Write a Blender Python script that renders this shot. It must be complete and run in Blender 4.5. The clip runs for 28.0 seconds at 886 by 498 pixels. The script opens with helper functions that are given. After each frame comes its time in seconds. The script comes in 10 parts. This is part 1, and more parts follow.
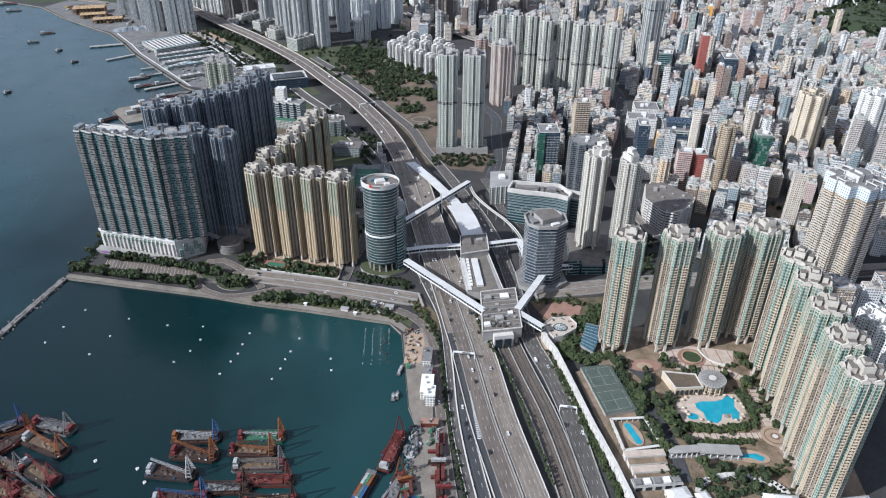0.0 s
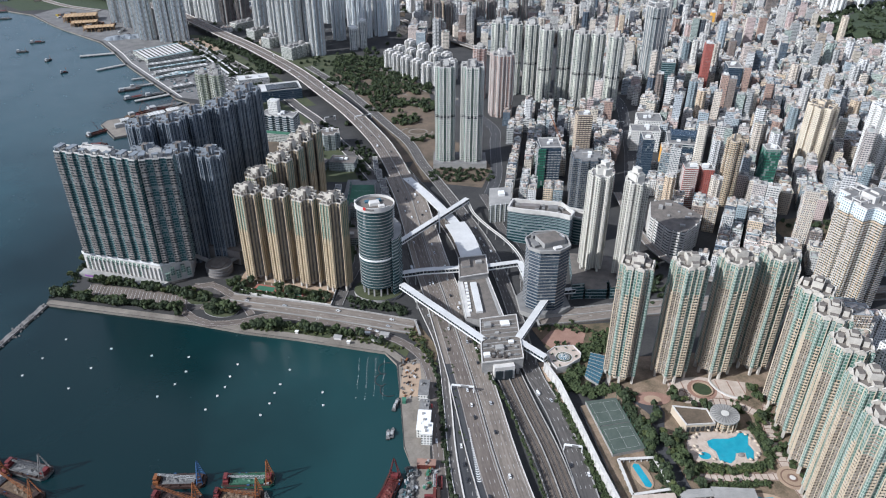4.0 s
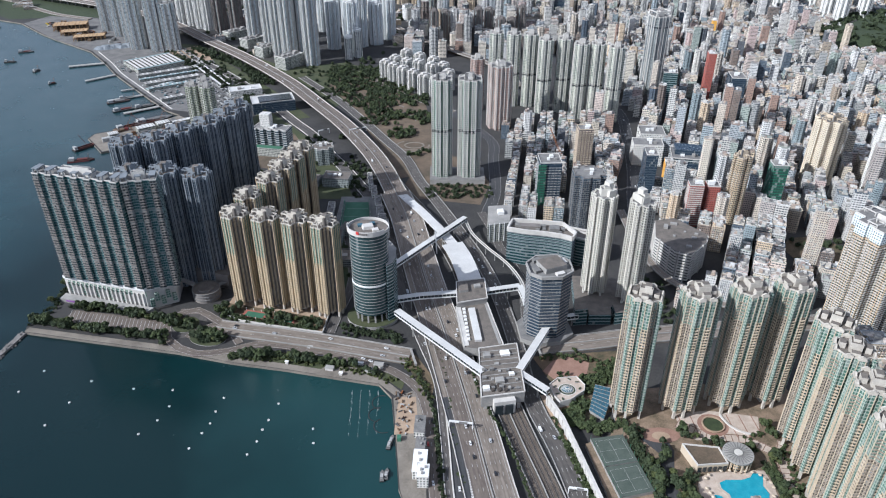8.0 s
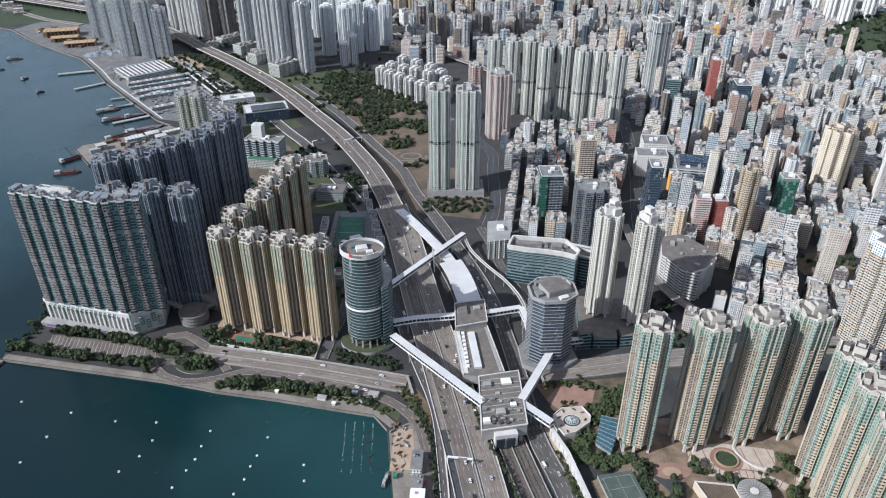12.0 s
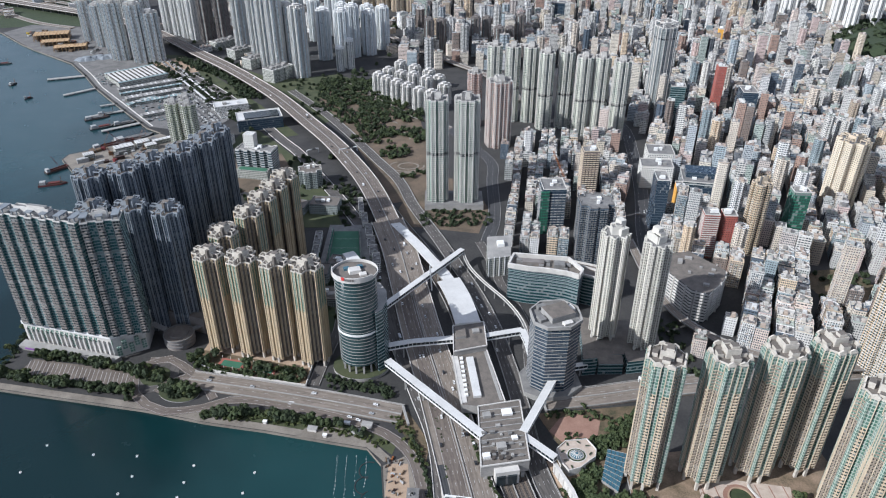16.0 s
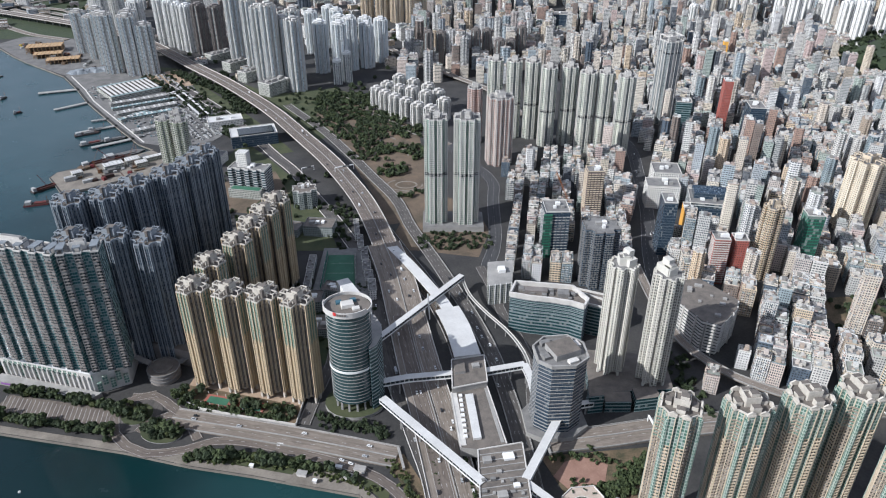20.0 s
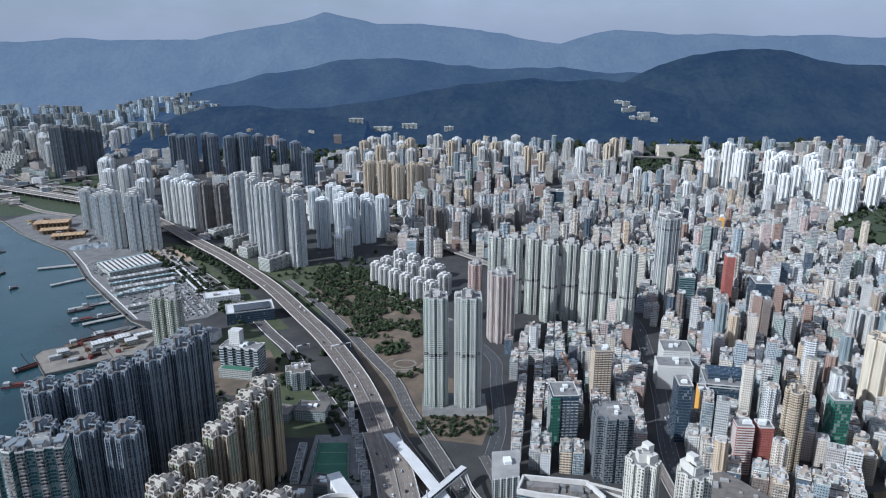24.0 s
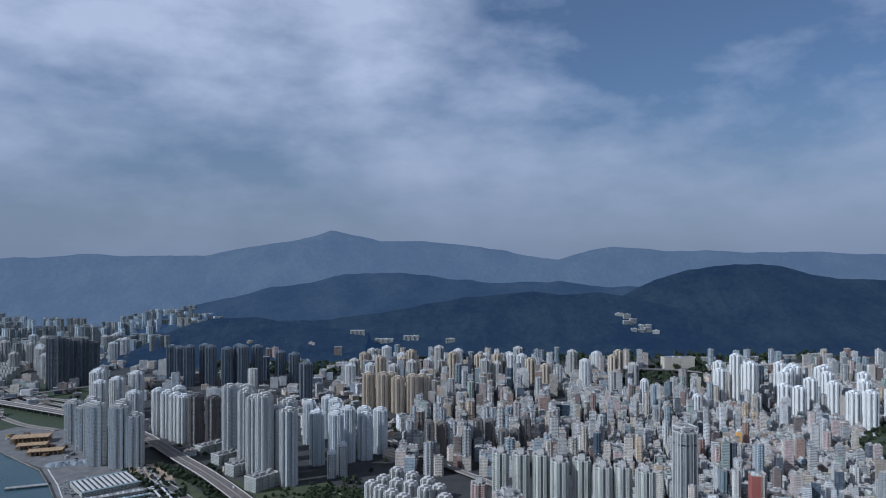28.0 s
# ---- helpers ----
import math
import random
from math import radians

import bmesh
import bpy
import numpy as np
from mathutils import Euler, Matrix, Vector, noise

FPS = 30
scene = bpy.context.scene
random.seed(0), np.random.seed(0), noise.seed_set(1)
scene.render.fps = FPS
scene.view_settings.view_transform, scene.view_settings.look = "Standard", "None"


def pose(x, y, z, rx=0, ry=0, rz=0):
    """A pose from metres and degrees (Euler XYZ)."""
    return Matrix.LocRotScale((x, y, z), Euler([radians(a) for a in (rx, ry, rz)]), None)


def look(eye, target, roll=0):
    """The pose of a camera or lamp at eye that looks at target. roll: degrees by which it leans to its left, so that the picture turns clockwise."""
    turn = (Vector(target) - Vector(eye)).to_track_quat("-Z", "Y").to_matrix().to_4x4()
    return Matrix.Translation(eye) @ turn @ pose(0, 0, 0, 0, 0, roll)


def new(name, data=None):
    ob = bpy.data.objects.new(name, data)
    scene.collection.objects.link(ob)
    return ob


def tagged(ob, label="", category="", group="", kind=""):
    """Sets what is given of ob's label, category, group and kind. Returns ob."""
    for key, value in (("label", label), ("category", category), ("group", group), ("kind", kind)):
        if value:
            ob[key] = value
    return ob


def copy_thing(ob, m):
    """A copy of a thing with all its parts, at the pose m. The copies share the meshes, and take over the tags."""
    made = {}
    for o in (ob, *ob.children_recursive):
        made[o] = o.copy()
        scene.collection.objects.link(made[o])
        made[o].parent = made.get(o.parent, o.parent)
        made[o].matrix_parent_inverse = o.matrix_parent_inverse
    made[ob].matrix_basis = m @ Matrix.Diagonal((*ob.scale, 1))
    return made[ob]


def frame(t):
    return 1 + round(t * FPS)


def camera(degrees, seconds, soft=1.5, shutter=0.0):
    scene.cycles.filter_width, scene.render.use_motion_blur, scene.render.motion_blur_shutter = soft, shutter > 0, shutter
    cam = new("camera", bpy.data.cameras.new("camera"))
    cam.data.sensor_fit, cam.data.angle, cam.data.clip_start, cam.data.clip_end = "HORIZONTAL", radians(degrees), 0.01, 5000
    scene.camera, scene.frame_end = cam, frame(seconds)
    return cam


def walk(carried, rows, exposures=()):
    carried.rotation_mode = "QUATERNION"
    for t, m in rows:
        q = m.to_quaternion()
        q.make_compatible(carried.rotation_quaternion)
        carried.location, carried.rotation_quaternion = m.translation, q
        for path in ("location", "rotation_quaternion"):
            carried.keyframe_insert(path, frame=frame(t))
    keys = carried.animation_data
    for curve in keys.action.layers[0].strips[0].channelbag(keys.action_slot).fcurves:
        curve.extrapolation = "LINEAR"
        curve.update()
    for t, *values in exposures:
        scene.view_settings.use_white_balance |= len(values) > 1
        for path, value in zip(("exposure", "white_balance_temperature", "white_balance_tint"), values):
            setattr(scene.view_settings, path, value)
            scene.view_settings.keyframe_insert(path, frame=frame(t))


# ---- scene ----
# camera and its flight
cam = camera(64.18, 28.0, soft=1.1)
PATH = [
    (0.0, look((-0.00, -520.00, 460.00), (-0.00, 333.36, -61.32), 0.290)),
    (2.0, look((0.95, -499.12, 461.38), (1.36, 354.41, -59.67), 0.163)),
    (3.5, look((1.49, -483.44, 462.63), (2.56, 370.91, -57.06), 0.130)),
    (5.5, look((2.30, -463.16, 463.57), (4.60, 392.43, -54.08), 0.148)),
    (8.0, look((2.74, -438.05, 464.50), (7.12, 419.20, -50.38), 0.097)),
    (10.0, look((3.27, -418.20, 464.62), (8.57, 439.78, -49.04), 0.017)),
    (12.0, look((3.93, -398.52, 464.91), (10.19, 459.42, -48.79), -0.047)),
    (14.5, look((4.92, -373.84, 464.82), (12.40, 484.29, -48.55), -0.029)),
    (17.0, look((6.51, -347.59, 464.52), (13.98, 509.96, -49.82), 0.041)),
    (19.0, look((8.00, -326.60, 464.94), (15.03, 529.99, -51.00), 0.024)),
    (19.5, look((8.29, -321.48, 465.15), (15.10, 534.88, -51.19), 0.012)),
    (20.0, look((8.52, -316.39, 465.39), (15.34, 546.51, -39.95), 0.004)),
    (20.5, look((8.62, -311.31, 465.60), (15.46, 564.85, -16.35), -0.002)),
    (21.0, look((8.73, -306.24, 465.69), (15.58, 583.84, 9.95), -0.003)),
    (21.5, look((8.81, -301.19, 465.60), (15.68, 602.07, 36.56), -0.015)),
    (23.5, look((9.14, -280.89, 464.38), (15.90, 667.08, 146.09), -0.079)),
    (24.0, look((9.22, -275.81, 463.88), (15.96, 681.44, 174.69), -0.089)),
    (24.5, look((9.41, -270.85, 463.07), (16.41, 694.84, 203.48), -0.102)),
    (25.0, look((9.68, -266.17, 461.99), (16.62, 707.26, 233.11), -0.105)),
    (25.5, look((10.02, -261.63, 460.70), (16.77, 718.91, 264.54), -0.099)),
    (26.0, look((10.43, -257.24, 459.16), (16.74, 730.03, 300.23), -0.082)),
    (26.5, look((10.89, -252.96, 457.31), (16.63, 740.53, 343.60), -0.064)),
    (27.0, look((11.32, -248.68, 455.33), (16.47, 749.02, 387.71), -0.074)),
    (27.5, look((11.78, -244.31, 453.27), (16.66, 755.46, 432.63), -0.074)),
    (28.0, look((12.23, -239.90, 451.21), (16.67, 760.07, 458.07), -0.053)),
]
EXPOSURES = [(0.0, 0.33, 5440, 11), (12.5, 0.29, 5440, 11), (20.0, 0.27, 5560, 11), (23.5, 0.16, 5200, 9), (26.0, -0.05, 5000, 9), (27.0, -0.30, 5000, 10), (28.0, -0.46, 4960, 10)]
walk(cam, PATH, EXPOSURES)

# world and sun
SUN_EL, SUN_AZ = radians(35), radians(245)      # from the west-south-west, clockwise from north
world = bpy.data.worlds.new("sky")
scene.world = world
world.use_nodes = True
wn, wl = world.node_tree.nodes, world.node_tree.links
wn.clear()
w_out, w_bg = wn.new("ShaderNodeOutputWorld"), wn.new("ShaderNodeBackground")
sky = wn.new("ShaderNodeTexSky")
sky.sky_type, sky.sun_disc = "NISHITA", False
sky.sun_elevation, sky.sun_rotation = SUN_EL, SUN_AZ
sky.air_density, sky.dust_density, sky.ozone_density = 1.0, 0.5, 2.0
w_tc, w_map, w_sep = wn.new("ShaderNodeTexCoord"), wn.new("ShaderNodeMapping"), wn.new("ShaderNodeSeparateXYZ")
w_map.inputs["Scale"].default_value = (1.0, 1.0, 2.2)
w_map.inputs["Rotation"].default_value = (0, 0, radians(-21))
w_noise = wn.new("ShaderNodeTexNoise")
w_noise.inputs["Scale"].default_value, w_noise.inputs["Detail"].default_value, w_noise.inputs["Roughness"].default_value = 2.3, 8, 0.55
w_ramp, w_mix, w_hz, w_mix2 = wn.new("ShaderNodeValToRGB"), wn.new("ShaderNodeMixRGB"), wn.new("ShaderNodeMapRange"), wn.new("ShaderNodeMixRGB")
w_ramp.color_ramp.elements[0].position, w_ramp.color_ramp.elements[1].position = 0.40, 0.62
w_ramp.color_ramp.elements[1].color = (0.9, 0.9, 0.9, 1)
w_mix.inputs[2].default_value = (12.6, 12.2, 12.4, 1)          # lit cloud
w_mix2.inputs[2].default_value = (4.4, 4.7, 5.4, 1)        # low haze
for key, val in (("From Min", 0.0), ("From Max", 0.22), ("To Min", 0.9), ("To Max", 0.22)):
    w_hz.inputs[key].default_value = val
wl.new(w_tc.outputs["Generated"], w_map.inputs["Vector"])
wl.new(w_map.outputs["Vector"], w_noise.inputs["Vector"])
wl.new(w_noise.outputs["Fac"], w_ramp.inputs["Fac"])
wl.new(w_tc.outputs["Generated"], w_sep.inputs[0])
wl.new(w_sep.outputs["Z"], w_hz.inputs["Value"])
wl.new(w_ramp.outputs["Color"], w_mix.inputs[0])
wl.new(sky.outputs["Color"], w_mix.inputs[1])
wl.new(w_hz.outputs[0], w_mix2.inputs[0])
wl.new(w_mix.outputs["Color"], w_mix2.inputs[1])
wl.new(w_mix2.outputs["Color"], w_bg.inputs["Color"])
w_bg.inputs["Strength"].default_value = 0.07
wl.new(w_bg.outputs["Background"], w_out.inputs["Surface"])
sun_data = bpy.data.lights.new("sun", "SUN")
sun_data.energy, sun_data.angle, sun_data.color = 5.0, radians(0.6), (1.0, 0.93, 0.82)
sun = new("sun", sun_data)
sun_dir = Vector((math.sin(SUN_AZ) * math.cos(SUN_EL), math.cos(SUN_AZ) * math.cos(SUN_EL), math.sin(SUN_EL)))
sun.matrix_world = look(sun_dir * 2000, (0, 0, 0))
# ---- materials ----
class NT:
    """A short way to write node materials."""
    def __init__(self, name, rough=0.8, metal=0.0):
        self.m = bpy.data.materials.new(name)
        self.m.use_nodes = True
        self.n, self.l = self.m.node_tree.nodes, self.m.node_tree.links
        self.b = self.n["Principled BSDF"]
        self.b.inputs["Roughness"].default_value, self.b.inputs["Metallic"].default_value = rough, metal

    def node(self, kind, **sets):
        nd = self.n.new(kind)
        for k, val in sets.items():
            if k == "op":
                nd.operation = val
            elif k == "blend":
                nd.blend_type = val
            else:
                nd.inputs[k].default_value = val
        return nd

    def put(self, nd, slot, src):
        if isinstance(src, (int, float)):
            nd.inputs[slot].default_value = src
        elif isinstance(src, tuple):
            nd.inputs[slot].default_value = src if len(src) == 4 else (*src, 1)
        else:
            self.l.new(src, nd.inputs[slot])

    def math(self, op, a, b=0.0):
        nd = self.node("ShaderNodeMath", op=op)
        self.put(nd, 0, a), self.put(nd, 1, b)
        return nd.outputs[0]

    def mix(self, fac, a, b, blend="MIX"):
        nd = self.node("ShaderNodeMixRGB", blend=blend)
        self.put(nd, 0, fac), self.put(nd, 1, a), self.put(nd, 2, b)
        return nd.outputs[0]

    def noise(self, scale, detail=4, rough=0.6, vec=None, what="Fac"):
        nd = self.node("ShaderNodeTexNoise", Scale=scale, Detail=detail, Roughness=rough)
        self.l.new(vec if vec is not None else self.pos(), nd.inputs["Vector"])
        return nd.outputs[what]

    def pos(self):
        return self.node("ShaderNodeNewGeometry").outputs["Position"]

    def ramp(self, src, stops, const=False):
        nd = self.node("ShaderNodeValToRGB")
        cr = nd.color_ramp
        cr.interpolation = "CONSTANT" if const else "LINEAR"
        while len(cr.elements) < len(stops):
            cr.elements.new(0.5)
        for e, (p, c) in zip(cr.elements, stops):
            e.position, e.color = p, (*c, 1) if isinstance(c, tuple) else (c, c, c, 1)
        self.l.new(src, nd.inputs[0])
        return nd.outputs[0]

    def color(self, src):
        self.put(self.b, "Base Color", src)

    def bump(self, src, strength=0.3, dist=0.1):
        nd = self.node("ShaderNodeBump", Strength=strength, Distance=dist)
        self.l.new(src, nd.inputs["Height"])
        self.l.new(nd.outputs[0], self.b.inputs["Normal"])


def plain(name, c1, c2, scale=0.3, rough=0.85, fine=3.0, bump=0.2, metal=0.0):
    """A surface of two near colours, blotched at a coarse and a fine scale."""
    t = NT(name, rough, metal)
    coarse, grain = t.noise(scale, 5), t.noise(fine, 3)
    both = t.math("ADD", t.math("MULTIPLY", coarse, 0.65), t.math("MULTIPLY", grain, 0.35))
    t.color(t.ramp(both, [(0.32, c1), (0.68, c2)]))
    if bump:
        t.bump(grain, bump, 0.15)
    return t.m


def facade(name, wall, glass=(0.035, 0.045, 0.055), fh=3.0, mw=2.6, ww=0.55, wh=0.5, palette=None, band=None, gloss=0.18, stain=0.35, blinds=0.80):
    """A wall with rows of windows, laid out in metres by the mesh's UV map: u along the wall, v up it."""
    t = NT(name, 0.75)
    uv = t.node("ShaderNodeSeparateXYZ")
    t.l.new(t.node("ShaderNodeUVMap").outputs[0], uv.inputs[0])
    u, v = t.math("DIVIDE", uv.outputs[0], mw), t.math("DIVIDE", uv.outputs[1], fh)
    fu, fv = t.math("FRACT", u), t.math("FRACT", v)
    in_u = t.math("LESS_THAN", t.math("ABSOLUTE", t.math("SUBTRACT", fu, 0.5)), ww / 2)
    in_v = t.math("LESS_THAN", t.math("ABSOLUTE", t.math("SUBTRACT", fv, 0.52)), wh / 2)
    mask = t.math("MULTIPLY", in_u, in_v)
    cell = t.node("ShaderNodeCombineXYZ")
    t.l.new(t.math("FLOOR", u), cell.inputs[0]), t.l.new(t.math("FLOOR", v), cell.inputs[1])
    white = t.node("ShaderNodeTexWhiteNoise")
    oi, gi = t.node("ShaderNodeObjectInfo"), t.node("ShaderNodeNewGeometry")
    t.l.new(t.math("MULTIPLY", t.math("ADD", oi.outputs["Random"], gi.outputs["Random Per Island"]), 97.0), cell.inputs[2])
    t.l.new(cell.outputs[0], white.inputs["Vector"])
    pane = t.mix(t.math("MULTIPLY", t.math("GREATER_THAN", white.outputs["Value"], blinds), 0.6), glass, (0.28, 0.29, 0.28))
    col = wall
    if palette:
        rnd = t.math("FRACT", t.math("ADD", t.math("MULTIPLY", oi.outputs["Random"], 7.31), gi.outputs["Random Per Island"]))
        col = t.ramp(rnd, [(i / len(palette), c) for i, c in enumerate(palette)], const=True)
    if band:
        col = t.mix(t.math("GREATER_THAN", fv, 0.80), col, band)
    streak = t.node("ShaderNodeMapping")
    streak.inputs["Scale"].default_value = (0.35, 0.35, 0.045)
    t.l.new(t.pos(), streak.inputs["Vector"])
    dirt = t.math("ADD", t.math("MULTIPLY", t.noise(1.0, 4, 0.65, streak.outputs[0]), 0.6), t.math("MULTIPLY", t.noise(0.06, 3), 0.4))
    col = t.mix(stain, col, t.ramp(dirt, [(0.35, 0.35), (0.62, 1.0)]), "MULTIPLY")
    t.color(t.mix(mask, col, pane))
    t.put(t.b, "Roughness", t.math("SUBTRACT", 0.78, t.math("MULTIPLY", mask, 0.78 - gloss)))
    t.bump(t.math("SUBTRACT", 1.0, mask), 0.6, 0.25)
    return t.m


M = {}
M["water"] = None
def make_water():
    t = NT("sea_water", 0.12)
    p = t.pos()
    big, mid, small = t.noise(0.006, 3, 0.5), t.noise(0.05, 4, 0.6), t.noise(0.35, 3, 0.6)
    sep = t.node("ShaderNodeSeparateXYZ")
    t.l.new(p, sep.inputs[0])
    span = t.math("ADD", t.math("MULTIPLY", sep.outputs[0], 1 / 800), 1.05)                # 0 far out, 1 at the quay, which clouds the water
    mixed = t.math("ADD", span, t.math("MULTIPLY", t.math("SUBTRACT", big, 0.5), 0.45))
    # paler far-out stop stands in for sky reflected on the open water
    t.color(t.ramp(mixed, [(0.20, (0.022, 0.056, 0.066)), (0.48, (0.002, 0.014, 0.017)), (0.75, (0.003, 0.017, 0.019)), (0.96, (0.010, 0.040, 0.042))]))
    t.b.inputs["IOR"].default_value = 1.33
    t.bump(t.math("ADD", t.math("MULTIPLY", mid, 0.7), t.math("MULTIPLY", small, 0.3)), 0.25, 0.6)
    t.put(t.b, "Roughness", t.ramp(t.noise(0.02, 4), [(0.3, 0.17), (0.7, 0.29)]))
    return t.m
M["water"] = make_water()
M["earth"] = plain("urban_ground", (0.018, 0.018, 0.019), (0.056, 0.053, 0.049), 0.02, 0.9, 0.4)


def lane_mat(name, c1, c2):
    """Road surface with darker worn wheel tracks along its lanes; u runs across the road and v along it, in metres."""
    t = NT(name, 0.88)
    uv = t.node("ShaderNodeUVMap").outputs[0]
    stretch = t.node("ShaderNodeMapping")
    stretch.inputs["Scale"].default_value = (0.75, 0.012, 1.0)
    t.l.new(uv, stretch.inputs["Vector"])
    streak = t.noise(1.0, 4, 0.6, stretch.outputs[0])
    slab = t.node("ShaderNodeMapping")
    slab.inputs["Scale"].default_value = (0.28, 0.06, 1.0)
    t.l.new(uv, slab.inputs["Vector"])
    cell = t.node("ShaderNodeTexVoronoi", Scale=1.0)
    t.l.new(slab.outputs[0], cell.inputs["Vector"])
    patch = t.node("ShaderNodeSeparateColor")
    t.l.new(cell.outputs["Color"], patch.inputs[0])
    both = t.math("ADD", t.math("MULTIPLY", streak, 0.6), t.math("ADD", t.math("MULTIPLY", patch.outputs[0], 0.14), t.math("MULTIPLY", t.noise(0.3, 5, 0.7), 0.3)))
    t.color(t.ramp(both, [(0.36, c1), (0.66, c2)]))
    return t.m


M["old_road"] = lane_mat("worn_concrete_road", (0.115, 0.095, 0.078), (0.235, 0.20, 0.165))
M["asphalt"] = lane_mat("asphalt", (0.05, 0.046, 0.043), (0.11, 0.099, 0.089))
M["ballast"] = plain("rail_ballast", (0.075, 0.058, 0.044), (0.17, 0.135, 0.105), 0.08, 0.95, 1.5, 0.5)
M["concrete"] = plain("concrete", (0.20, 0.195, 0.185), (0.36, 0.345, 0.32), 0.08, 0.85, 1.0, 0.1)
M["grey_deck"] = plain("grey_roof_deck", (0.11, 0.108, 0.104), (0.24, 0.232, 0.22), 0.14, 0.85, 1.0, 0.1)
M["white"] = plain("white_paint", (0.62, 0.62, 0.60), (0.80, 0.79, 0.76), 0.1, 0.6, 1.0, 0.05)
M["line"] = plain("road_marking", (0.30, 0.29, 0.28), (0.52, 0.50, 0.48), 0.5, 0.7, 3.0, 0.0)
M["quay"] = plain("quay_paving", (0.115, 0.10, 0.082), (0.26, 0.23, 0.19), 0.06, 0.9, 0.8, 0.1)
M["brick_pave"] = plain("red_brick_paving", (0.20, 0.11, 0.08), (0.32, 0.20, 0.15), 0.08, 0.9, 1.0, 0.1)
M["tan_pave"] = plain("tan_paving", (0.26, 0.185, 0.125), (0.40, 0.30, 0.21), 0.08, 0.9, 1.0, 0.1)
M["soil"] = plain("bare_soil", (0.055, 0.047, 0.032), (0.175, 0.125, 0.085), 0.035, 0.95, 0.6, 0.4)
M["grass"] = plain("grass", (0.028, 0.040, 0.016), (0.075, 0.080, 0.036), 0.05, 0.95, 1.5, 0.5)
M["leaf"] = plain("foliage", (0.018, 0.034, 0.012), (0.075, 0.095, 0.032), 0.25, 0.85, 2.5, 0.6)
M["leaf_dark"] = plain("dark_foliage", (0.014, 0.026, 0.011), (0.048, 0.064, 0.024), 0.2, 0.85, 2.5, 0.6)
M["bark"] = plain("bark", (0.06, 0.045, 0.03), (0.12, 0.09, 0.065), 0.8, 0.9, 4.0, 0.5)
M["rock"] = plain("armour_rock", (0.10, 0.095, 0.09), (0.26, 0.24, 0.22), 0.5, 0.9, 2.0, 0.5)
M["pale_stone"] = plain("pale_stone", (0.42, 0.40, 0.37), (0.62, 0.595, 0.55), 0.1, 0.75, 1.0, 0.05)
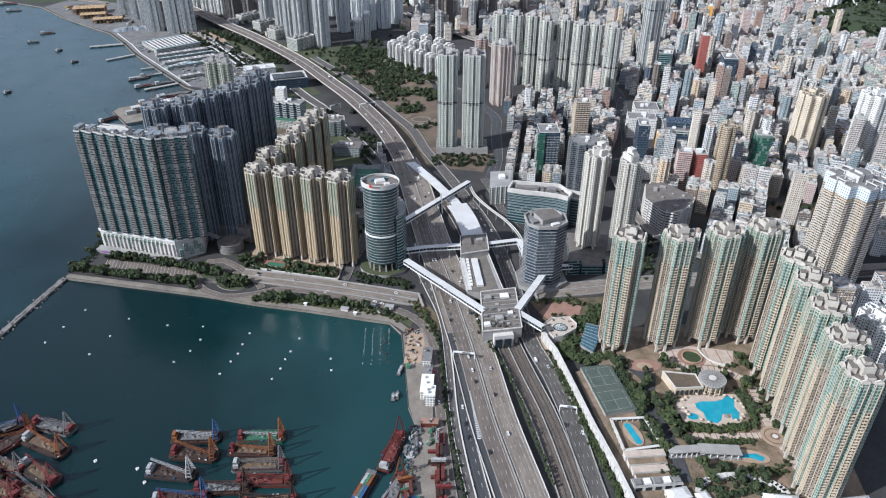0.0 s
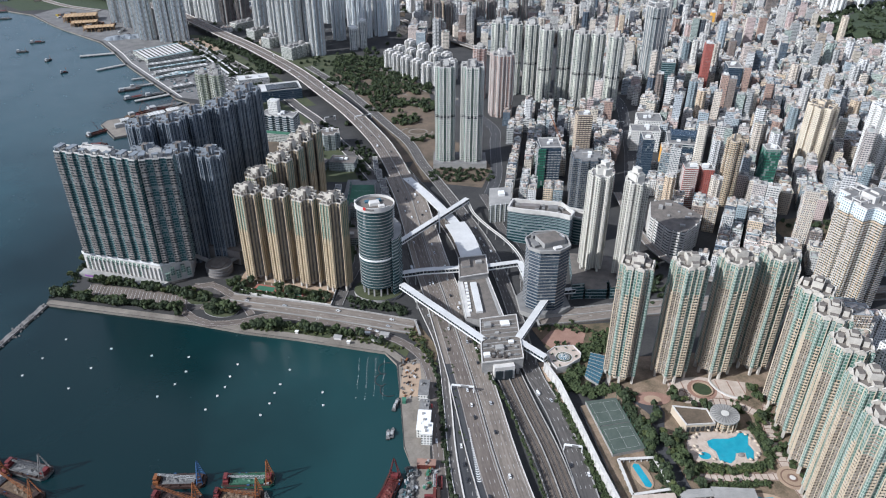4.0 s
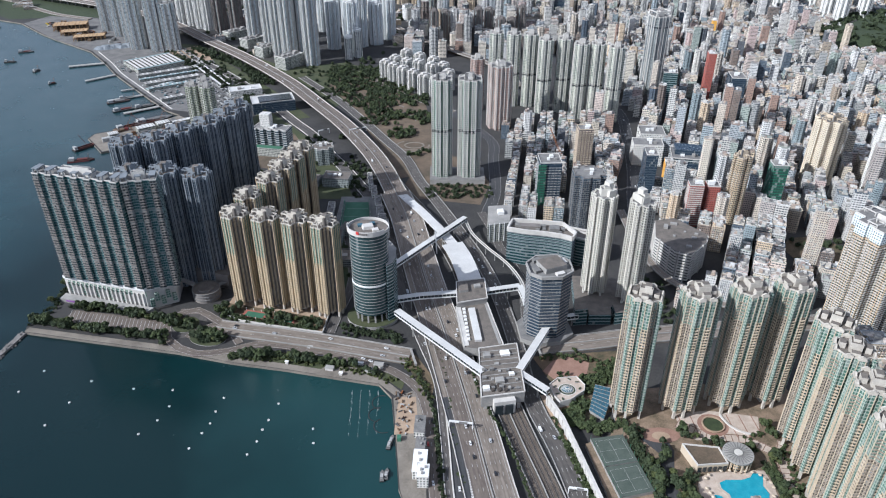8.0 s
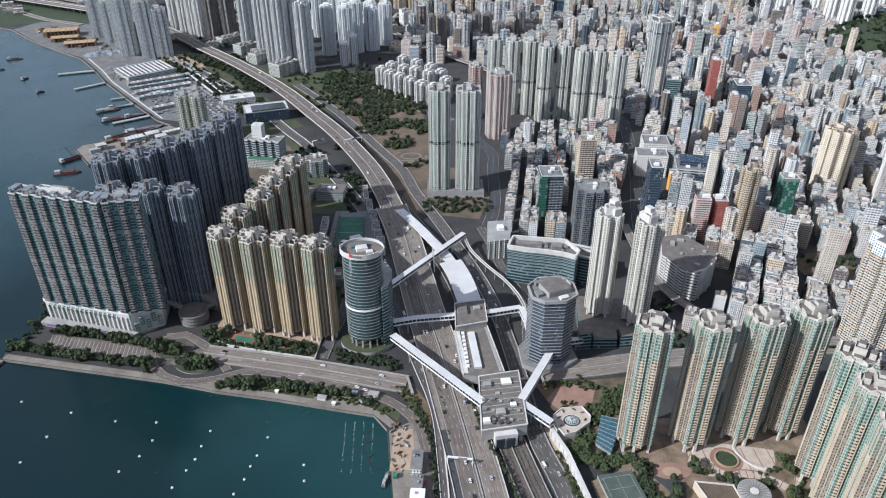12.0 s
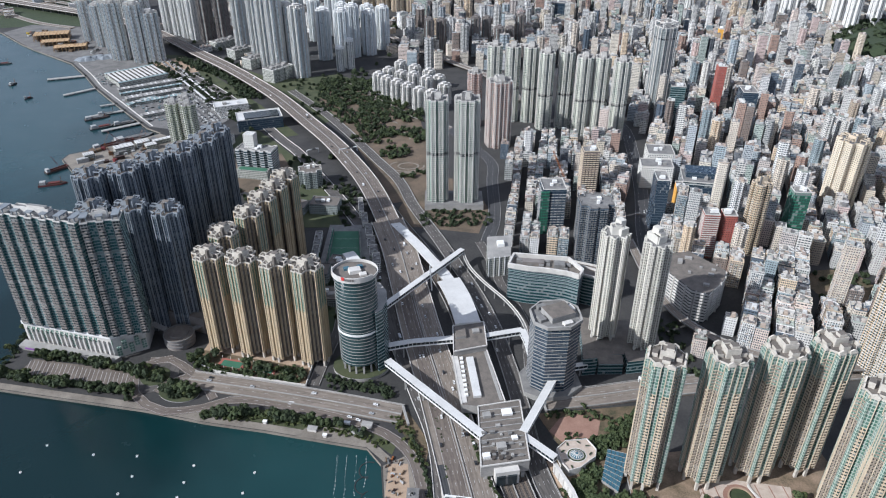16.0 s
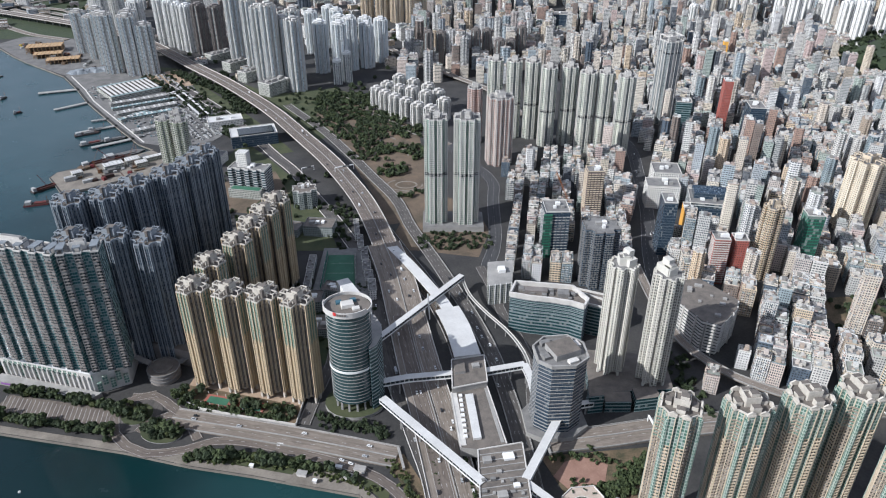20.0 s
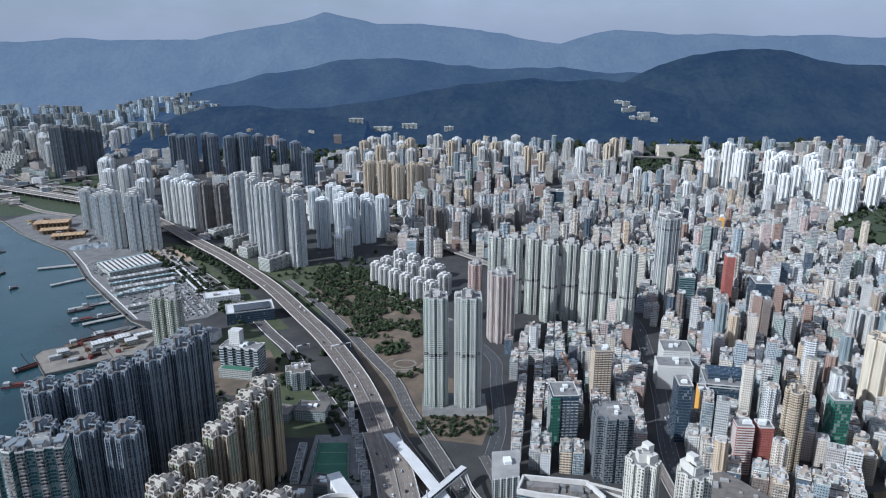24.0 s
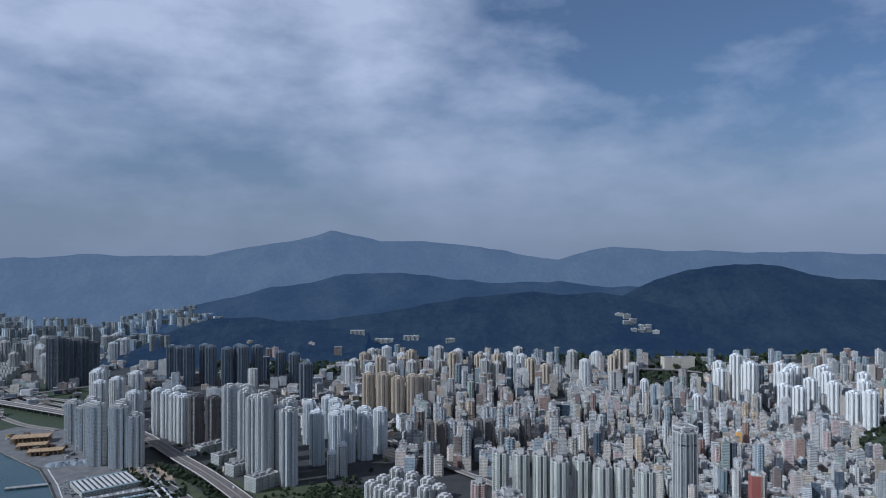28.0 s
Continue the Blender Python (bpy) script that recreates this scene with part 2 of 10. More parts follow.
# ---- builders ----
class Geo:
    """Collects faces with material slots and a UV map in metres, then becomes one mesh."""
    def __init__(self):
        self.v, self.f, self.mi, self.uv = [], [], [], []

    def face(self, pts, mi=0, uv=None):
        i = len(self.v)
        self.v.extend(pts)
        self.f.append(tuple(range(i, i + len(pts))))
        self.mi.append(mi)
        self.uv.extend(uv or [(p[0], p[1]) for p in pts])

    def prism(self, pts, z0, z1, wall=0, top=None, taper=1.0, bottom=False, v0=0.0):
        """An upright prism over the points (counter-clockwise); one connected island."""
        n, i = len(pts), len(self.v)
        cx, cy = sum(p[0] for p in pts) / n, sum(p[1] for p in pts) / n
        self.v.extend((x, y, z0) for x, y in pts)
        self.v.extend((cx + (x - cx) * taper, cy + (y - cy) * taper, z1) for x, y in pts)
        for k in range(n):
            j = (k + 1) % n
            self.f.append((i + k, i + j, i + n + j, i + n + k))
            self.mi.append(wall[k % len(wall)] if isinstance(wall, tuple) else wall)
            w = math.dist(pts[k], pts[j])
            self.uv.extend([(-w / 2, v0), (w / 2, v0), (w / 2, v0 + z1 - z0), (-w / 2, v0 + z1 - z0)])
        self.f.append(tuple(range(i + n, i + 2 * n)))
        self.mi.append((wall[0] if isinstance(wall, tuple) else wall) if top is None else top)
        self.uv.extend(self.v[i + n + k][:2] for k in range(n))
        if bottom:
            self.f.append(tuple(range(i + n - 1, i - 1, -1)))
            self.mi.append((wall[0] if isinstance(wall, tuple) else wall) if top is None else top)
            self.uv.extend(self.v[i + n - 1 - k][:2] for k in range(n))

    def box(self, cx, cy, z0, w, d, h, rot=0.0, mi=0, top=None, taper=1.0, bottom=False):
        c, s = math.cos(rot), math.sin(rot)
        self.prism([(cx + a * c - b * s, cy + a * s + b * c) for a, b in
                    ((-w / 2, -d / 2), (w / 2, -d / 2), (w / 2, d / 2), (-w / 2, d / 2))], z0, z0 + h, mi, top, taper, bottom)

    def beam(self, a, b, w, h, mi=0):
        """A bar of width w and height h from a to b, at any slope; its top runs through the two points."""
        a, b = Vector(a), Vector(b)
        d = (b - a)
        side = Vector((-d.y, d.x, 0))
        side = (side.normalized() if side.length > 1e-6 else Vector((1, 0, 0))) * (w / 2)
        down = Vector((0, 0, -h)) if abs(d.x) + abs(d.y) > 1e-6 else Vector((0, 1, 0)) * h
        p = [a - side, b - side, b + side, a + side]
        q = [x + down for x in p]
        i = len(self.v)
        self.v.extend(tuple(x) for x in q + p)
        for fc in ((3, 2, 1, 0), (4, 5, 6, 7), (0, 1, 5, 4), (1, 2, 6, 5), (2, 3, 7, 6), (3, 0, 4, 7)):
            self.f.append(tuple(i + k for k in fc))
            self.mi.append(mi)
            self.uv.extend([(0, 0), (1, 0), (1, 1), (0, 1)])

    def ring(self, pts, z0, z1, t=0.6, mi=0):
        """A wall of thickness t along a closed plan, as one piece."""
        n, i = len(pts), len(self.v)
        inner = []
        for k in range(n):
            a, b, c = Vector(pts[k - 1]), Vector(pts[k]), Vector(pts[(k + 1) % n])
            d1, d2 = (b - a).normalized(), (c - b).normalized()
            o = Vector((-d1.y, d1.x)) + Vector((-d2.y, d2.x))
            o = o.normalized() * t if o.length > 1e-3 else Vector((-d1.y, d1.x)) * t
            inner.append((b.x + o.x, b.y + o.y))
        for loop, z in ((pts, z0), (pts, z1), (inner, z1), (inner, z0)):
            self.v.extend((x, y, z) for x, y in loop)
        for k in range(n):
            j = (k + 1) % n
            for r in range(3):
                self.f.append((i + r * n + k, i + r * n + j, i + (r + 1) * n + j, i + (r + 1) * n + k))
                self.mi.append(mi)
                self.uv.extend([(0, 0), (1, 0), (1, 1), (0, 1)])

    def mesh(self, name, mats):
        me = bpy.data.meshes.new(name)
        me.from_pydata(self.v, [], self.f)
        for m in mats:
            me.materials.append(m)
        me.polygons.foreach_set("material_index", self.mi)
        layer = me.uv_layers.new(name="UVMap")
        layer.data.foreach_set("uv", [c for p in self.uv for c in p])
        me.update()
        return me


def thing(name, g, mats, label="", category="", group="", kind="", at=(0, 0, 0), rot=0.0):
    ob = new(name, g.mesh(name, mats) if isinstance(g, Geo) else g)
    ob.location, ob.rotation_euler = at, (0, 0, rot)
    return tagged(ob, label, category, group, kind)


def part(name, g, mats, parent, label=""):
    """Links a mesh as one part under a thing or a part, in the parent's own space."""
    ob = new(name, g.mesh(name, mats) if isinstance(g, Geo) else g)
    ob.parent = parent
    if label:
        ob["label"] = label
    return ob


def group_thing(name, label, category, at=(0, 0, 0), rot=0.0, group="", kind=""):
    ob = new(name)
    ob.location, ob.rotation_euler = at, (0, 0, rot)
    return tagged(ob, label, category, group, kind)


def offset(pts, d):
    """A line of points moved d metres to its left."""
    out = []
    for i, p in enumerate(pts):
        a, b = pts[max(i - 1, 0)], pts[min(i + 1, len(pts) - 1)]
        t = Vector((b[0] - a[0], b[1] - a[1]))
        t = t.normalized() if t.length else Vector((0, 1))
        out.append((p[0] - t.y * d, p[1] + t.x * d, *p[2:]))
    return out


def smooth(pts, step=12.0):
    """A Catmull-Rom line through the points, with a point about every step metres."""
    p = [Vector(q) for q in pts]
    p = [2 * p[0] - p[1]] + p + [2 * p[-1] - p[-2]]
    out = []
    for i in range(1, len(p) - 2):
        n = max(1, int((p[i + 1] - p[i]).length / step))
        for k in range(n):
            t = k / n
            out.append(tuple(0.5 * ((2 * p[i]) + (p[i + 1] - p[i - 1]) * t + (2 * p[i - 1] - 5 * p[i] + 4 * p[i + 1] - p[i + 2]) * t * t
                                    + (3 * p[i] - p[i - 1] - 3 * p[i + 1] + p[i + 2]) * t ** 3)))
    out.append(tuple(p[-2]))
    return out


def ribbon(g, line, left, right, depth=0.4, mi=0, lift=0.0):
    """A slab along a line of (x, y, z), from left metres on its left side to right metres on its right."""
    a, b = offset(line, left), offset(line, -right)
    i, n = len(g.v), len(line)
    for dz in (lift, lift - depth):
        g.v.extend((x, y, z + dz) for x, y, z in a)
        g.v.extend((x, y, z + dz) for x, y, z in b)
    run = [0.0]
    for p, q in zip(line, line[1:]):
        run.append(run[-1] + math.dist(p[:2], q[:2]))
    for k in range(n - 1):
        for fc in ((k, n + k, n + k + 1, k + 1), (2 * n + k, 2 * n + k + 1, 3 * n + k + 1, 3 * n + k),
                   (k, k + 1, 2 * n + k + 1, 2 * n + k), (n + k, 3 * n + k, 3 * n + k + 1, n + k + 1)):
            g.f.append(tuple(i + q for q in fc))
            g.mi.append(mi)
            g.uv.extend([(left, run[k]), (-right, run[k]), (-right, run[k + 1]), (left, run[k + 1])])
    for k in (0, n - 1):
        fc = (k, 2 * n + k, 3 * n + k, n + k)
        g.f.append(tuple(i + q for q in (fc if k == 0 else fc[::-1])))
        g.mi.append(mi)
        g.uv.extend([(0, 0), (1, 0), (1, 1), (0, 1)])


def turned(pts, rot, at=(0, 0)):
    c, s = math.cos(rot), math.sin(rot)
    return [(at[0] + x * c - y * s, at[1] + x * s + y * c) for x, y in pts]


def circle(cx, cy, r, n=24, ry=None, rot=0.0):
    c, s = math.cos(rot), math.sin(rot)
    ry = ry or r
    pts = [(r * math.cos(2 * math.pi * k / n), ry * math.sin(2 * math.pi * k / n)) for k in range(n)]
    return [(cx + a * c - b * s, cy + a * s + b * c) for a, b in pts]
# ---- land and water ----
COAST = [(-20, -1500), (-36, -160), (-24, -68), (-31, -47), (-37, 10), (-43, 60), (-56, 78), (-92, 86), (-148, 99), (-205, 110), (-265, 126),
         (-357, 144), (-437, 160), (-440, 170), (-426, 195), (-428, 230), (-440, 330), (-450, 440), (-462, 520), (-468, 580), (-440, 640), (-430, 690), (-452, 704), (-469, 697), (-518, 661), (-553, 639), (-600, 699), (-597, 720), (-552, 748), (-500, 790), (-477, 812),
         (-512, 838), (-600, 943), (-698, 1065), (-750, 1142), (-823, 1239), (-963, 1354), (-1019, 1405), (-1127, 1517), (-1700, 1800), (-3500, 2600), (-4990, 3000)]
LAND = [(4990, -1500)] + [(4990, 4990), (-4990, 4990)] + COAST[::-1]
g = Geo()
g.prism(LAND, -8, 3.0, 1, 0)
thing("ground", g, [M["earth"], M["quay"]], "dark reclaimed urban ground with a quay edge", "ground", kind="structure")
g = Geo()
g.face([(-4990, -1500, 0), (4990, -1500, 0), (4990, 4990, 0), (-4990, 4990, 0)])
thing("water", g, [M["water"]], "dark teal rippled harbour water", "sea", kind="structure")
# ---- roads and railway ----
def wall_line(g, line, off, w, h, mi=0, lift=0.0):
    """A low wall that follows a line at an offset to its left."""
    ribbon(g, [(x, y, z + h + lift) for x, y, z in offset(line, off)], w / 2, w / 2, h + 0.3, mi)


def dashes(g, line, off, length=4.0, gap=7.0, w=0.28, mi=0, lift=0.03):
    """Lane dashes along a line."""
    pts = offset(line, off)
    run, start = 0.0, 0.0
    for a, b in zip(pts, pts[1:]):
        a, b = Vector(a), Vector(b)
        seg = (b - a).length
        k = start
        while k + length < seg:
            p, q = a.lerp(b, k / seg), a.lerp(b, (k + length) / seg)
            side = Vector((-(q - p).y, (q - p).x, 0)).normalized() * w / 2
            up = Vector((0, 0, lift))
            g.face([tuple(p - side + up), tuple(q - side + up), tuple(q + side + up), tuple(p + side + up)], mi)
            k += length + gap
        start = max(0.0, k - seg)


def road(name, line, left, right, mat, label, lanes=(), edge=True, depth=0.5, walls=0.0, median=False, wall_mat="concrete"):
    """A carriageway with its edge lines, lane dashes and side walls as parts."""
    line = smooth(line)
    g = Geo()
    ribbon(g, line, left, right, depth)
    ob = thing(name, g, [M[mat]], label, "road", kind="structure")
    g = Geo()
    for off in lanes:
        dashes(g, line, off)
    if edge:
        for off in (left - 0.7, -right + 0.7):
            ribbon(g, offset(line, off), 0.12, 0.12, 0.02, 0, 0.03)
    if g.f:
        part("road_marking", g, [M["line"]], ob, "thin white painted lines")
    if walls:
        for off in (left, -right):
            g = Geo()
            wall_line(g, line, off, 0.5, walls)
            part("parapet", g, [M[wall_mat]], ob)
    if median:
        g = Geo()
        wall_line(g, line, 0, 0.9, 0.9)
        part("median_barrier", g, [M["concrete"]], ob, "pale concrete median barrier")
    return ob, line


HW = [(118, -420, 7.4), (84, -250, 7.4), (64, -152, 7.4), (46, -66, 7.4), (34, 10, 7.4), (21, 83, 7.4), (5, 165, 7.4), (-11, 240, 7.6),
      (-26, 320, 9), (-42, 400, 13), (-60, 465, 16.5)]
HWV = [(-60, 465, 16.5), (-84, 545, 18), (-112, 619, 18), (-163, 726, 18), (-218, 822, 18), (-310, 975, 18), (-432, 1140, 18), (-548, 1277, 18), (-703, 1463, 18),
       (-820, 1570, 18), (-1000, 1690, 18), (-1500, 1960, 18)]
hwy, hwy_line = road("highway", HW, 22, 20, "old_road", "worn concrete highway with two wide carriageways", (-13.5, -9.5, -5.5, 6, 10), depth=5.0, walls=1.0, median=True, wall_mat="pale_stone")
M["brown_road"] = lane_mat("brown_worn_road", (0.085, 0.068, 0.057), (0.165, 0.138, 0.115))
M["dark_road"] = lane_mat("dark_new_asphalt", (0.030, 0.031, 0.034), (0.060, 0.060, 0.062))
south = [p for p in hwy_line if p[1] < 330]
g = Geo()
ribbon(g, offset(south, 8.2), 7.4, 7.4, 0.02, 0, 0.015)
part("west_carriageway", g, [M["brown_road"]], hwy, "browner worn carriageway")
g = Geo()
ribbon(g, offset([p for p in south if p[1] < 60], 18.6), 2.6, 2.6, 0.02, 0, 0.018)
part("hard_shoulder", g, [M["dark_road"]], hwy, "dark fresh asphalt lane")
for off in (15.4, 2.2, -2.2, -17.4):
    g = Geo()
    ribbon(g, offset(south, off), 0.14, 0.14, 0.02, 0, 0.035)
    part("edge_line", g, [M["line"]], hwy)
# hatched nose where the lanes part
for k in range(24):
    y = -32 - k * 2.5
    x = 25.4 - (y + 32) * 0.115
    w = 0.5 + k * 0.055
    g = Geo()
    for s in (-1, 1):
        g.face([(x, y - 0.5, 7.46), (x, y + 0.5, 7.46), (x + s * w, y + 1.3, 7.46), (x + s * w, y + 0.3, 7.46)][::s])
    part("chevron", g, [M["white"]], hwy, "white painted chevron")
via, via_line = road("highway_viaduct", HWV, 15.5, 15.5, "brown_road", "long curved elevated highway on columns", (-11, -7.5, -4, 4, 7.5, 11), depth=1.8, walls=1.1, median=True, wall_mat="pale_stone")
for off in (13.9, -13.9):
    g = Geo()
    ribbon(g, offset(via_line, off), 1.1, 1.1, 0.02, 0, 0.02)
    part("hard_shoulder", g, [M["old_road"]], via, "paler worn road shoulder")
for k, (x, y, z) in enumerate(via_line[::3]):
    g = Geo()
    g.box(x, y, 2.9, 3.0, 3.0, z - 4.6, 0.6, 0)
    g.box(x, y, z - 3.3, 16, 3.0, 1.6, math.atan2(-1, -1.4) + 1.57, 0)
    part("column", g, [M["concrete"]], via)
HWW = [(86, -420, 4.3), (52, -250, 4.3), (30, -152, 4.3), (17, -66, 4.3), (12, 10, 4.3), (5, 83, 4.3), (-14, 150, 4.3), (-36, 225, 4.3), (-52, 300, 4.3), (-66, 380, 4.3), (-86, 446, 4.3),
       (-134, 549, 4.3), (-183, 643, 4.3), (-220, 717, 4.3), (-262, 780, 4.3), (-340, 903, 4.3), (-450, 1055, 4.3), (-560, 1180, 4.3)]
slip, slip_line = road("slip_road", HWW, 9, 9, "asphalt", "dark asphalt slip road beside the highway", (-5, 5.6), depth=1.2, walls=0.9, wall_mat="pale_stone")
g = Geo()
wall_line(g, [p for p in slip_line if p[1] < 60], 2.2, 1.1, 1.0)
part("lane_barrier", g, [M["pale_stone"]], slip, "pale concrete lane barrier")
g = Geo()
ribbon(g, offset([p for p in slip_line if p[1] < 120], -3.4), 5.2, 5.2, 0.02, 0, 0.018)
part("fresh_lane", g, [M["dark_road"]], slip, "dark fresh asphalt lanes")
LIN = [(158, -420, 4.0), (136, -250, 4.0), (123, -149, 4.0), (115, -69, 4.0), (104, -6, 4.0), (89, 52, 4.0), (82, 130, 4.0), (74, 196, 4.0), (64, 255, 4.0), (50, 310, 4.0), (30, 370, 4.0), (5, 442, 4.0),
       (-28, 531, 4.0), (-52, 613, 4.0), (-90, 690, 4.0), (-140, 790, 4.0), (-200, 900, 4.0), (-290, 1040, 4.0)]
road("trunk_road", LIN, 8, 8, "asphalt", "dark asphalt trunk road beside the railway", (-4, 0, 4), depth=1.0, walls=0.8)
RAIL = [(138, -420, 3.6), (117, -250, 3.6), (104, -140, 3.6), (92, -62, 3.6), (77.5, -2, 3.6), (64.5, 54, 3.6), (55, 100, 3.6), (42, 180, 3.6), (34, 260, 3.6), (16, 330, 3.6), (-12, 400, 3.6), (-52, 490, 3.6), (-90, 580, 3.6)]
rail_line = smooth(RAIL)
g = Geo()
ribbon(g, rail_line, 13, 12, 0.6)
rail_ob = thing("railway", g, [M["ballast"]], "brown ballast railway bed with six tracks", "railway", kind="structure")
M["steel"] = plain("rail_steel", (0.14, 0.12, 0.10), (0.30, 0.27, 0.24), 0.5, 0.5, 3.0, 0.0, 0.5)
M["sleepers"] = plain("dark_sleepers", (0.028, 0.024, 0.022), (0.085, 0.070, 0.058), 0.3, 0.9, 2.0, 0.3)
for k in range(6):
    off = 10.4 - k * 4.2
    g = Geo()
    ribbon(g, offset(rail_line, off), 1.25, 1.25, 0.1, 0, 0.08)
    part("sleeper_bed", g, [M["sleepers"]], rail_ob, "dark oily sleepers")
    for gauge in (-0.75, 0.75):
        g = Geo()
        ribbon(g, offset(rail_line, off + gauge), 0.13, 0.13, 0.2, 0, 0.2)
        part("rail", g, [M["steel"]], rail_ob)
for off in (12.6, -11.6, 2.0):
    g = Geo()
    wall_line(g, rail_line, off, 0.7, 1.4)
    part("trackside_wall", g, [M["concrete"]], rail_ob)
# the side road that dips under the highway, west and east of it
road("underpass_road", [(-236, 167, 4.0), (-157, 149, 5.2), (-90, 133, 5.2), (-28, 117, 4.6)], 12, 11, "old_road", "worn side road dropping toward the underpass", (-4, 4), walls=1.2, median=True, depth=2)
road("underpass_road", [(104, 134, 4.2), (160, 141, 5), (206, 149, 5.4), (290, 160, 5), (420, 175, 4.2), (700, 200, 4)], 12, 13, "old_road", "worn side road rising from the underpass", (-4, 4), walls=1.2, median=True, depth=2)
g = Geo()
g.box(-24, 116, 2.9, 2, 25, 3.2, 0.25, 0)
g.box(103, 133, 2.9, 2, 27, 3.0, 0.13, 0)
thing("underpass_portal", g, [M["concrete"]], "pale concrete retaining wall of the underpass", "wall", kind="structure")
road("coast_road", [(-262, 200, 3.55), (-286, 190, 3.55), (-290, 168, 3.55), (-282, 148, 3.55), (-266, 133, 3.55), (-246, 124, 3.55), (-213, 128, 3.55), (-190, 138, 3.55), (-162, 137, 3.55), (-122, 126, 3.55), (-57, 104, 3.55), (-22, 76, 3.55), (-9, 40, 3.55), (-4, -10, 3.55), (-1, -60, 3.55), (8, -150, 3.55), (40, -420, 3.55)], 5, 5, "brown_road", "two-lane coastal road along the quay", (0,))
road("station_road", [(60, 430, 3.3), (72, 380, 3.3), (80, 330, 3.3), (92, 290, 3.3), (102, 240, 3.3), (98, 200, 3.3), (96, 160, 3.3)], 6, 6, "asphalt", "narrow road with kerbs beside the station", (0,))
# avenue and street take the darkest asphalt to imitate building shade
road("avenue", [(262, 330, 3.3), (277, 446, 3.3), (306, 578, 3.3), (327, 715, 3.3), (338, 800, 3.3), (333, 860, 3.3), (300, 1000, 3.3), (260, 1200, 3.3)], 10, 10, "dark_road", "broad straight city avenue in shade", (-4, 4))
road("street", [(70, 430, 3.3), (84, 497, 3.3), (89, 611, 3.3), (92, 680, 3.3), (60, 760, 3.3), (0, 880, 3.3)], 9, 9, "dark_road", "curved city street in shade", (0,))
road("curved_viaduct", [(250, 420, 12), (252, 330, 12), (262, 265, 12), (284, 225, 12), (308, 202, 12), (345, 182, 12), (420, 170, 12), (600, 190, 12)], 5, 5, "old_road", "narrow curved concrete flyover", (0,), depth=1.4, walls=1.0)
road("rail_viaduct", [(-420, 1750, 10), (-300, 1640, 10), (-190, 1540, 10), (-111, 1448, 10), (-37, 1318, 10), (40, 1215, 10), (108, 1125, 10), (150, 1040, 10), (165, 960, 10)], 7, 7, "old_road", "raised concrete railway viaduct", depth=1.6, walls=1.4)
for pts in ([(-840, 1590, 12), (-1034, 1744, 13), (-1231, 1866, 13), (-1443, 2046, 13), (-1700, 2200, 13), (-2300, 2420, 13)],
            [(-860, 1610, 12), (-1050, 1790, 14), (-1240, 1915, 14), (-1420, 2090, 14), (-1640, 2330, 14)],
            [(-900, 2230, 18), (-1010, 2160, 18), (-1127, 2086, 18), (-1230, 1990, 18), (-1330, 1850, 18), (-1500, 1740, 18), (-1900, 1640, 18)],
            [(-960, 1560, 5), (-1067, 1610, 5), (-1159, 1678, 5), (-1288, 1788, 5), (-1500, 1900, 5), (-2000, 2080, 5)],
            [(-1034, 1820, 9), (-1120, 1900, 9), (-1230, 1940, 9), (-1380, 1930, 9), (-1600, 1960, 9), (-2100, 2200, 9)]):
    road("interchange_ramp", pts, 8, 8, "old_road", "curved grey interchange ramp", depth=1.5, walls=1.0)
# roundabout
g = Geo()
g.prism(circle(-271, 172, 23, 32), 2.9, 3.35, 0)
rb = thing("roundabout", g, [M["asphalt"]], "small asphalt roundabout with planted island", "road", kind="structure")
g = Geo()
g.prism(circle(-270, 172, 14, 28), 3.0, 3.9, 0, 1)
part("island", g, [M["concrete"], M["grass"]], rb)
g = Geo()
g.prism(turned(circle(0, 0, 20, 28, 13), -0.25, (-240, 149)), 3.0, 3.9, 0, 1)
part("island", g, [M["concrete"], M["grass"]], rb)
road("slip_lane", [(-284, 196, 3.5), (-262, 197, 3.5), (-240, 181, 3.5), (-222, 168, 3.5), (-196, 164, 3.5)], 5, 5, "brown_road", "curved slip lane round the planted island", (0,))
road("slip_lane", [(-262, 150, 3.45), (-256, 162, 3.45), (-240, 172, 3.45), (-218, 160, 3.45), (-205, 140, 3.45)], 4.5, 4.5, "brown_road", "curved slip lane round the planted island", (0,))
road("side_street", [(-114, 158, 3.62), (-109, 195, 3.62), (-104, 221, 3.62), (-100, 260, 3.62), (-110, 330, 3.62), (-128, 400, 3.62)], 6, 6, "asphalt", "narrow side street beside the round tower", (0,))

# paved and planted areas, each a thin slab
M["garden_soil"] = plain("planted_soil", (0.030, 0.036, 0.016), (0.20, 0.135, 0.085), 0.05, 0.95, 0.7, 0.3)


def area(name, pts, mat, label, z=3.15, cat="ground"):
    g = Geo()
    g.prism(pts, z - 0.4, z, 0)
    return thing(name, g, [M[mat]], label, cat, kind="structure")


area("promenade", [(-40, 62), (-34, 66), (-52, 86), (-90, 94), (-147, 107), (-204, 119), (-262, 134), (-355, 152), (-436, 168), (-438, 161), (-357, 144.6), (-265, 126.6), (-205, 110.6), (-148, 99.6), (-92, 86.6), (-56, 78.6)], "quay", "pale paved quayside promenade", 3.3)
area("verge", [(-34, 70), (-30, 84), (-60, 99), (-118, 120), (-160, 126), (-205, 116), (-204, 119.5), (-147, 107.5), (-90, 94.5), (-52, 86.5)], "grass", "scrubby planted verge", 3.2)
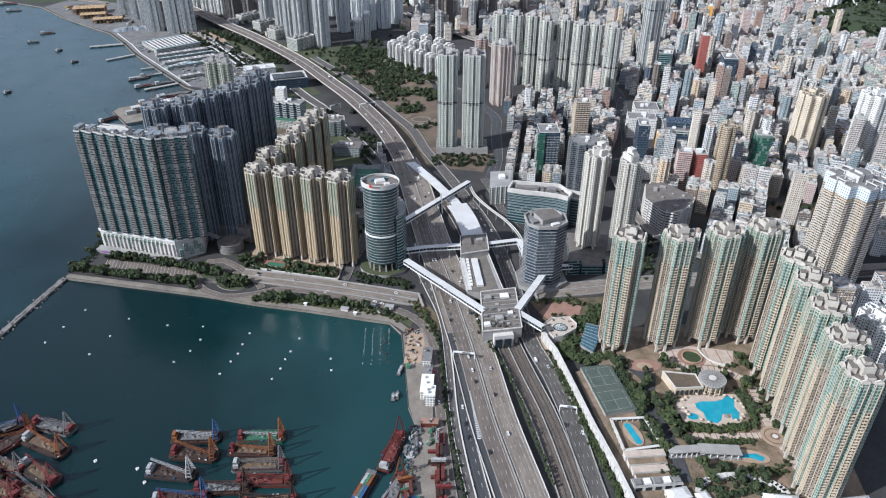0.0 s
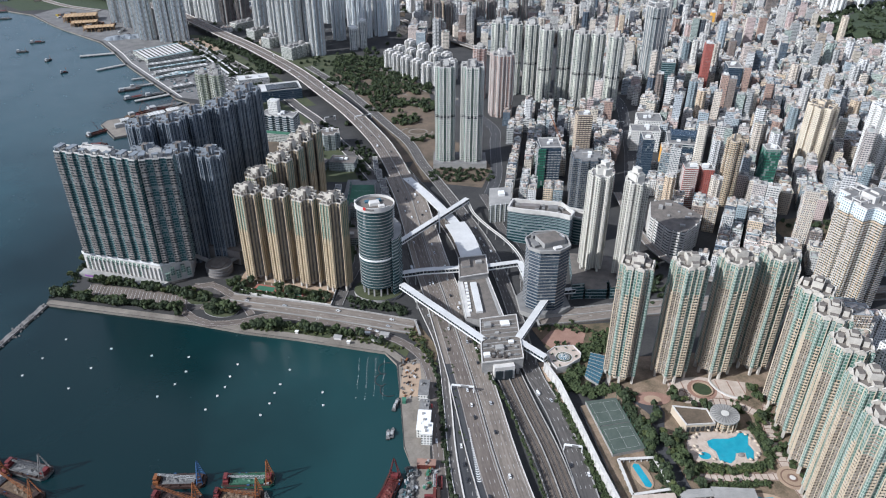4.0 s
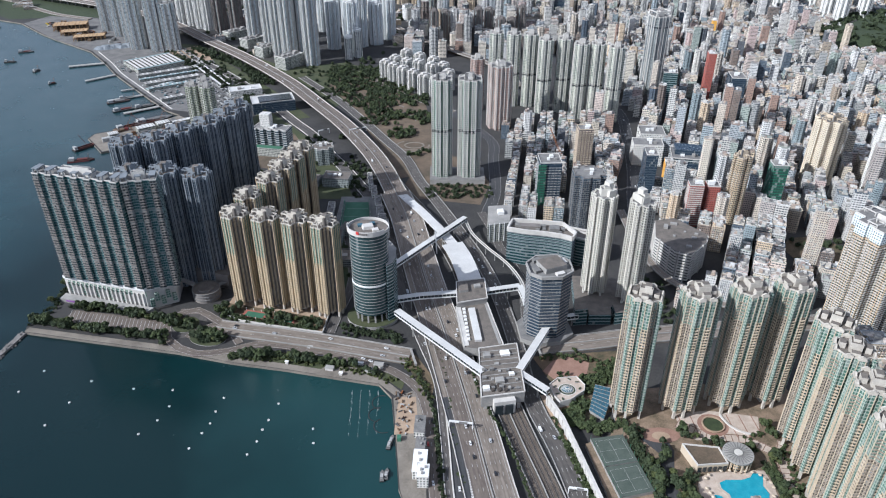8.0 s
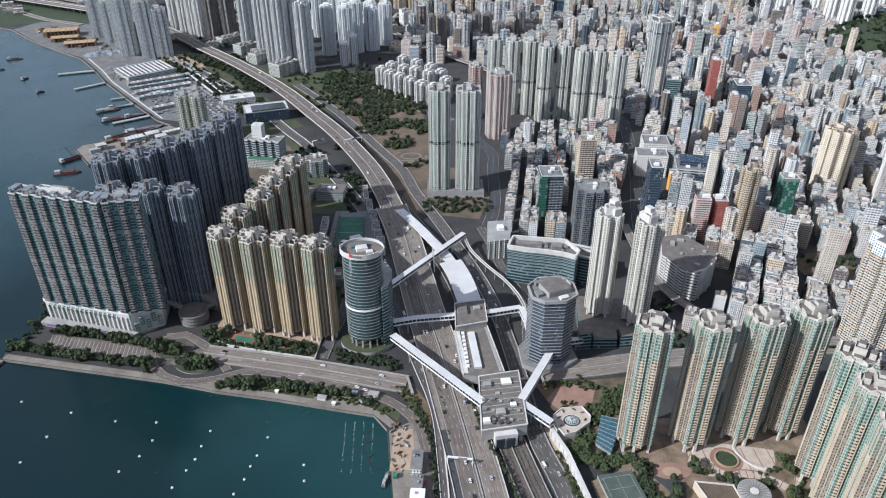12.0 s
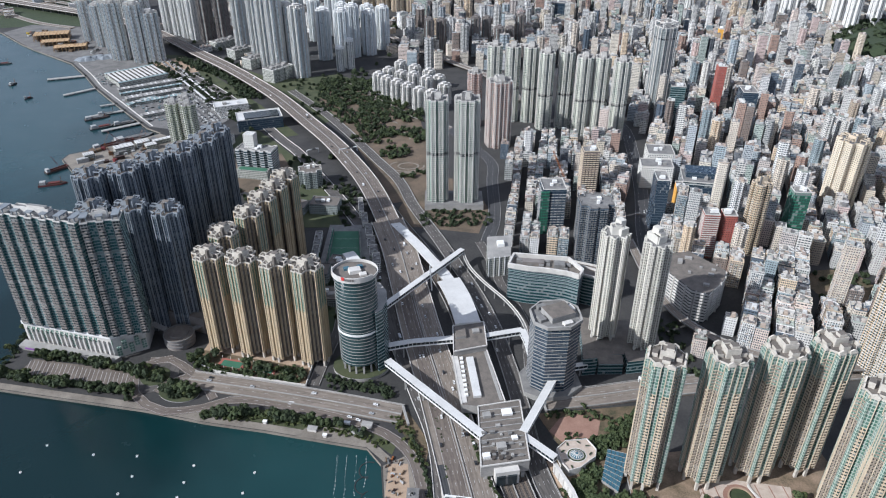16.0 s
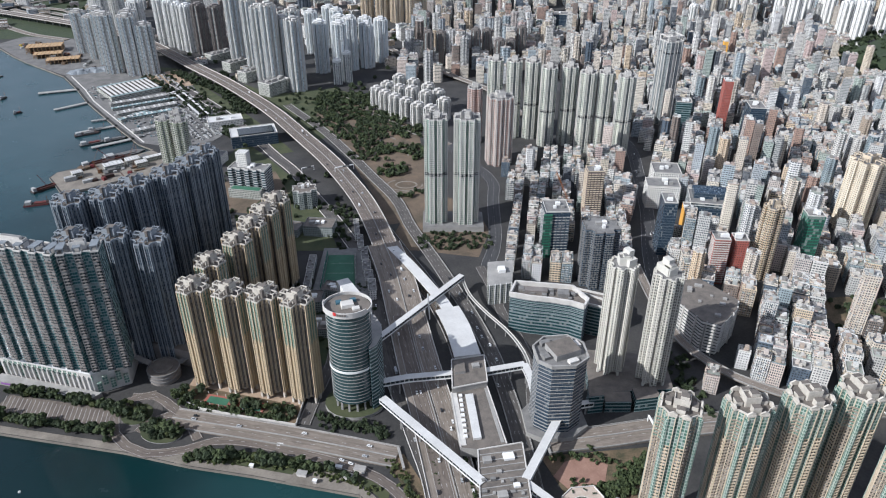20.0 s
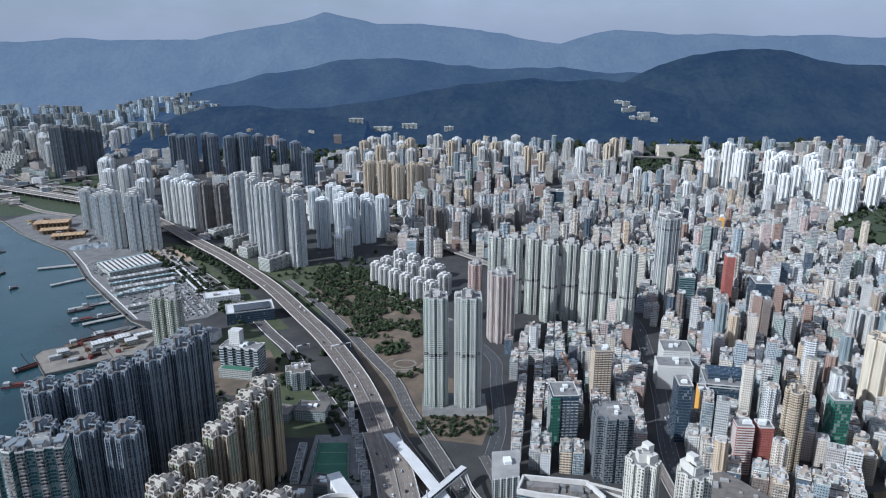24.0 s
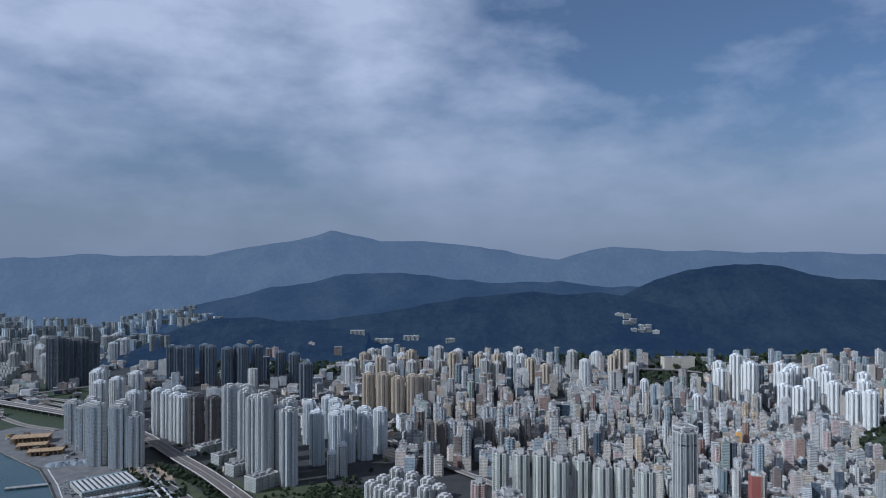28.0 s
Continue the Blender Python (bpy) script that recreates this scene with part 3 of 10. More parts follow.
area("quay_plaza", [(-112, 104), (-119, 92), (-84, 85), (-60, 80), (-54, 88), (-62, 98), (-82, 102)], "quay", "pale paved quayside plaza", 3.34)
area("garden_path", [(97, 62), (104, 62), (111, 20), (121, -24), (133, -76), (128, -78), (114, -24), (106, 18)], "tan_pave", "tan paved path beside the tracks", 3.3)
area("quay_plaza", [(-218, 124), (-216, 113), (-196, 109), (-194, 119)], "quay", "pale paved quayside plaza", 3.34)
for x, y, w, d, h, m in ((-150, 108, 4, 3, 2.8, "white"), (-106, 99, 9, 5, 3.2, "concrete"), (-94, 91, 4, 3, 3.0, "white"), (-66, 95, 9, 6, 3.2, "concrete"), (-58, 103, 10, 6, 3.6, "concrete"), (-76, 106, 6, 3, 2.8, "white")):
    ob = group_thing("kiosk", "small quayside kiosk with a flat overhanging roof", "kiosk", (x, y, 3.3), -0.2, "quayside kiosks")
    g = Geo()
    g.box(0, 0, 0, w - 1, d - 1, h)
    part("wall", g, [M["pale_stone"]], ob)
    g = Geo()
    g.box(0, 0, h, w, d, 0.4, bottom=True)
    part("roof", g, [M[m]], ob)
area("parking_lot", [(-408, 172), (-296, 150), (-288, 178), (-402, 200)], "brown_road", "open-air car park with striped bays", 3.25)
g = Geo()
for k in range(26):
    x = -404 + k * 4.4
    g.beam((x, 198.5 - k * 0.95, 3.29), (x + 4, 176.5 - k * 0.95, 3.29), 0.4, 0.03)
part("bay_line", g, [M["line"]], bpy.data.objects["parking_lot"])
area("estate_garden", [(-238, 190), (-206, 175), (-122, 156), (-118, 190), (-126, 205), (-230, 238)], "garden_soil", "planted garden strip below the towers", 3.5)
area("estate_court", [(-234, 212), (-218, 208), (-184, 199), (-150, 190), (-120, 180), (-118, 206), (-230, 240)], "tan_pave", "tan paved courtyard at the tower feet", 3.6)
area("quay_yard", [(-24, -68), (-30, -47), (-36, 10), (-41, 58), (-20, 70), (-12, 30), (-8, -60), (2, -160), (40, -420), (-60, -420), (-35, -160)], "quay", "worn cargo yard on the quay", 3.3)
area("soil_patch", [(-38, 12), (-16, 14), (-20, 60), (-36, 60)], "tan_pave", "tan dusty work yard", 3.34)
area("soil_patch", [(-42, 118), (-26, 96), (-12, 66), (-6, 50), (-2, 84), (-22, 122)], "garden_soil", "brown verge with dry shrubs", 3.2)
area("park_ground", [(-60, 540), (-4, 556), (-4, 640), (-16, 800), (-28, 900), (-90, 990), (-210, 1090), (-225, 980), (-160, 850), (-120, 720), (-80, 610)], "soil", "brown cleared soil with scrub", 3.2)
road("park_road", [(-190, 1090, 3.4), (-147, 1049, 3.4), (-112, 985, 3.4), (-84, 948, 3.4), (-34, 888, 3.4), (30, 830, 3.4)], 5, 5, "old_road", "pale park road between the trees", edge=False, walls=0.7)
for cx, cy, r0, ry, a0, a1 in ((-40, 668, 16, 12, 0, 6.28), (-42, 668, 27, 20, 2.2, 6.4), (-45, 672, 38, 30, 2.6, 6.0), (-78, 842, 15, 22, 0.6, 5.2), (-70, 770, 30, 52, 0.2, 2.9), (-60, 760, 44, 66, 0.3, 2.4)):
    ln = [(cx + r0 * math.cos(a0 + (a1 - a0) * k / 24), cy + ry * math.sin(a0 + (a1 - a0) * k / 24), 3.5) for k in range(25)]
    g = Geo()
    ribbon(g, ln, 1.3, 1.3, 0.5)
    thing("park_path", g, [M["quay"]], "narrow curved earth path in the cleared park", "path", kind="structure")
area("garden", [(96, 118), (190, 128), (205, 112), (160, 40), (118, 20), (100, 50), (110, 80)], "garden_soil", "scrubby garden", 3.4)
area("soil_patch", [(104, 96), (116, 112), (136, 118), (152, 108), (144, 84), (118, 78)], "brick_pave", "reddish bare soil", 3.6)
area("soil_patch", [(92, 44), (99, 40), (113, -15), (122, -40), (116, -44), (108, -22)], "tan_pave", "strip of tan bare soil", 3.4)
M["apron"] = plain("worn_apron", (0.085, 0.083, 0.080), (0.19, 0.182, 0.172), 0.05, 0.9, 0.7, 0.1)
area("dock_apron", [(-508, 842), (-596, 946), (-694, 1068), (-746, 1145), (-819, 1241), (-760, 1290), (-650, 1240), (-575, 1282), (-500, 1140), (-386, 985), (-350, 950), (-385, 850), (-440, 822)], "apron", "grey worn market apron with lorry bays", 3.3)
area("soil_patch", [(-650, 1236), (-580, 1293), (-515, 1173), (-566, 1140)], "tan_pave", "tan bare ground beside the market", 3.36)
area("works_ground", [(-961, 1350), (-822, 1245), (-720, 1237), (-742, 1330), (-800, 1430), (-930, 1570), (-1090, 1600), (-1120, 1515), (-1016, 1406)], "apron", "grey works ground by the water", 3.2)
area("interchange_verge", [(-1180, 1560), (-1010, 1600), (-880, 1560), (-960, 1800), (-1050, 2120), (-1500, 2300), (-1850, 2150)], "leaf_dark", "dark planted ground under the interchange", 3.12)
g = Geo()
for a, b in zip([(-512, 844), (-598, 950), (-692, 1066), (-742, 1142)], [(-598, 950), (-692, 1066), (-742, 1142), (-812, 1236)]):
    g.beam((a[0] + 9, a[1], 3.9), (b[0] + 9, b[1], 3.9), 2.2, 1.0)
thing("quay_walk", g, [M["pale_stone"]], "pale raised quay walk along the market", "walkway", kind="structure")
area("verge", [(-230, 470), (-120, 470), (-150, 560), (-215, 690), (-270, 770), (-330, 850), (-345, 760), (-210, 560)], "grass", "scrubby ground below the viaduct", 3.1)
area("verge", [(-60, 470), (-20, 470), (60, 452), (78, 520), (60, 600), (0, 640), (-40, 560)], "soil", "brown bare ground beside the tracks", 3.1)
# dark foliage colour on this ground stands in for tower shade
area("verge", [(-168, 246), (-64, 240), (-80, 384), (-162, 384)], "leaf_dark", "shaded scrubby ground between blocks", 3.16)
area("verge", [(-356, 905), (-640, 1310), (-590, 1300), (-330, 950), (-235, 800), (-275, 785)], "grass", "dark planted verge beside the viaduct", 3.12)
area("verge", [(-200, 850), (-120, 1000), (-130, 1080), (-210, 1150), (-330, 1110), (-410, 1180), (-300, 990)], "grass", "planted ground beside the viaduct", 3.12)
area("verge", circle(478, 322, 38, 20), "garden_soil", "small planted park between blocks", 3.12)
area("dock_arm", [(-552, 642), (-518, 664), (-470, 700), (-446, 706), (-440, 780), (-478, 809), (-500, 787), (-552, 745), (-596, 718), (-598, 700)], "quay", "worn concrete dock arm with cargo", 3.1)
area("school_field", [(-330, 590), (-240, 570), (-215, 640), (-250, 720), (-320, 680)], "soil", "brown bare field", 3.3)
# ---- station and footbridges ----
M["roof_white"] = plain("white_metal_roof", (0.46, 0.45, 0.43), (0.64, 0.63, 0.605), 0.05, 0.45, 0.8, 0.05)
M["blue_glass"] = plain("blue_glass_roof", (0.03, 0.085, 0.12), (0.07, 0.15, 0.19), 0.2, 0.22, 1.5, 0.0)
M["glass_dark"] = plain("dark_glass", (0.015, 0.02, 0.024), (0.03, 0.04, 0.045), 0.1, 0.15, 1.0, 0.0)
M["brown_roof"] = plain("brown_weathered_roof", (0.085, 0.075, 0.066), (0.19, 0.165, 0.14), 0.12, 0.85, 1.2, 0.1)
st = group_thing("railway_station", "long grey concrete station over the tracks", "station")
g = Geo()
g.prism([(40, 39), (80, 46), (79, 116), (41, 108)], 10, 22, 0, 1)
south = part("south_hall", g, [M["concrete"], M["brown_roof"]], st)
g = Geo()
g.box(61, 40.5, 3, 20, 7, 15.5, 0.17)
part("portal", g, [M["pale_stone"]], st, "pale concrete portal over the tracks")
# dark plates on the portal front imitate the shade of its openings
for k in (-1, 1):
    g = Geo()
    g.box(61 + k * 4.6, 36.2 + k * 0.8, 3, 7.2, 1.6, 11.5, 0.17)
    part("portal_opening", g, [M["glass_dark"]], st, "dark open track portal")
for k in range(9):
    g = Geo()
    a, b = Vector((42, 46 + k * 7)), Vector((78, 52 + k * 7))
    g.beam((*a, 22.6), (*b, 22.6), 0.8, 0.6)
    part("roof_beam", g, [M["concrete"]], south)
g = Geo()
for x0, y0 in ((44, 42.5), (52, 43.5), (66, 46), (75, 47.5)):
    g = Geo()
    g.box(x0, y0, 0, 3, 6, 10)
    part("portal_pier", g, [M["concrete"]], south)
g = Geo()
g.prism([(27, 114), (41, 112), (66, 118), (54, 190), (20, 182)], 9, 19, 0, 1)
part("concourse", g, [M["concrete"], M["brown_roof"]], st)
g = Geo()
g.prism([(38, 122), (45, 123), (40, 178), (33, 177)], 19, 21.5, 0)
part("rooflight", g, [M["roof_white"]], st, "long white raised roof light")
g = Geo()
for k in range(9):
    g = Geo()
    g.box(31 - k * 0.4 + 0.6, 126 + k * 6.4, 19, 3, 3.4, 1.5, 0.12, 0)
    part("roof_unit", g, [M["white"]], st)
for k in range(14):
    g = Geo()
    a = 44 + (k % 5) * 7.5
    g.box(a, 50 + (k // 5) * 12 + (k % 3), 22, 2.2 + (k % 3), 2.6, 1.2 + (k % 4) * 0.5, 0.15)
    part("roof_unit", g, [M["grey_deck"] if k % 3 else M["concrete"]], south)
g = Geo()
g.prism([(21, 181), (54, 190), (53, 229), (21, 222)], 9, 25, 0, 1)
g.prism([(24, 200), (34, 202), (33, 220), (23, 218)], 25, 28, 0, 1)
part("north_hall", g, [M["concrete"], M["brown_roof"]], st)
for k, (a, b, w, h) in enumerate(((45, 50, 6, 2.5), (58, 60, 8, 3), (70, 70, 5, 2), (48, 96, 7, 3), (66, 100, 9, 2.2), (57, 84, 4, 1.8), (30, 206, 5, 2), (44, 212, 7, 2.5))):
    g = Geo()
    g.box(a, b, 22 if b < 120 else 25, w, w * 0.8, h, 0.15, 0)
    part("roof_plant", g, [M["concrete"] if k % 2 else M["white"]], st)
for pts, z in (([(40, 39), (80, 46), (79, 116), (41, 108), (40, 39)], 22.9), ([(21, 181), (54, 190), (53, 229), (21, 222), (21, 181)], 25.9), ([(27, 114), (20, 182)], 20), ([(66, 118), (54, 190)], 20)):
    g = Geo()
    for a, b in zip(pts, pts[1:]):
        g.beam((*a, z), (*b, z), 1.0, 1.2)
    part("parapet", g, [M["pale_stone"]], st)
g = Geo()
g.beam((29.5, 116, 19.6), (22.5, 181, 19.6), 5.0, 0.6)
part("west_ledge", g, [M["pale_stone"]], st, "pale roof ledge with plant along the platform side")
g = Geo()
g.beam((63, 119, 19.5), (52.5, 188, 19.5), 3.0, 0.5)
part("east_ledge", g, [M["concrete"]], st)
for k in range(5):
    g = Geo()
    g.prism(circle(51 + (k % 3) * 6, 48 + (k // 3) * 6, 2.0, 12), 22, 23.6, 0)
    part("roof_fan", g, [M["sleepers"]], south)
canopy = smooth([(38, 240, 16), (32, 275, 16), (26, 300, 16), (14, 335, 16), (-4, 372, 16), (-24, 412, 16), (-50, 458, 16), (-66, 490, 16)])
g = Geo()
half = next(i for i, p in enumerate(canopy) if p[1] > 318)
ribbon(g, canopy[:half + 1], 14, 13, 1.4)
part("wide_canopy", g, [M["roof_white"]], st, "smooth white platform canopy")
g = Geo()
ribbon(g, canopy[half:], 6.5, 6.5, 1.2)
part("narrow_canopy", g, [M["roof_white"]], st, "smooth white platform canopy")
for k in range(2, len(canopy), 3):
    g = Geo()
    x, y, z = canopy[k]
    g.box(x, y, 3.0, 1.4, 1.4, z - 4.2)
    part("canopy_column", g, [M["concrete"]], st)


def footbridge(pts, w=5.0, h=4.0, piers=True, roof="roof_white"):
    """A covered footbridge: deck, glazed sides, pale roof and piers."""
    ob = group_thing("footbridge", "white covered footbridge on slim piers", "footbridge", group="covered footbridges")
    for a, b in zip(pts, pts[1:]):
        g = Geo()
        g.beam((a[0], a[1], a[2] - h), (b[0], b[1], b[2] - h), w, 1.4)
        part("deck", g, [M["white"]], ob)
        g = Geo()
        g.beam((a[0], a[1], a[2] - 1.3), (b[0], b[1], b[2] - 1.3), w - 0.6, h - 1.4)
        glz = part("glazing", g, [M["glass_dark"]], ob)
        g = Geo()
        g.beam(a, b, w + 0.8, 0.5)
        part("roof", g, [M[roof]], ob)
        n = max(2, int(math.dist(a, b) / 4))
        d = Vector(b) - Vector(a)
        side = Vector((-d.y, d.x, 0)).normalized() * (w / 2 - 0.15)
        g = Geo()
        for k in range(n + 1):
            p = Vector(a).lerp(Vector(b), k / n)
            for s in (-1, 1):
                q = p + side * s
                g.box(q.x, q.y, q.z - h, 0.35, 0.35, h - 0.5)
        tagged(part("mullion_row", g, [M["white"]], glz), kind="stuff")
        if piers:
            for k in range(1, max(2, int(math.dist(a, b) / 30)) + 1):
                p = Vector(a).lerp(Vector(b), k / (max(2, int(math.dist(a, b) / 30)) + 1))
                g = Geo()
                g.box(p.x, p.y, 2.9, 1.4, 1.4, p.z - h - 1.3 - 2.9)
                part("pier", g, [M["concrete"]], ob)
    return ob


footbridge([(-43, 172, 23), (44, 73, 23)], 7)
footbridge([(-46, 194, 23), (-20, 200, 23.6), (22, 206, 23)], 6)
footbridge([(-54, 260, 23), (36, 380, 23)], 6)
footbridge([(52, 209, 23), (92, 219, 23), (96, 200, 22), (98, 172, 20)], 6)
footbridge([(78, 77, 23), (119, 155, 23)], 6.5)
footbridge([(78, 74, 22), (102, 51, 20)], 6)
ramp_line = smooth([(36, 380, 18), (44, 348, 16), (60, 318, 14), (80, 288, 12), (92, 262, 11), (98, 236, 11), (96, 214, 14)], 6)
g = Geo()
ribbon(g, ramp_line, 1.5, 1.5, 0.8)
rw = thing("ramp_walkway", g, [M["concrete"]], "slim open concrete ramp walkway on posts", "walkway")
for off in (1.4, -1.4):
    g = Geo()
    wall_line(g, ramp_line, off, 0.25, 1.1)
    part("parapet", g, [M["pale_stone"]], rw)
for x, y, z in ramp_line[1::3]:
    g = Geo()
    g.box(x, y, 2.9, 0.9, 0.9, z - 3.5)
    part("post", g, [M["concrete"]], rw)
footbridge([(119, 155, 23), (132, 166, 19), (150, 172, 17)], 4.5)
# raised walkway that runs south beside the estate
for k, (a, b) in enumerate(zip([(102, 51), (112, 24), (120, -17), (131, -75), (141, -119), (152, -180), (175, -300)], [(112, 24), (120, -17), (131, -75), (141, -119), (152, -180), (175, -300), (190, -400)])):
    ob = group_thing("raised_walkway", "white walled raised walkway beside the trunk road", "walkway", group="raised walkway sections")
    g = Geo()
    g.beam((*a, 12.4), (*b, 12.4), 2.6, 9.5)
    part("wall", g, [M["pale_stone"]], ob)
    g = Geo()
    g.beam((*a, 13.2), (*b, 13.2), 3.0, 0.8)
    part("roof", g, [M["pale_stone"]], ob)
    n = max(2, int(math.dist(a, b) / 7))
    for q in range(n):
        p = Vector(a).lerp(Vector(b), (q + 0.5) / n)
        g = Geo()
        g.box(p.x - 1.7, p.y, 2.9, 0.7, 1.0, 9.8)
        part("buttress", g, [M["pale_stone"]], ob)
# tall A-frame where the north footbridge crosses the tracks
g = Geo()
for s in (-1, 1):
    g.beam((-4 + s * 3, 322 - s * 3, 3.0), (-3, 324, 34), 1.6, 1.4)
thing("bridge_pylon", g, [M["white"]], "slim white pylon holding the footbridge", "pylon")


def gantry(x, y, z, span, rot):
    ob = group_thing("sign_gantry", "white steel sign gantry over the lanes", "gantry", (x, y, z), rot, "road sign gantries")
    g = Geo()
    g.box(0, 0, 6.2, span, 1.4, 1.3)
    part("beam", g, [M["white"]], ob)
    for s in (-1, 1):
        g = Geo()
        g.box(s * span / 2, 0, -0.4, 0.8, 0.8, 6.6)
        part("post", g, [M["white"]], ob)
    g = Geo()
    g.box(span * 0.1, -0.8, 5.6, span * 0.35, 0.2, 2.6)
    part("sign_panel", g, [M["grey_deck"]], ob)


gantry(21, 16, 7.4, 21, -0.15)
gantry(113, -54, 4.0, 15, -0.17)
gantry(-136, 690, 18, 30, 0.45)
gantry(-198, 718, 4.3, 20, 0.5)
gantry(200, 146, 5.4, 24, 1.7)
# ---- tower blocks ----
def cross_plan(L, W, notch=1.8, nw=3.0, cant=2.2):
    """A plus-shaped flat plan, with a slot in the end of each arm and canted inner corners."""
    a, w = L / 2, W / 2
    arm = [(a, -w), (a, -nw / 2), (a - notch, -nw / 2), (a - notch, nw / 2), (a, nw / 2), (a, w), (w + cant, w), (w, w + cant)]
    pts = []
    for k in range(4):
        c, s = (1, 0, -1, 0)[k], (0, 1, 0, -1)[k]
        pts += [(x * c - y * s, x * s + y * c) for x, y in arm]
    return pts


def comb_plan(L, D, bays, depth=1.6):
    """A long slab whose long sides step in and out, bay by bay."""
    step = L / bays
    front, back = [], []
    for k in range(bays):
        d = depth if k % 2 else 0.0
        x0, x1 = -L / 2 + k * step, -L / 2 + (k + 1) * step
        front += [(x0, -D / 2 + d), (x1, -D / 2 + d)]
        back += [(x0, D / 2 - d), (x1, D / 2 - d)]
    return front + back[::-1]


def ledges(g, pts, h, fh, every=3.4, w=2.0, out=0.9, t=0.9, start=1, mi=0, skip=2.6, z0=0.0, only=None):
    """A ledge or balcony front on each storey, in stacks along each wall."""
    n = len(pts)
    for k in range(n):
        a, b = Vector(pts[k]), Vector(pts[(k + 1) % n])
        d = b - a
        if d.length < skip or (only and only[k % len(only)] not in (0, 3)):
            continue
        m = max(1, int(d.length / every))
        u = d.normalized()
        o = Vector((u.y, -u.x))
        for q in range(m):
            c = a + d * ((q + 0.5) / m)
            p = [c - u * w / 2, c + u * w / 2, c + u * w / 2 + o * out, c - u * w / 2 + o * out]
            for s in range(start, int(h / fh)):
                z = z0 + s * fh
                i = len(g.v)
                g.v.extend((x.x, x.y, zz) for zz in (z, z + t) for x in p)
                for fc in ((1, 2, 6, 5), (2, 3, 7, 6), (3, 0, 4, 7), (4, 5, 6, 7), (3, 2, 1, 0)):
                    g.f.append(tuple(i + f for f in fc))
                    g.mi.append(mi)
                    g.uv.extend([(0, 0), (1, 0), (1, 1), (0, 1)])


def fins(g, pts, h, w=0.7, out=0.6, mi=0, skip=4.0, z0=0.0):
    """Upright ribs at the corners of the plan."""
    n = len(pts)
    for k in range(n):
        a, b = Vector(pts[k]), Vector(pts[(k + 1) % n])
        d = b - a
        if d.length < skip:
            continue
        u = d.normalized()
        o = Vector((u.y, -u.x))
        for c in (a + u * w, b - u * w):
            p = [c - u * w / 2, c + u * w / 2, c + u * w / 2 + o * out, c - u * w / 2 + o * out]
            g.prism([tuple(x) for x in p], z0, z0 + h, mi)


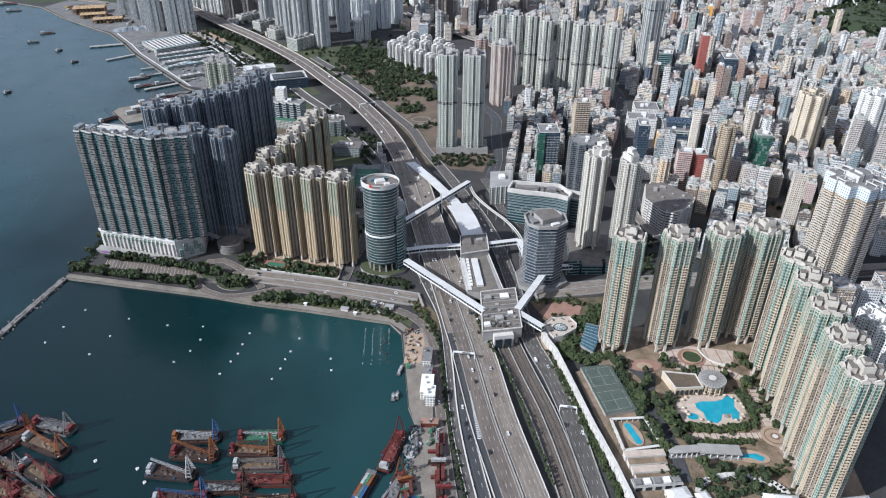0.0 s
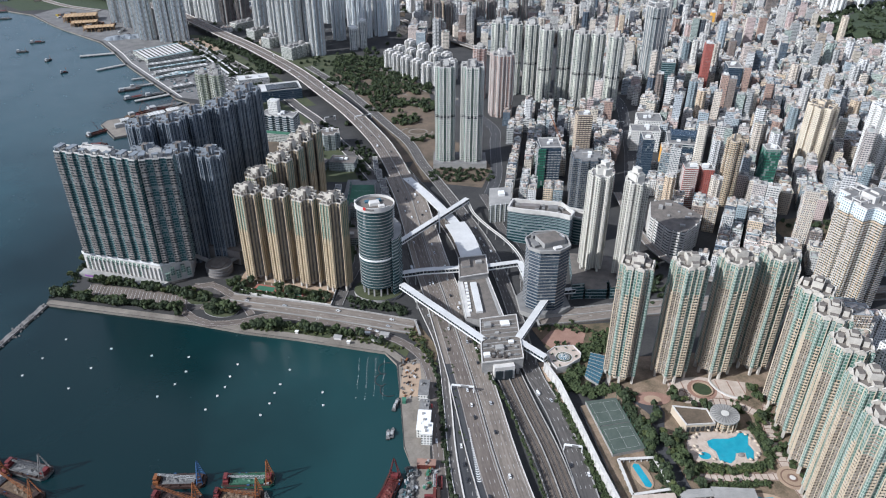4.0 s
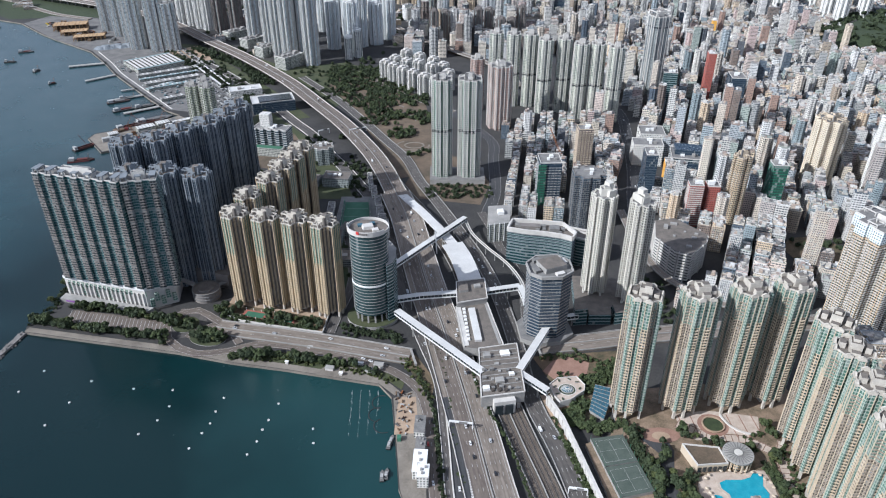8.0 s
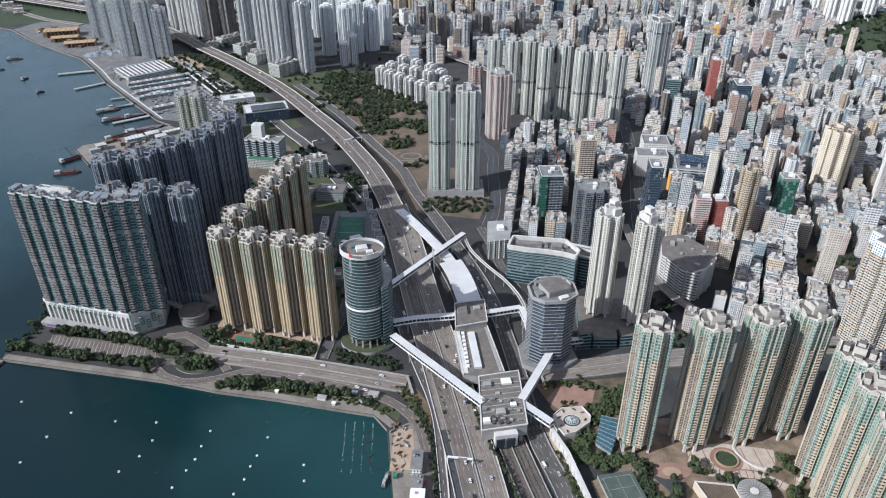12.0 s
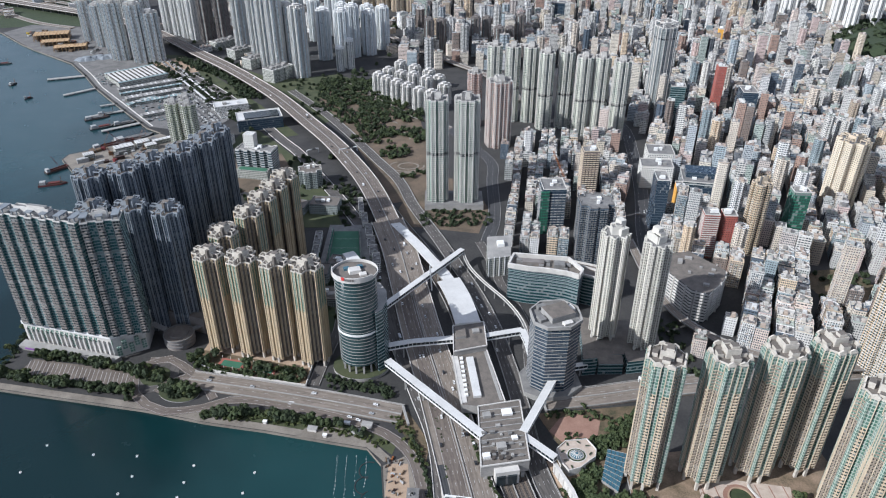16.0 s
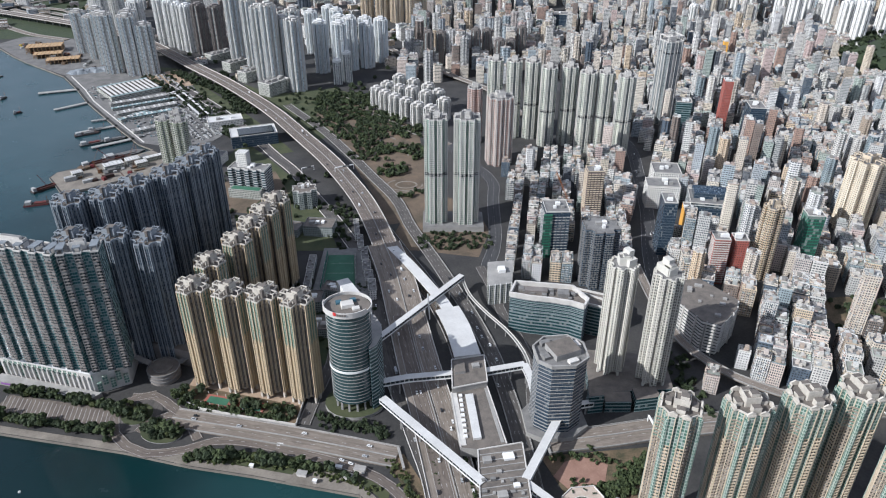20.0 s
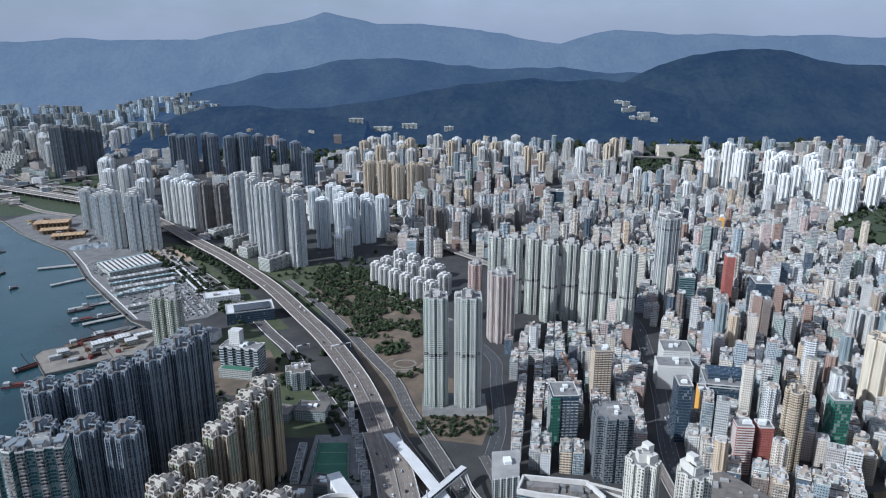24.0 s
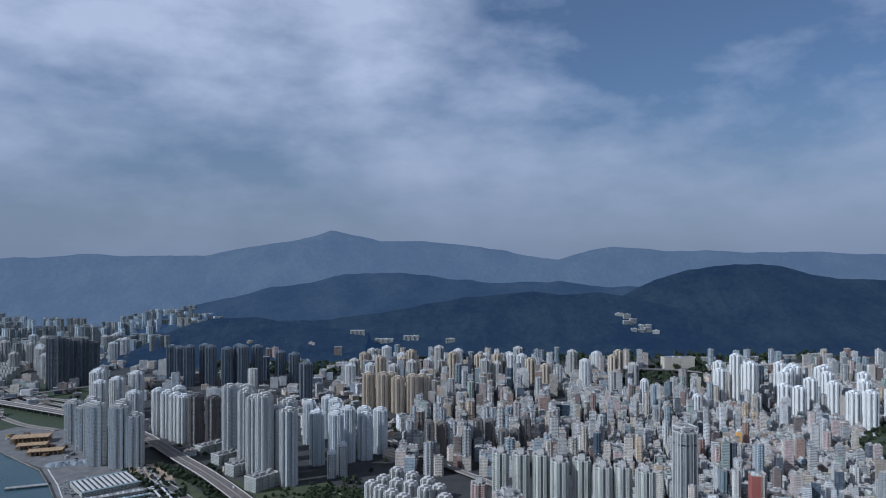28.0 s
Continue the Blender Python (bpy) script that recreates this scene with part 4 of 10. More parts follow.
def tower(name, label, plan, h, mats, at, rot=0.0, fh=3.0, top=0.0, ledge=None, rib=None, group="", crown="frames", legs=0.0, seed=1, band=None, bays=None):
    """A block of flats with its wall, upper storeys, ledges, roof and roof works. mats: wall, ledge, top storeys, roof, trim."""
    rnd = random.Random(seed)
    ob = group_thing(name, label, "apartment tower" if "office" not in name else "office tower", at, rot, group)
    g = Geo()
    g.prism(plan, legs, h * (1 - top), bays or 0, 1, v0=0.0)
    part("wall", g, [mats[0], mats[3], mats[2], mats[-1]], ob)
    if top:
        g = Geo()
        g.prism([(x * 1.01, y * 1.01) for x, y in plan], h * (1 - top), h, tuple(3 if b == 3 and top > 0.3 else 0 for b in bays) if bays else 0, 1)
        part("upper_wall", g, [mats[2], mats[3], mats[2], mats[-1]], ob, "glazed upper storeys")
    if legs:
        for k in range(0, len(plan), 4):
            g = Geo()
            g.box(plan[k][0] * 0.93, plan[k][1] * 0.93, 0, 2.2, 2.2, legs)
            part("leg", g, [mats[4]], ob)
        g = Geo()
        g.box(0, 0, 0, 10, 10, legs)
        part("core", g, [mats[4]], ob)
    if ledge:
        g = Geo()
        ledges(g, plan, h * (1 - top) - legs, fh, *ledge, z0=legs, only=tuple(b if b != 3 else 9 for b in bays) if bays else None)
        tagged(part("balcony_cladding", g, [mats[1]], ob, "stacked balcony fronts and ledges"), kind="stuff")
        # recess balconies take the shade-darkened recess wall tone
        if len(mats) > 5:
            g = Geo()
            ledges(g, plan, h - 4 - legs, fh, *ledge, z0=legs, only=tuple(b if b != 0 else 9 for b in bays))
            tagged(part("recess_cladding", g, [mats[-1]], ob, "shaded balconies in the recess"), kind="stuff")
    if rib:
        g = Geo()
        fins(g, plan, h - legs, *rib, z0=legs)
        part("rib_cladding", g, [mats[1]] if top else [mats[4]], ob, "upright corner ribs")
    # roof
    g = Geo()
    g.ring(plan, h, h + 1.4, 0.6)
    part("parapet", g, [mats[4]], ob)
    R = max(abs(p[0]) for p in plan)
    S = max(abs(p[1]) for p in plan)
    if crown:
        g = Geo()
        g.box(0, 0, h, R * 0.75, S * 0.6, 7.0, 0, 0, 1)
        lift = part("lift_house", g, [mats[4], mats[3]], ob)
        g = Geo()
        g.ring([(-R * 0.375, -S * 0.3), (R * 0.375, -S * 0.3), (R * 0.375, S * 0.3), (-R * 0.375, S * 0.3)], h + 7.0, h + 8.0, 0.6)
        part("parapet", g, [mats[4]], lift)
        g = Geo()
        g.box(R * 0.1, 0, h + 7.0, R * 0.4, S * 0.35, 2.6, 0, 0, 1)
        part("water_tank", g, [mats[4], mats[3]], lift)
    if crown == "house":
        for k in range(4):
            c, s = (1, 0, -1, 0)[k], (0, 1, 0, -1)[k]
            for n in (-1, 1):
                g = Geo()
                y0, y1 = n * S * 0.10, n * S * 0.52
                pts = [(R * 0.96, y0, h), (R * 0.96, y1, h), (R * 0.96, y1, h + 2.2), (R * 0.96, (y0 + y1) / 2, h + 3.8), (R * 0.96, y0, h + 2.2)]
                near = [(x * c - y * s, x * s + y * c, z) for x, y, z in pts]
                back = [((x - 1.2) * c - y * s, (x - 1.2) * s + y * c, z) for x, y, z in pts]
                g.face(near if n > 0 else near[::-1])
                g.face(back[::-1] if n > 0 else back)
                for q in range(5):
                    e = [near[q], back[q], back[(q + 1) % 5], near[(q + 1) % 5]]
                    g.face(e if n > 0 else e[::-1])
                part("gable", g, [mats[4]], ob, "pale pointed roof gable")
            g = Geo()
            a, b = (R * 0.30, S * 0.42) if k % 2 == 0 else (S * 0.42, R * 0.30)
            g.box(R * 0.62 * c, R * 0.62 * s, h, a, b, 3.4 + (k % 2) * 1.6, 0, 0, 1)
            part("roof_house", g, [mats[4], mats[3]], ob)
    if crown == "frames":
        for k in range(4):
            c, s = (1, 0, -1, 0)[k], (0, 1, 0, -1)[k]
            g = Geo()
            for x0 in (R * 0.5, R * 0.92):
                for y0 in (-S * 0.17, S * 0.17):
                    px, py = x0 * c - y0 * s, x0 * s + y0 * c
                    g.box(px, py, h, 0.9, 0.9, 4.6)
            hx, hy = (R * 0.25, S * 0.21) if k % 2 == 0 else (S * 0.21, R * 0.25)
            cx, cy = R * 0.71 * c, R * 0.71 * s
            g.ring([(cx - hx, cy - hy), (cx + hx, cy - hy), (cx + hx, cy + hy), (cx - hx, cy + hy)], h + 3.8, h + 4.8, 1.1)
            part("roof_frame", g, [mats[4]], ob)
        for k in range(3):
            g = Geo()
            g.box(rnd.uniform(-R, R) * 0.5, rnd.uniform(-S, S) * 0.5, h, rnd.uniform(1.5, 3), rnd.uniform(1.5, 3), rnd.uniform(8, 10.5) if k < 2 else rnd.uniform(1.2, 3))
            part("roof_plant", g, [mats[3]], ob)
    if band:
        # solid dark band paints the shade of an open refuge storey
        g = Geo()
        g.prism([(x * 1.012, y * 1.012) for x, y in plan], h * band, h * band + 4, 0)
        part("refuge_floor", g, [M["glass_dark"]], ob, "dark open refuge storey")
    return ob


teal = (0.06, 0.14, 0.13)
M["cream"] = plain("cream_tile", (0.44, 0.36, 0.26), (0.58, 0.49, 0.37), 0.08, 0.7, 1.0, 0.05)
M["brown_tile"] = plain("brown_tile", (0.13, 0.118, 0.11), (0.24, 0.215, 0.195), 0.1, 0.7, 1.0, 0.05)
M["f_cream"] = facade("cream_flats", (0.55, 0.42, 0.28), (0.03, 0.05, 0.05), 3.0, 2.4, 0.74, 0.6, stain=0.25)
M["f_teal"] = facade("teal_glazed_flats", (0.38, 0.43, 0.37), (0.062, 0.135, 0.105), 3.0, 2.4, 0.8, 0.7, gloss=0.42, stain=0.2)
M["f_gold"] = facade("golden_flats", (0.48, 0.375, 0.235), (0.03, 0.035, 0.035), 3.0, 2.4, 0.62, 0.5, stain=0.3)
M["gold_tile"] = plain("golden_tile", (0.36, 0.28, 0.175), (0.50, 0.40, 0.265), 0.1, 0.7, 1.0, 0.05)
M["f_balcony"] = facade("brown_balcony_flats", (0.17, 0.17, 0.165), (0.018, 0.026, 0.030), 3.1, 2.6, 0.8, 0.62, stain=0.25)
M["f_slab"] = facade("glazed_seaside_flats", (0.20, 0.26, 0.255), (0.03, 0.085, 0.088), 3.1, 2.0, 0.86, 0.74, gloss=0.12, stain=0.2)
M["f_navy"] = facade("dark_blue_flats", (0.105, 0.135, 0.17), (0.016, 0.028, 0.042), 3.0, 2.4, 0.7, 0.62, gloss=0.14, stain=0.3)
M["f_white"] = facade("white_flats", (0.74, 0.72, 0.67), (0.045, 0.055, 0.055), 3.0, 2.6, 0.5, 0.5, stain=0.25)
# grey wall tone; in tower slots it stands in for shade
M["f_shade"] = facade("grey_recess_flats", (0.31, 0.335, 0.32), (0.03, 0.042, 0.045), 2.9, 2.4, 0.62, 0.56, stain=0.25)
M["f_olive"] = facade("pale_olive_flats", (0.43, 0.46, 0.34), (0.035, 0.045, 0.038), 3.0, 2.4, 0.5, 0.5, stain=0.25)
M["f_grey"] = facade("grey_flats", (0.44, 0.44, 0.39), (0.035, 0.045, 0.045), 2.9, 2.5, 0.62, 0.58, stain=0.3)
M["f_pink"] = facade("pink_flats", (0.55, 0.35, 0.29), (0.045, 0.045, 0.045), 3.0, 2.6, 0.56, 0.52, stain=0.25)
M["f_blue"] = facade("pale_blue_flats", (0.67, 0.735, 0.755), (0.035, 0.07, 0.085), 2.9, 2.5, 0.48, 0.52, stain=0.2)
M["f_brown"] = facade("brown_flats", (0.20, 0.165, 0.15), (0.05, 0.05, 0.05), 2.9, 2.6, 0.55, 0.5, stain=0.3)
M["f_yellow"] = facade("cream_yellow_flats", (0.64, 0.575, 0.455), (0.10, 0.10, 0.09), 2.8, 2.6, 0.5, 0.45, stain=0.2)
M["f_office"] = facade("office_glass_bands", (0.48, 0.49, 0.48), (0.03, 0.045, 0.055), 3.9, 3.0, 0.985, 0.62, gloss=0.1, stain=0.15)
M["f_dark_office"] = facade("dark_curtain_wall", (0.10, 0.12, 0.145), (0.026, 0.045, 0.068), 3.8, 1.6, 0.9, 0.85, gloss=0.08, stain=0.1, blinds=0.95)
M["f_green_glass"] = facade("green_glass_wall", (0.20, 0.25, 0.25), (0.018, 0.05, 0.055), 4.0, 2.4, 0.97, 0.66, gloss=0.1, stain=0.15, blinds=0.96)

M["blue_band"] = plain("blue_grey_band", (0.13, 0.145, 0.16), (0.23, 0.25, 0.265), 0.1, 0.45, 1.0, 0.05)
M["dark_band"] = plain("dark_slate_band", (0.055, 0.065, 0.08), (0.11, 0.125, 0.145), 0.1, 0.5, 1.0, 0.05)
M["f_deep_teal"] = facade("deep_teal_flats", (0.30, 0.335, 0.255), (0.015, 0.07, 0.052), 3.0, 2.4, 0.8, 0.66, stain=0.25)
M["f_ivory"] = facade("ivory_flats", (0.60, 0.57, 0.49), (0.03, 0.038, 0.036), 3.0, 3.1, 0.58, 0.62, stain=0.3)
M["ivory"] = plain("ivory_tile", (0.46, 0.44, 0.385), (0.60, 0.575, 0.515), 0.1, 0.7, 1.0, 0.05)
M["slate_trim"] = plain("slate_blue_trim", (0.17, 0.19, 0.21), (0.30, 0.325, 0.35), 0.1, 0.7, 1.0, 0.05)
M["f_mint"] = facade("pale_mint_flats", (0.57, 0.59, 0.50), (0.045, 0.085, 0.085), 2.9, 2.5, 0.6, 0.56, stain=0.25)
M["pitch"] = plain("green_pitch", (0.03, 0.10, 0.06), (0.05, 0.15, 0.09), 0.1, 0.8, 1.0, 0.05)

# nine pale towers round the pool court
# recess walls: a darker tone stands in for shade between the arms
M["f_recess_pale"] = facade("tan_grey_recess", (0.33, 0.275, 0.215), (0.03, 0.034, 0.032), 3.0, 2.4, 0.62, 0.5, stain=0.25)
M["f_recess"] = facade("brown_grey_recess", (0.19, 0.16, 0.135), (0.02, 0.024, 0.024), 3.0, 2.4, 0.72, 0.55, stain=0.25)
M["roof_stone"] = plain("warm_roof_render", (0.34, 0.31, 0.265), (0.58, 0.54, 0.47), 0.15, 0.8, 0.8, 0.1)
park_plan = cross_plan(28, 15, 1.4, 3.4, 3.6)
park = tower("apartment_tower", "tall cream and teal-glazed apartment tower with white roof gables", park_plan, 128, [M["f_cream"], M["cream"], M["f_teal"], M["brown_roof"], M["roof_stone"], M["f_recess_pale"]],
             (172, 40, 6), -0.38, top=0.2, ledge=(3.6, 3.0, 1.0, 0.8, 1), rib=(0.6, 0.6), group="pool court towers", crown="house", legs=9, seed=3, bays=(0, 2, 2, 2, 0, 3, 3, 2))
for k in range(0, len(park_plan), 8):
    for q in (0,):
        a = Vector(park_plan[k + q])
        g = Geo()
        g.prism(circle(a.x * 0.97, a.y * 0.97, 1.7, 8), 10, 126, 0)
        part("corner_glazing", g, [M["f_teal"]], park, "teal glass corner bay")
for x, y, r in ((219, 42, 0.05), (263, 48, 0.1), (303, 55, 0.15), (311, 3, 0.95), (308, -31, 1.15), (304, -69, 1.25), (299, -108, 1.40), (292, -146, 1.50)):
    copy_thing(park, pose(x, y, 6, 0, 0, math.degrees(r)))

# four golden towers on the paved court and more behind them
gold_plan = cross_plan(30, 12.6, 0.5, 2.2, 3.0)
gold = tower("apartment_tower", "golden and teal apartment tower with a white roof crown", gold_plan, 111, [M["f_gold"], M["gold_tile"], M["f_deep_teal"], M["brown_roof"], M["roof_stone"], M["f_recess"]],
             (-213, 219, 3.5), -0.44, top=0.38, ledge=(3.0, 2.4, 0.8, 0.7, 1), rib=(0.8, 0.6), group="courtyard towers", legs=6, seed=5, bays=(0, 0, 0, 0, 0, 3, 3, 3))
for x, y in ((-180, 212), (-148, 206), (-117, 198), (-210, 262), (-194, 303), (-187, 338), (-180, 366), (-173, 394)):
    copy_thing(gold, pose(x, y, 3.5, 0, 0, math.degrees(-0.44)))

# small courts in front of the golden towers
M["court_red"] = plain("red_court", (0.22, 0.075, 0.055), (0.30, 0.11, 0.08), 0.1, 0.85, 1.0, 0.05)
for x, y in ((-200, 189), (-167, 181)):
    ct = group_thing("sports_court", "small green court with a red border", "sports court", (x, y, 3.6), -0.24, "small courts")
    g = Geo()
    g.box(0, 0, 0, 27, 14, 0.5)
    part("border", g, [M["court_red"]], ct)
    g = Geo()
    g.box(0, 0, 0.5, 21, 9, 0.08)
    part("court", g, [M["pitch"]], ct)
    for k in range(8):
        g = Geo()
        g.box(-13.5 + (k % 4) * 9, -7 + (k // 4) * 14, 0, 0.5, 0.5, 3.4)
        part("fence_post", g, [M["pale_stone"]], ct)
g = Geo()
for a, b in zip([(-236, 190), (-214, 178), (-176, 168), (-121, 156)], [(-214, 178), (-176, 168), (-121, 156), (-119, 186)]):
    g.beam((*a, 6.2), (*b, 6.2), 0.8, 3.2)
thing("retaining_wall", g, [M["pale_stone"]], "long pale retaining wall of the courtyard", "wall", kind="structure")

# the seaside slab on its white podium
sl = [M["f_balcony"], M["brown_tile"], M["f_slab"], M["grey_deck"], M["pale_stone"]]
for k, (x, y, L, r, bays) in enumerate(((-364, 218, 98, -0.24, 13), (-300, 210, 34, 0.22, 5))):
    tower("slab_tower", "long teal-glazed seaside apartment slab with grey-brown balcony stacks", comb_plan(L, 19, bays, 2.2), 127, sl, (x, y, 32), r, fh=3.1, ledge=(3.6, 3.2, 1.1, 0.9, 1), group="seaside slab", crown="plain", seed=8 + k, bays=(0, 2, 2, 2))
    for q in range(bays // 2 + 1):
        g = Geo()
        cx, cy = turned([(-L / 2 + (q * 2 + 0.5) * L / bays, -2)], r, (x, y))[0]
        for a, b in ((-2.6, -5), (2.6, -5), (-2.6, 5), (2.6, 5)):
            g.box(*turned([(a, b)], r, (cx, cy))[0], 159, 1.0, 1.0, 5.0, r)
        g.box(cx, cy, 163.6, 6.6, 12, 1.0, r, bottom=True)
        ob = thing("roof_frame", g, [M["blue_band"]], "pale open frame on the roof")
        ob["category"] = "roof frame"
M["purple"] = plain("purple_sign", (0.16, 0.06, 0.22), (0.26, 0.11, 0.33), 0.3, 0.6, 1.0, 0.0)
pod = group_thing("podium", "white podium with tall fins and teal glass", "podium")
pp = [(-420, 226), (-319, 199), (-290, 215), (-296, 250), (-322, 290), (-400, 290)]
g = Geo()
g.prism([(x * 0.985 - 5.3, y * 0.985 + 4) for x, y in pp], 3, 28, 0, 1)
part("wall", g, [M["pale_stone"], M["grey_deck"]], pod)
g = Geo()
g.prism(pp, 28, 32, 0, 1)
part("cornice", g, [M["white"], M["grey_deck"]], pod, "broad white top band")
for k in range(18):
    t = (k + 0.5) / 18
    g = Geo()
    a = Vector((-418, 226)).lerp(Vector((-320, 200)), t)
    g.box(a.x + 0.1, a.y - 0.4, 8, 1.0, 2.2, 16, -0.26)
    part("fin", g, [M["pale_stone"]], pod)
    g = Geo()
    g.box(a.x + 2.6, a.y + 0.1, 20 if k % 3 else 9, 3.4, 1.2, 6 if k % 3 else 17, -0.26)
    part("window", g, [M["f_teal"]], pod)
for k in range(5):
    a = Vector((-316, 198)).lerp(Vector((-291, 214)), (k + 0.5) / 5)
    g = Geo()
    g.box(a.x + 0.4, a.y - 0.2, 8 + (k % 2) * 6, 4.4, 2.4, 10, 0.55)
    part("window", g, [M["f_teal"]], pod)
g = Geo()
g.prism([(-424, 216), (-318, 189), (-312, 197), (-422, 226)], 3, 8, 0)
part("shop_front", g, [M["concrete"]], pod)
for k in range(5):
    a = Vector((-421, 215.0)).lerp(Vector((-322, 189.6)), (k + 0.5) / 5)
    g = Geo()
    g.box(a.x, a.y - 0.3, 5.2, 11, 0.6, 1.8, -0.25)
    part("shop_sign", g, [M["purple"] if k in (0, 1) else M["white"]], pod, "long plain shop sign panel")

# dark towers behind the slab
lb_plan = cross_plan(31, 15, 2.4, 4.0, 3.4)
lb = tower("apartment_tower", "dark blue-grey apartment tower with white roof frames", lb_plan, 150, [M["f_navy"], M["dark_band"], M["f_navy"], M["brown_roof"], M["slate_trim"]],
           (-352, 306, 8), -0.15, ledge=(4.5, 2.0, 0.7, 0.5, 1), rib=(0.7, 0.6), group="dark seaside towers", seed=11)
for x, y, z in ((-322, 318, 8), (-303, 345, 8), (-278, 370, 8), (-262, 398, 8), (-256, 428, 8), (-334, 262, -8), (-296, 262, -6), (-262, 262, -10), (-370, 345, -28), (-350, 385, -36), (-325, 420, -40), (-300, 452, -30)):
    copy_thing(lb, pose(x, y, z, 0, 0, -8.6))
g = Geo()
g.prism([(-385, 292), (-240, 240), (-225, 275), (-235, 440), (-310, 480), (-400, 400)], 3, 22, 0, 1)
thing("podium", g, [M["brown_tile"], M["brown_roof"]], "dark grey podium deck under dark towers", "podium")
g = Geo()
g.prism(circle(-262, 226, 15, 28), 3, 14, 0, 1)
g.prism(circle(-262, 226, 9, 24), 14, 16, 0, 1)
dr = thing("ramp_drum", g, [M["brown_tile"], M["brown_roof"]], "round dark car ramp drum", "ramp")
for z in (6.5, 10.5, 14.2):
    g = Geo()
    g.ring(circle(-262, 226, 15.6, 28), z, z + 1.1, 0.7)
    part("ramp_parapet", g, [M["grey_deck"]], dr)
g = Geo()
g.beam((-276, 230, 17), (-292, 236, 20), 6, 1.2)
g.beam((-250, 236, 13), (-226, 262, 13), 6, 1.2)
part("link_ramp", g, [M["grey_deck"]], dr)

# tan towers
for x, y, r in ((-418, 735, 0.2), (-392, 728, 0.2), (-405, 760, 0.2)):
    tower("apartment_tower", "pale olive apartment tower", cross_plan(24, 13), 82, [M["f_olive"], M["pale_stone"], M["f_olive"], M["grey_deck"], M["pale_stone"]], (x, y, 3), r, ledge=(3.2, 2, 0.8, 0.8, 1), group="olive towers", seed=14)

# the round office tower
rt = group_thing("round_office_tower", "round banded glass office tower with a white rim", "office tower", (-70, 186, 3))
g = Geo()
g.prism(circle(0, 0, 19.5, 40, 17), 14, 112, 0, 1)
M["f_office_glass"] = plain("dark_office_glass", (0.018, 0.040, 0.044), (0.050, 0.085, 0.088), 0.12, 0.16, 0.5, 0.03)
part("wall", g, [M["f_office_glass"], M["brown_roof"]], rt)
for k in range(26):
    g = Geo()
    z = 16 + k * 3.75
    out = 19.75 if k != 9 else 20.1
    g.prism(circle(0, 0, out, 40, out - 2.5), z, z + (0.55 if k != 9 else 2.0), 0, bottom=True)
    part("floor_band", g, [M["concrete"] if k != 9 else M["white"]], rt)
g = Geo()
for k in range(40):
    a, b = circle(0, 0, 21, 40, 18.5)[k], circle(0, 0, 21, 40, 18.5)[(k + 1) % 40]
    g.beam((*a, 116.4 if 18 < k < 36 else 114.2), (*b, 116.4 if 18 < k < 36 else 114.2), 0.7, 5.6 if 18 < k < 36 else 3.0)
part("rim", g, [M["pale_stone"]], rt, "tall pale curved rim")
for x, y, w, d, h in ((0, 0, 12, 9, 6), (-8, 4, 6, 5, 4), (8, -5, 7, 6, 3.4), (4, 7, 6, 4, 5)):
    g = Geo()
    g.box(x, y, 111.5, w, d, h * 0.6, 0.3, taper=0.85)
    part("roof_plant", g, [M["blue_glass"] if w < 7 else M["pale_stone"]], rt)
M["red_sign"] = plain("red_sign", (0.45, 0.03, 0.03), (0.55, 0.05, 0.04), 0.5, 0.5, 2.0, 0.0)
for k, (a, m) in enumerate(((4.28, "red_sign"), (4.42, "white"), (4.52, "white"), (4.62, "white"), (4.72, "white"))):
    g = Geo()
    g.box(21.5 * math.cos(a), 19.1 * math.sin(a), 113.6, 3.0 if k == 0 else 1.6, 0.5, 3.2 if k == 0 else 2.0, a + 1.57)
    part("sign", g, [M["red_sign"] if k == 0 else M["brown_tile"]], rt, "plain sign shape on the rim")
for k in range(14):
    p = circle(0, 0, 17, 14, 15)[k]
    g = Geo()
    g.box(p[0], p[1], 0, 1.8, 1.8, 14)
    part("column", g, [M["concrete"]], rt)
g = Geo()
g.prism(circle(0, 0, 28, 32, 23), 0, 3.5, 0, 1)
part("base", g, [M["concrete"], M["grass"]], rt)
g = Geo()
g.prism([(18, -12), (24, -6), (27, 6), (26, 24), (18, 40), (8, 40), (8, 8)], 0, 74, 0, 1)
part("annex", g, [M["f_green_glass"], M["concrete"]], rt, "lower curved teal glass wing")
g = Geo()
g.prism([(6, 40), (20, 40), (6, 110), (-22, 160), (-34, 154), (-12, 110)], 0, 38, 0, 1)
part("long_wing", g, [M["white"], M["roof_white"]], rt, "long low white wing")
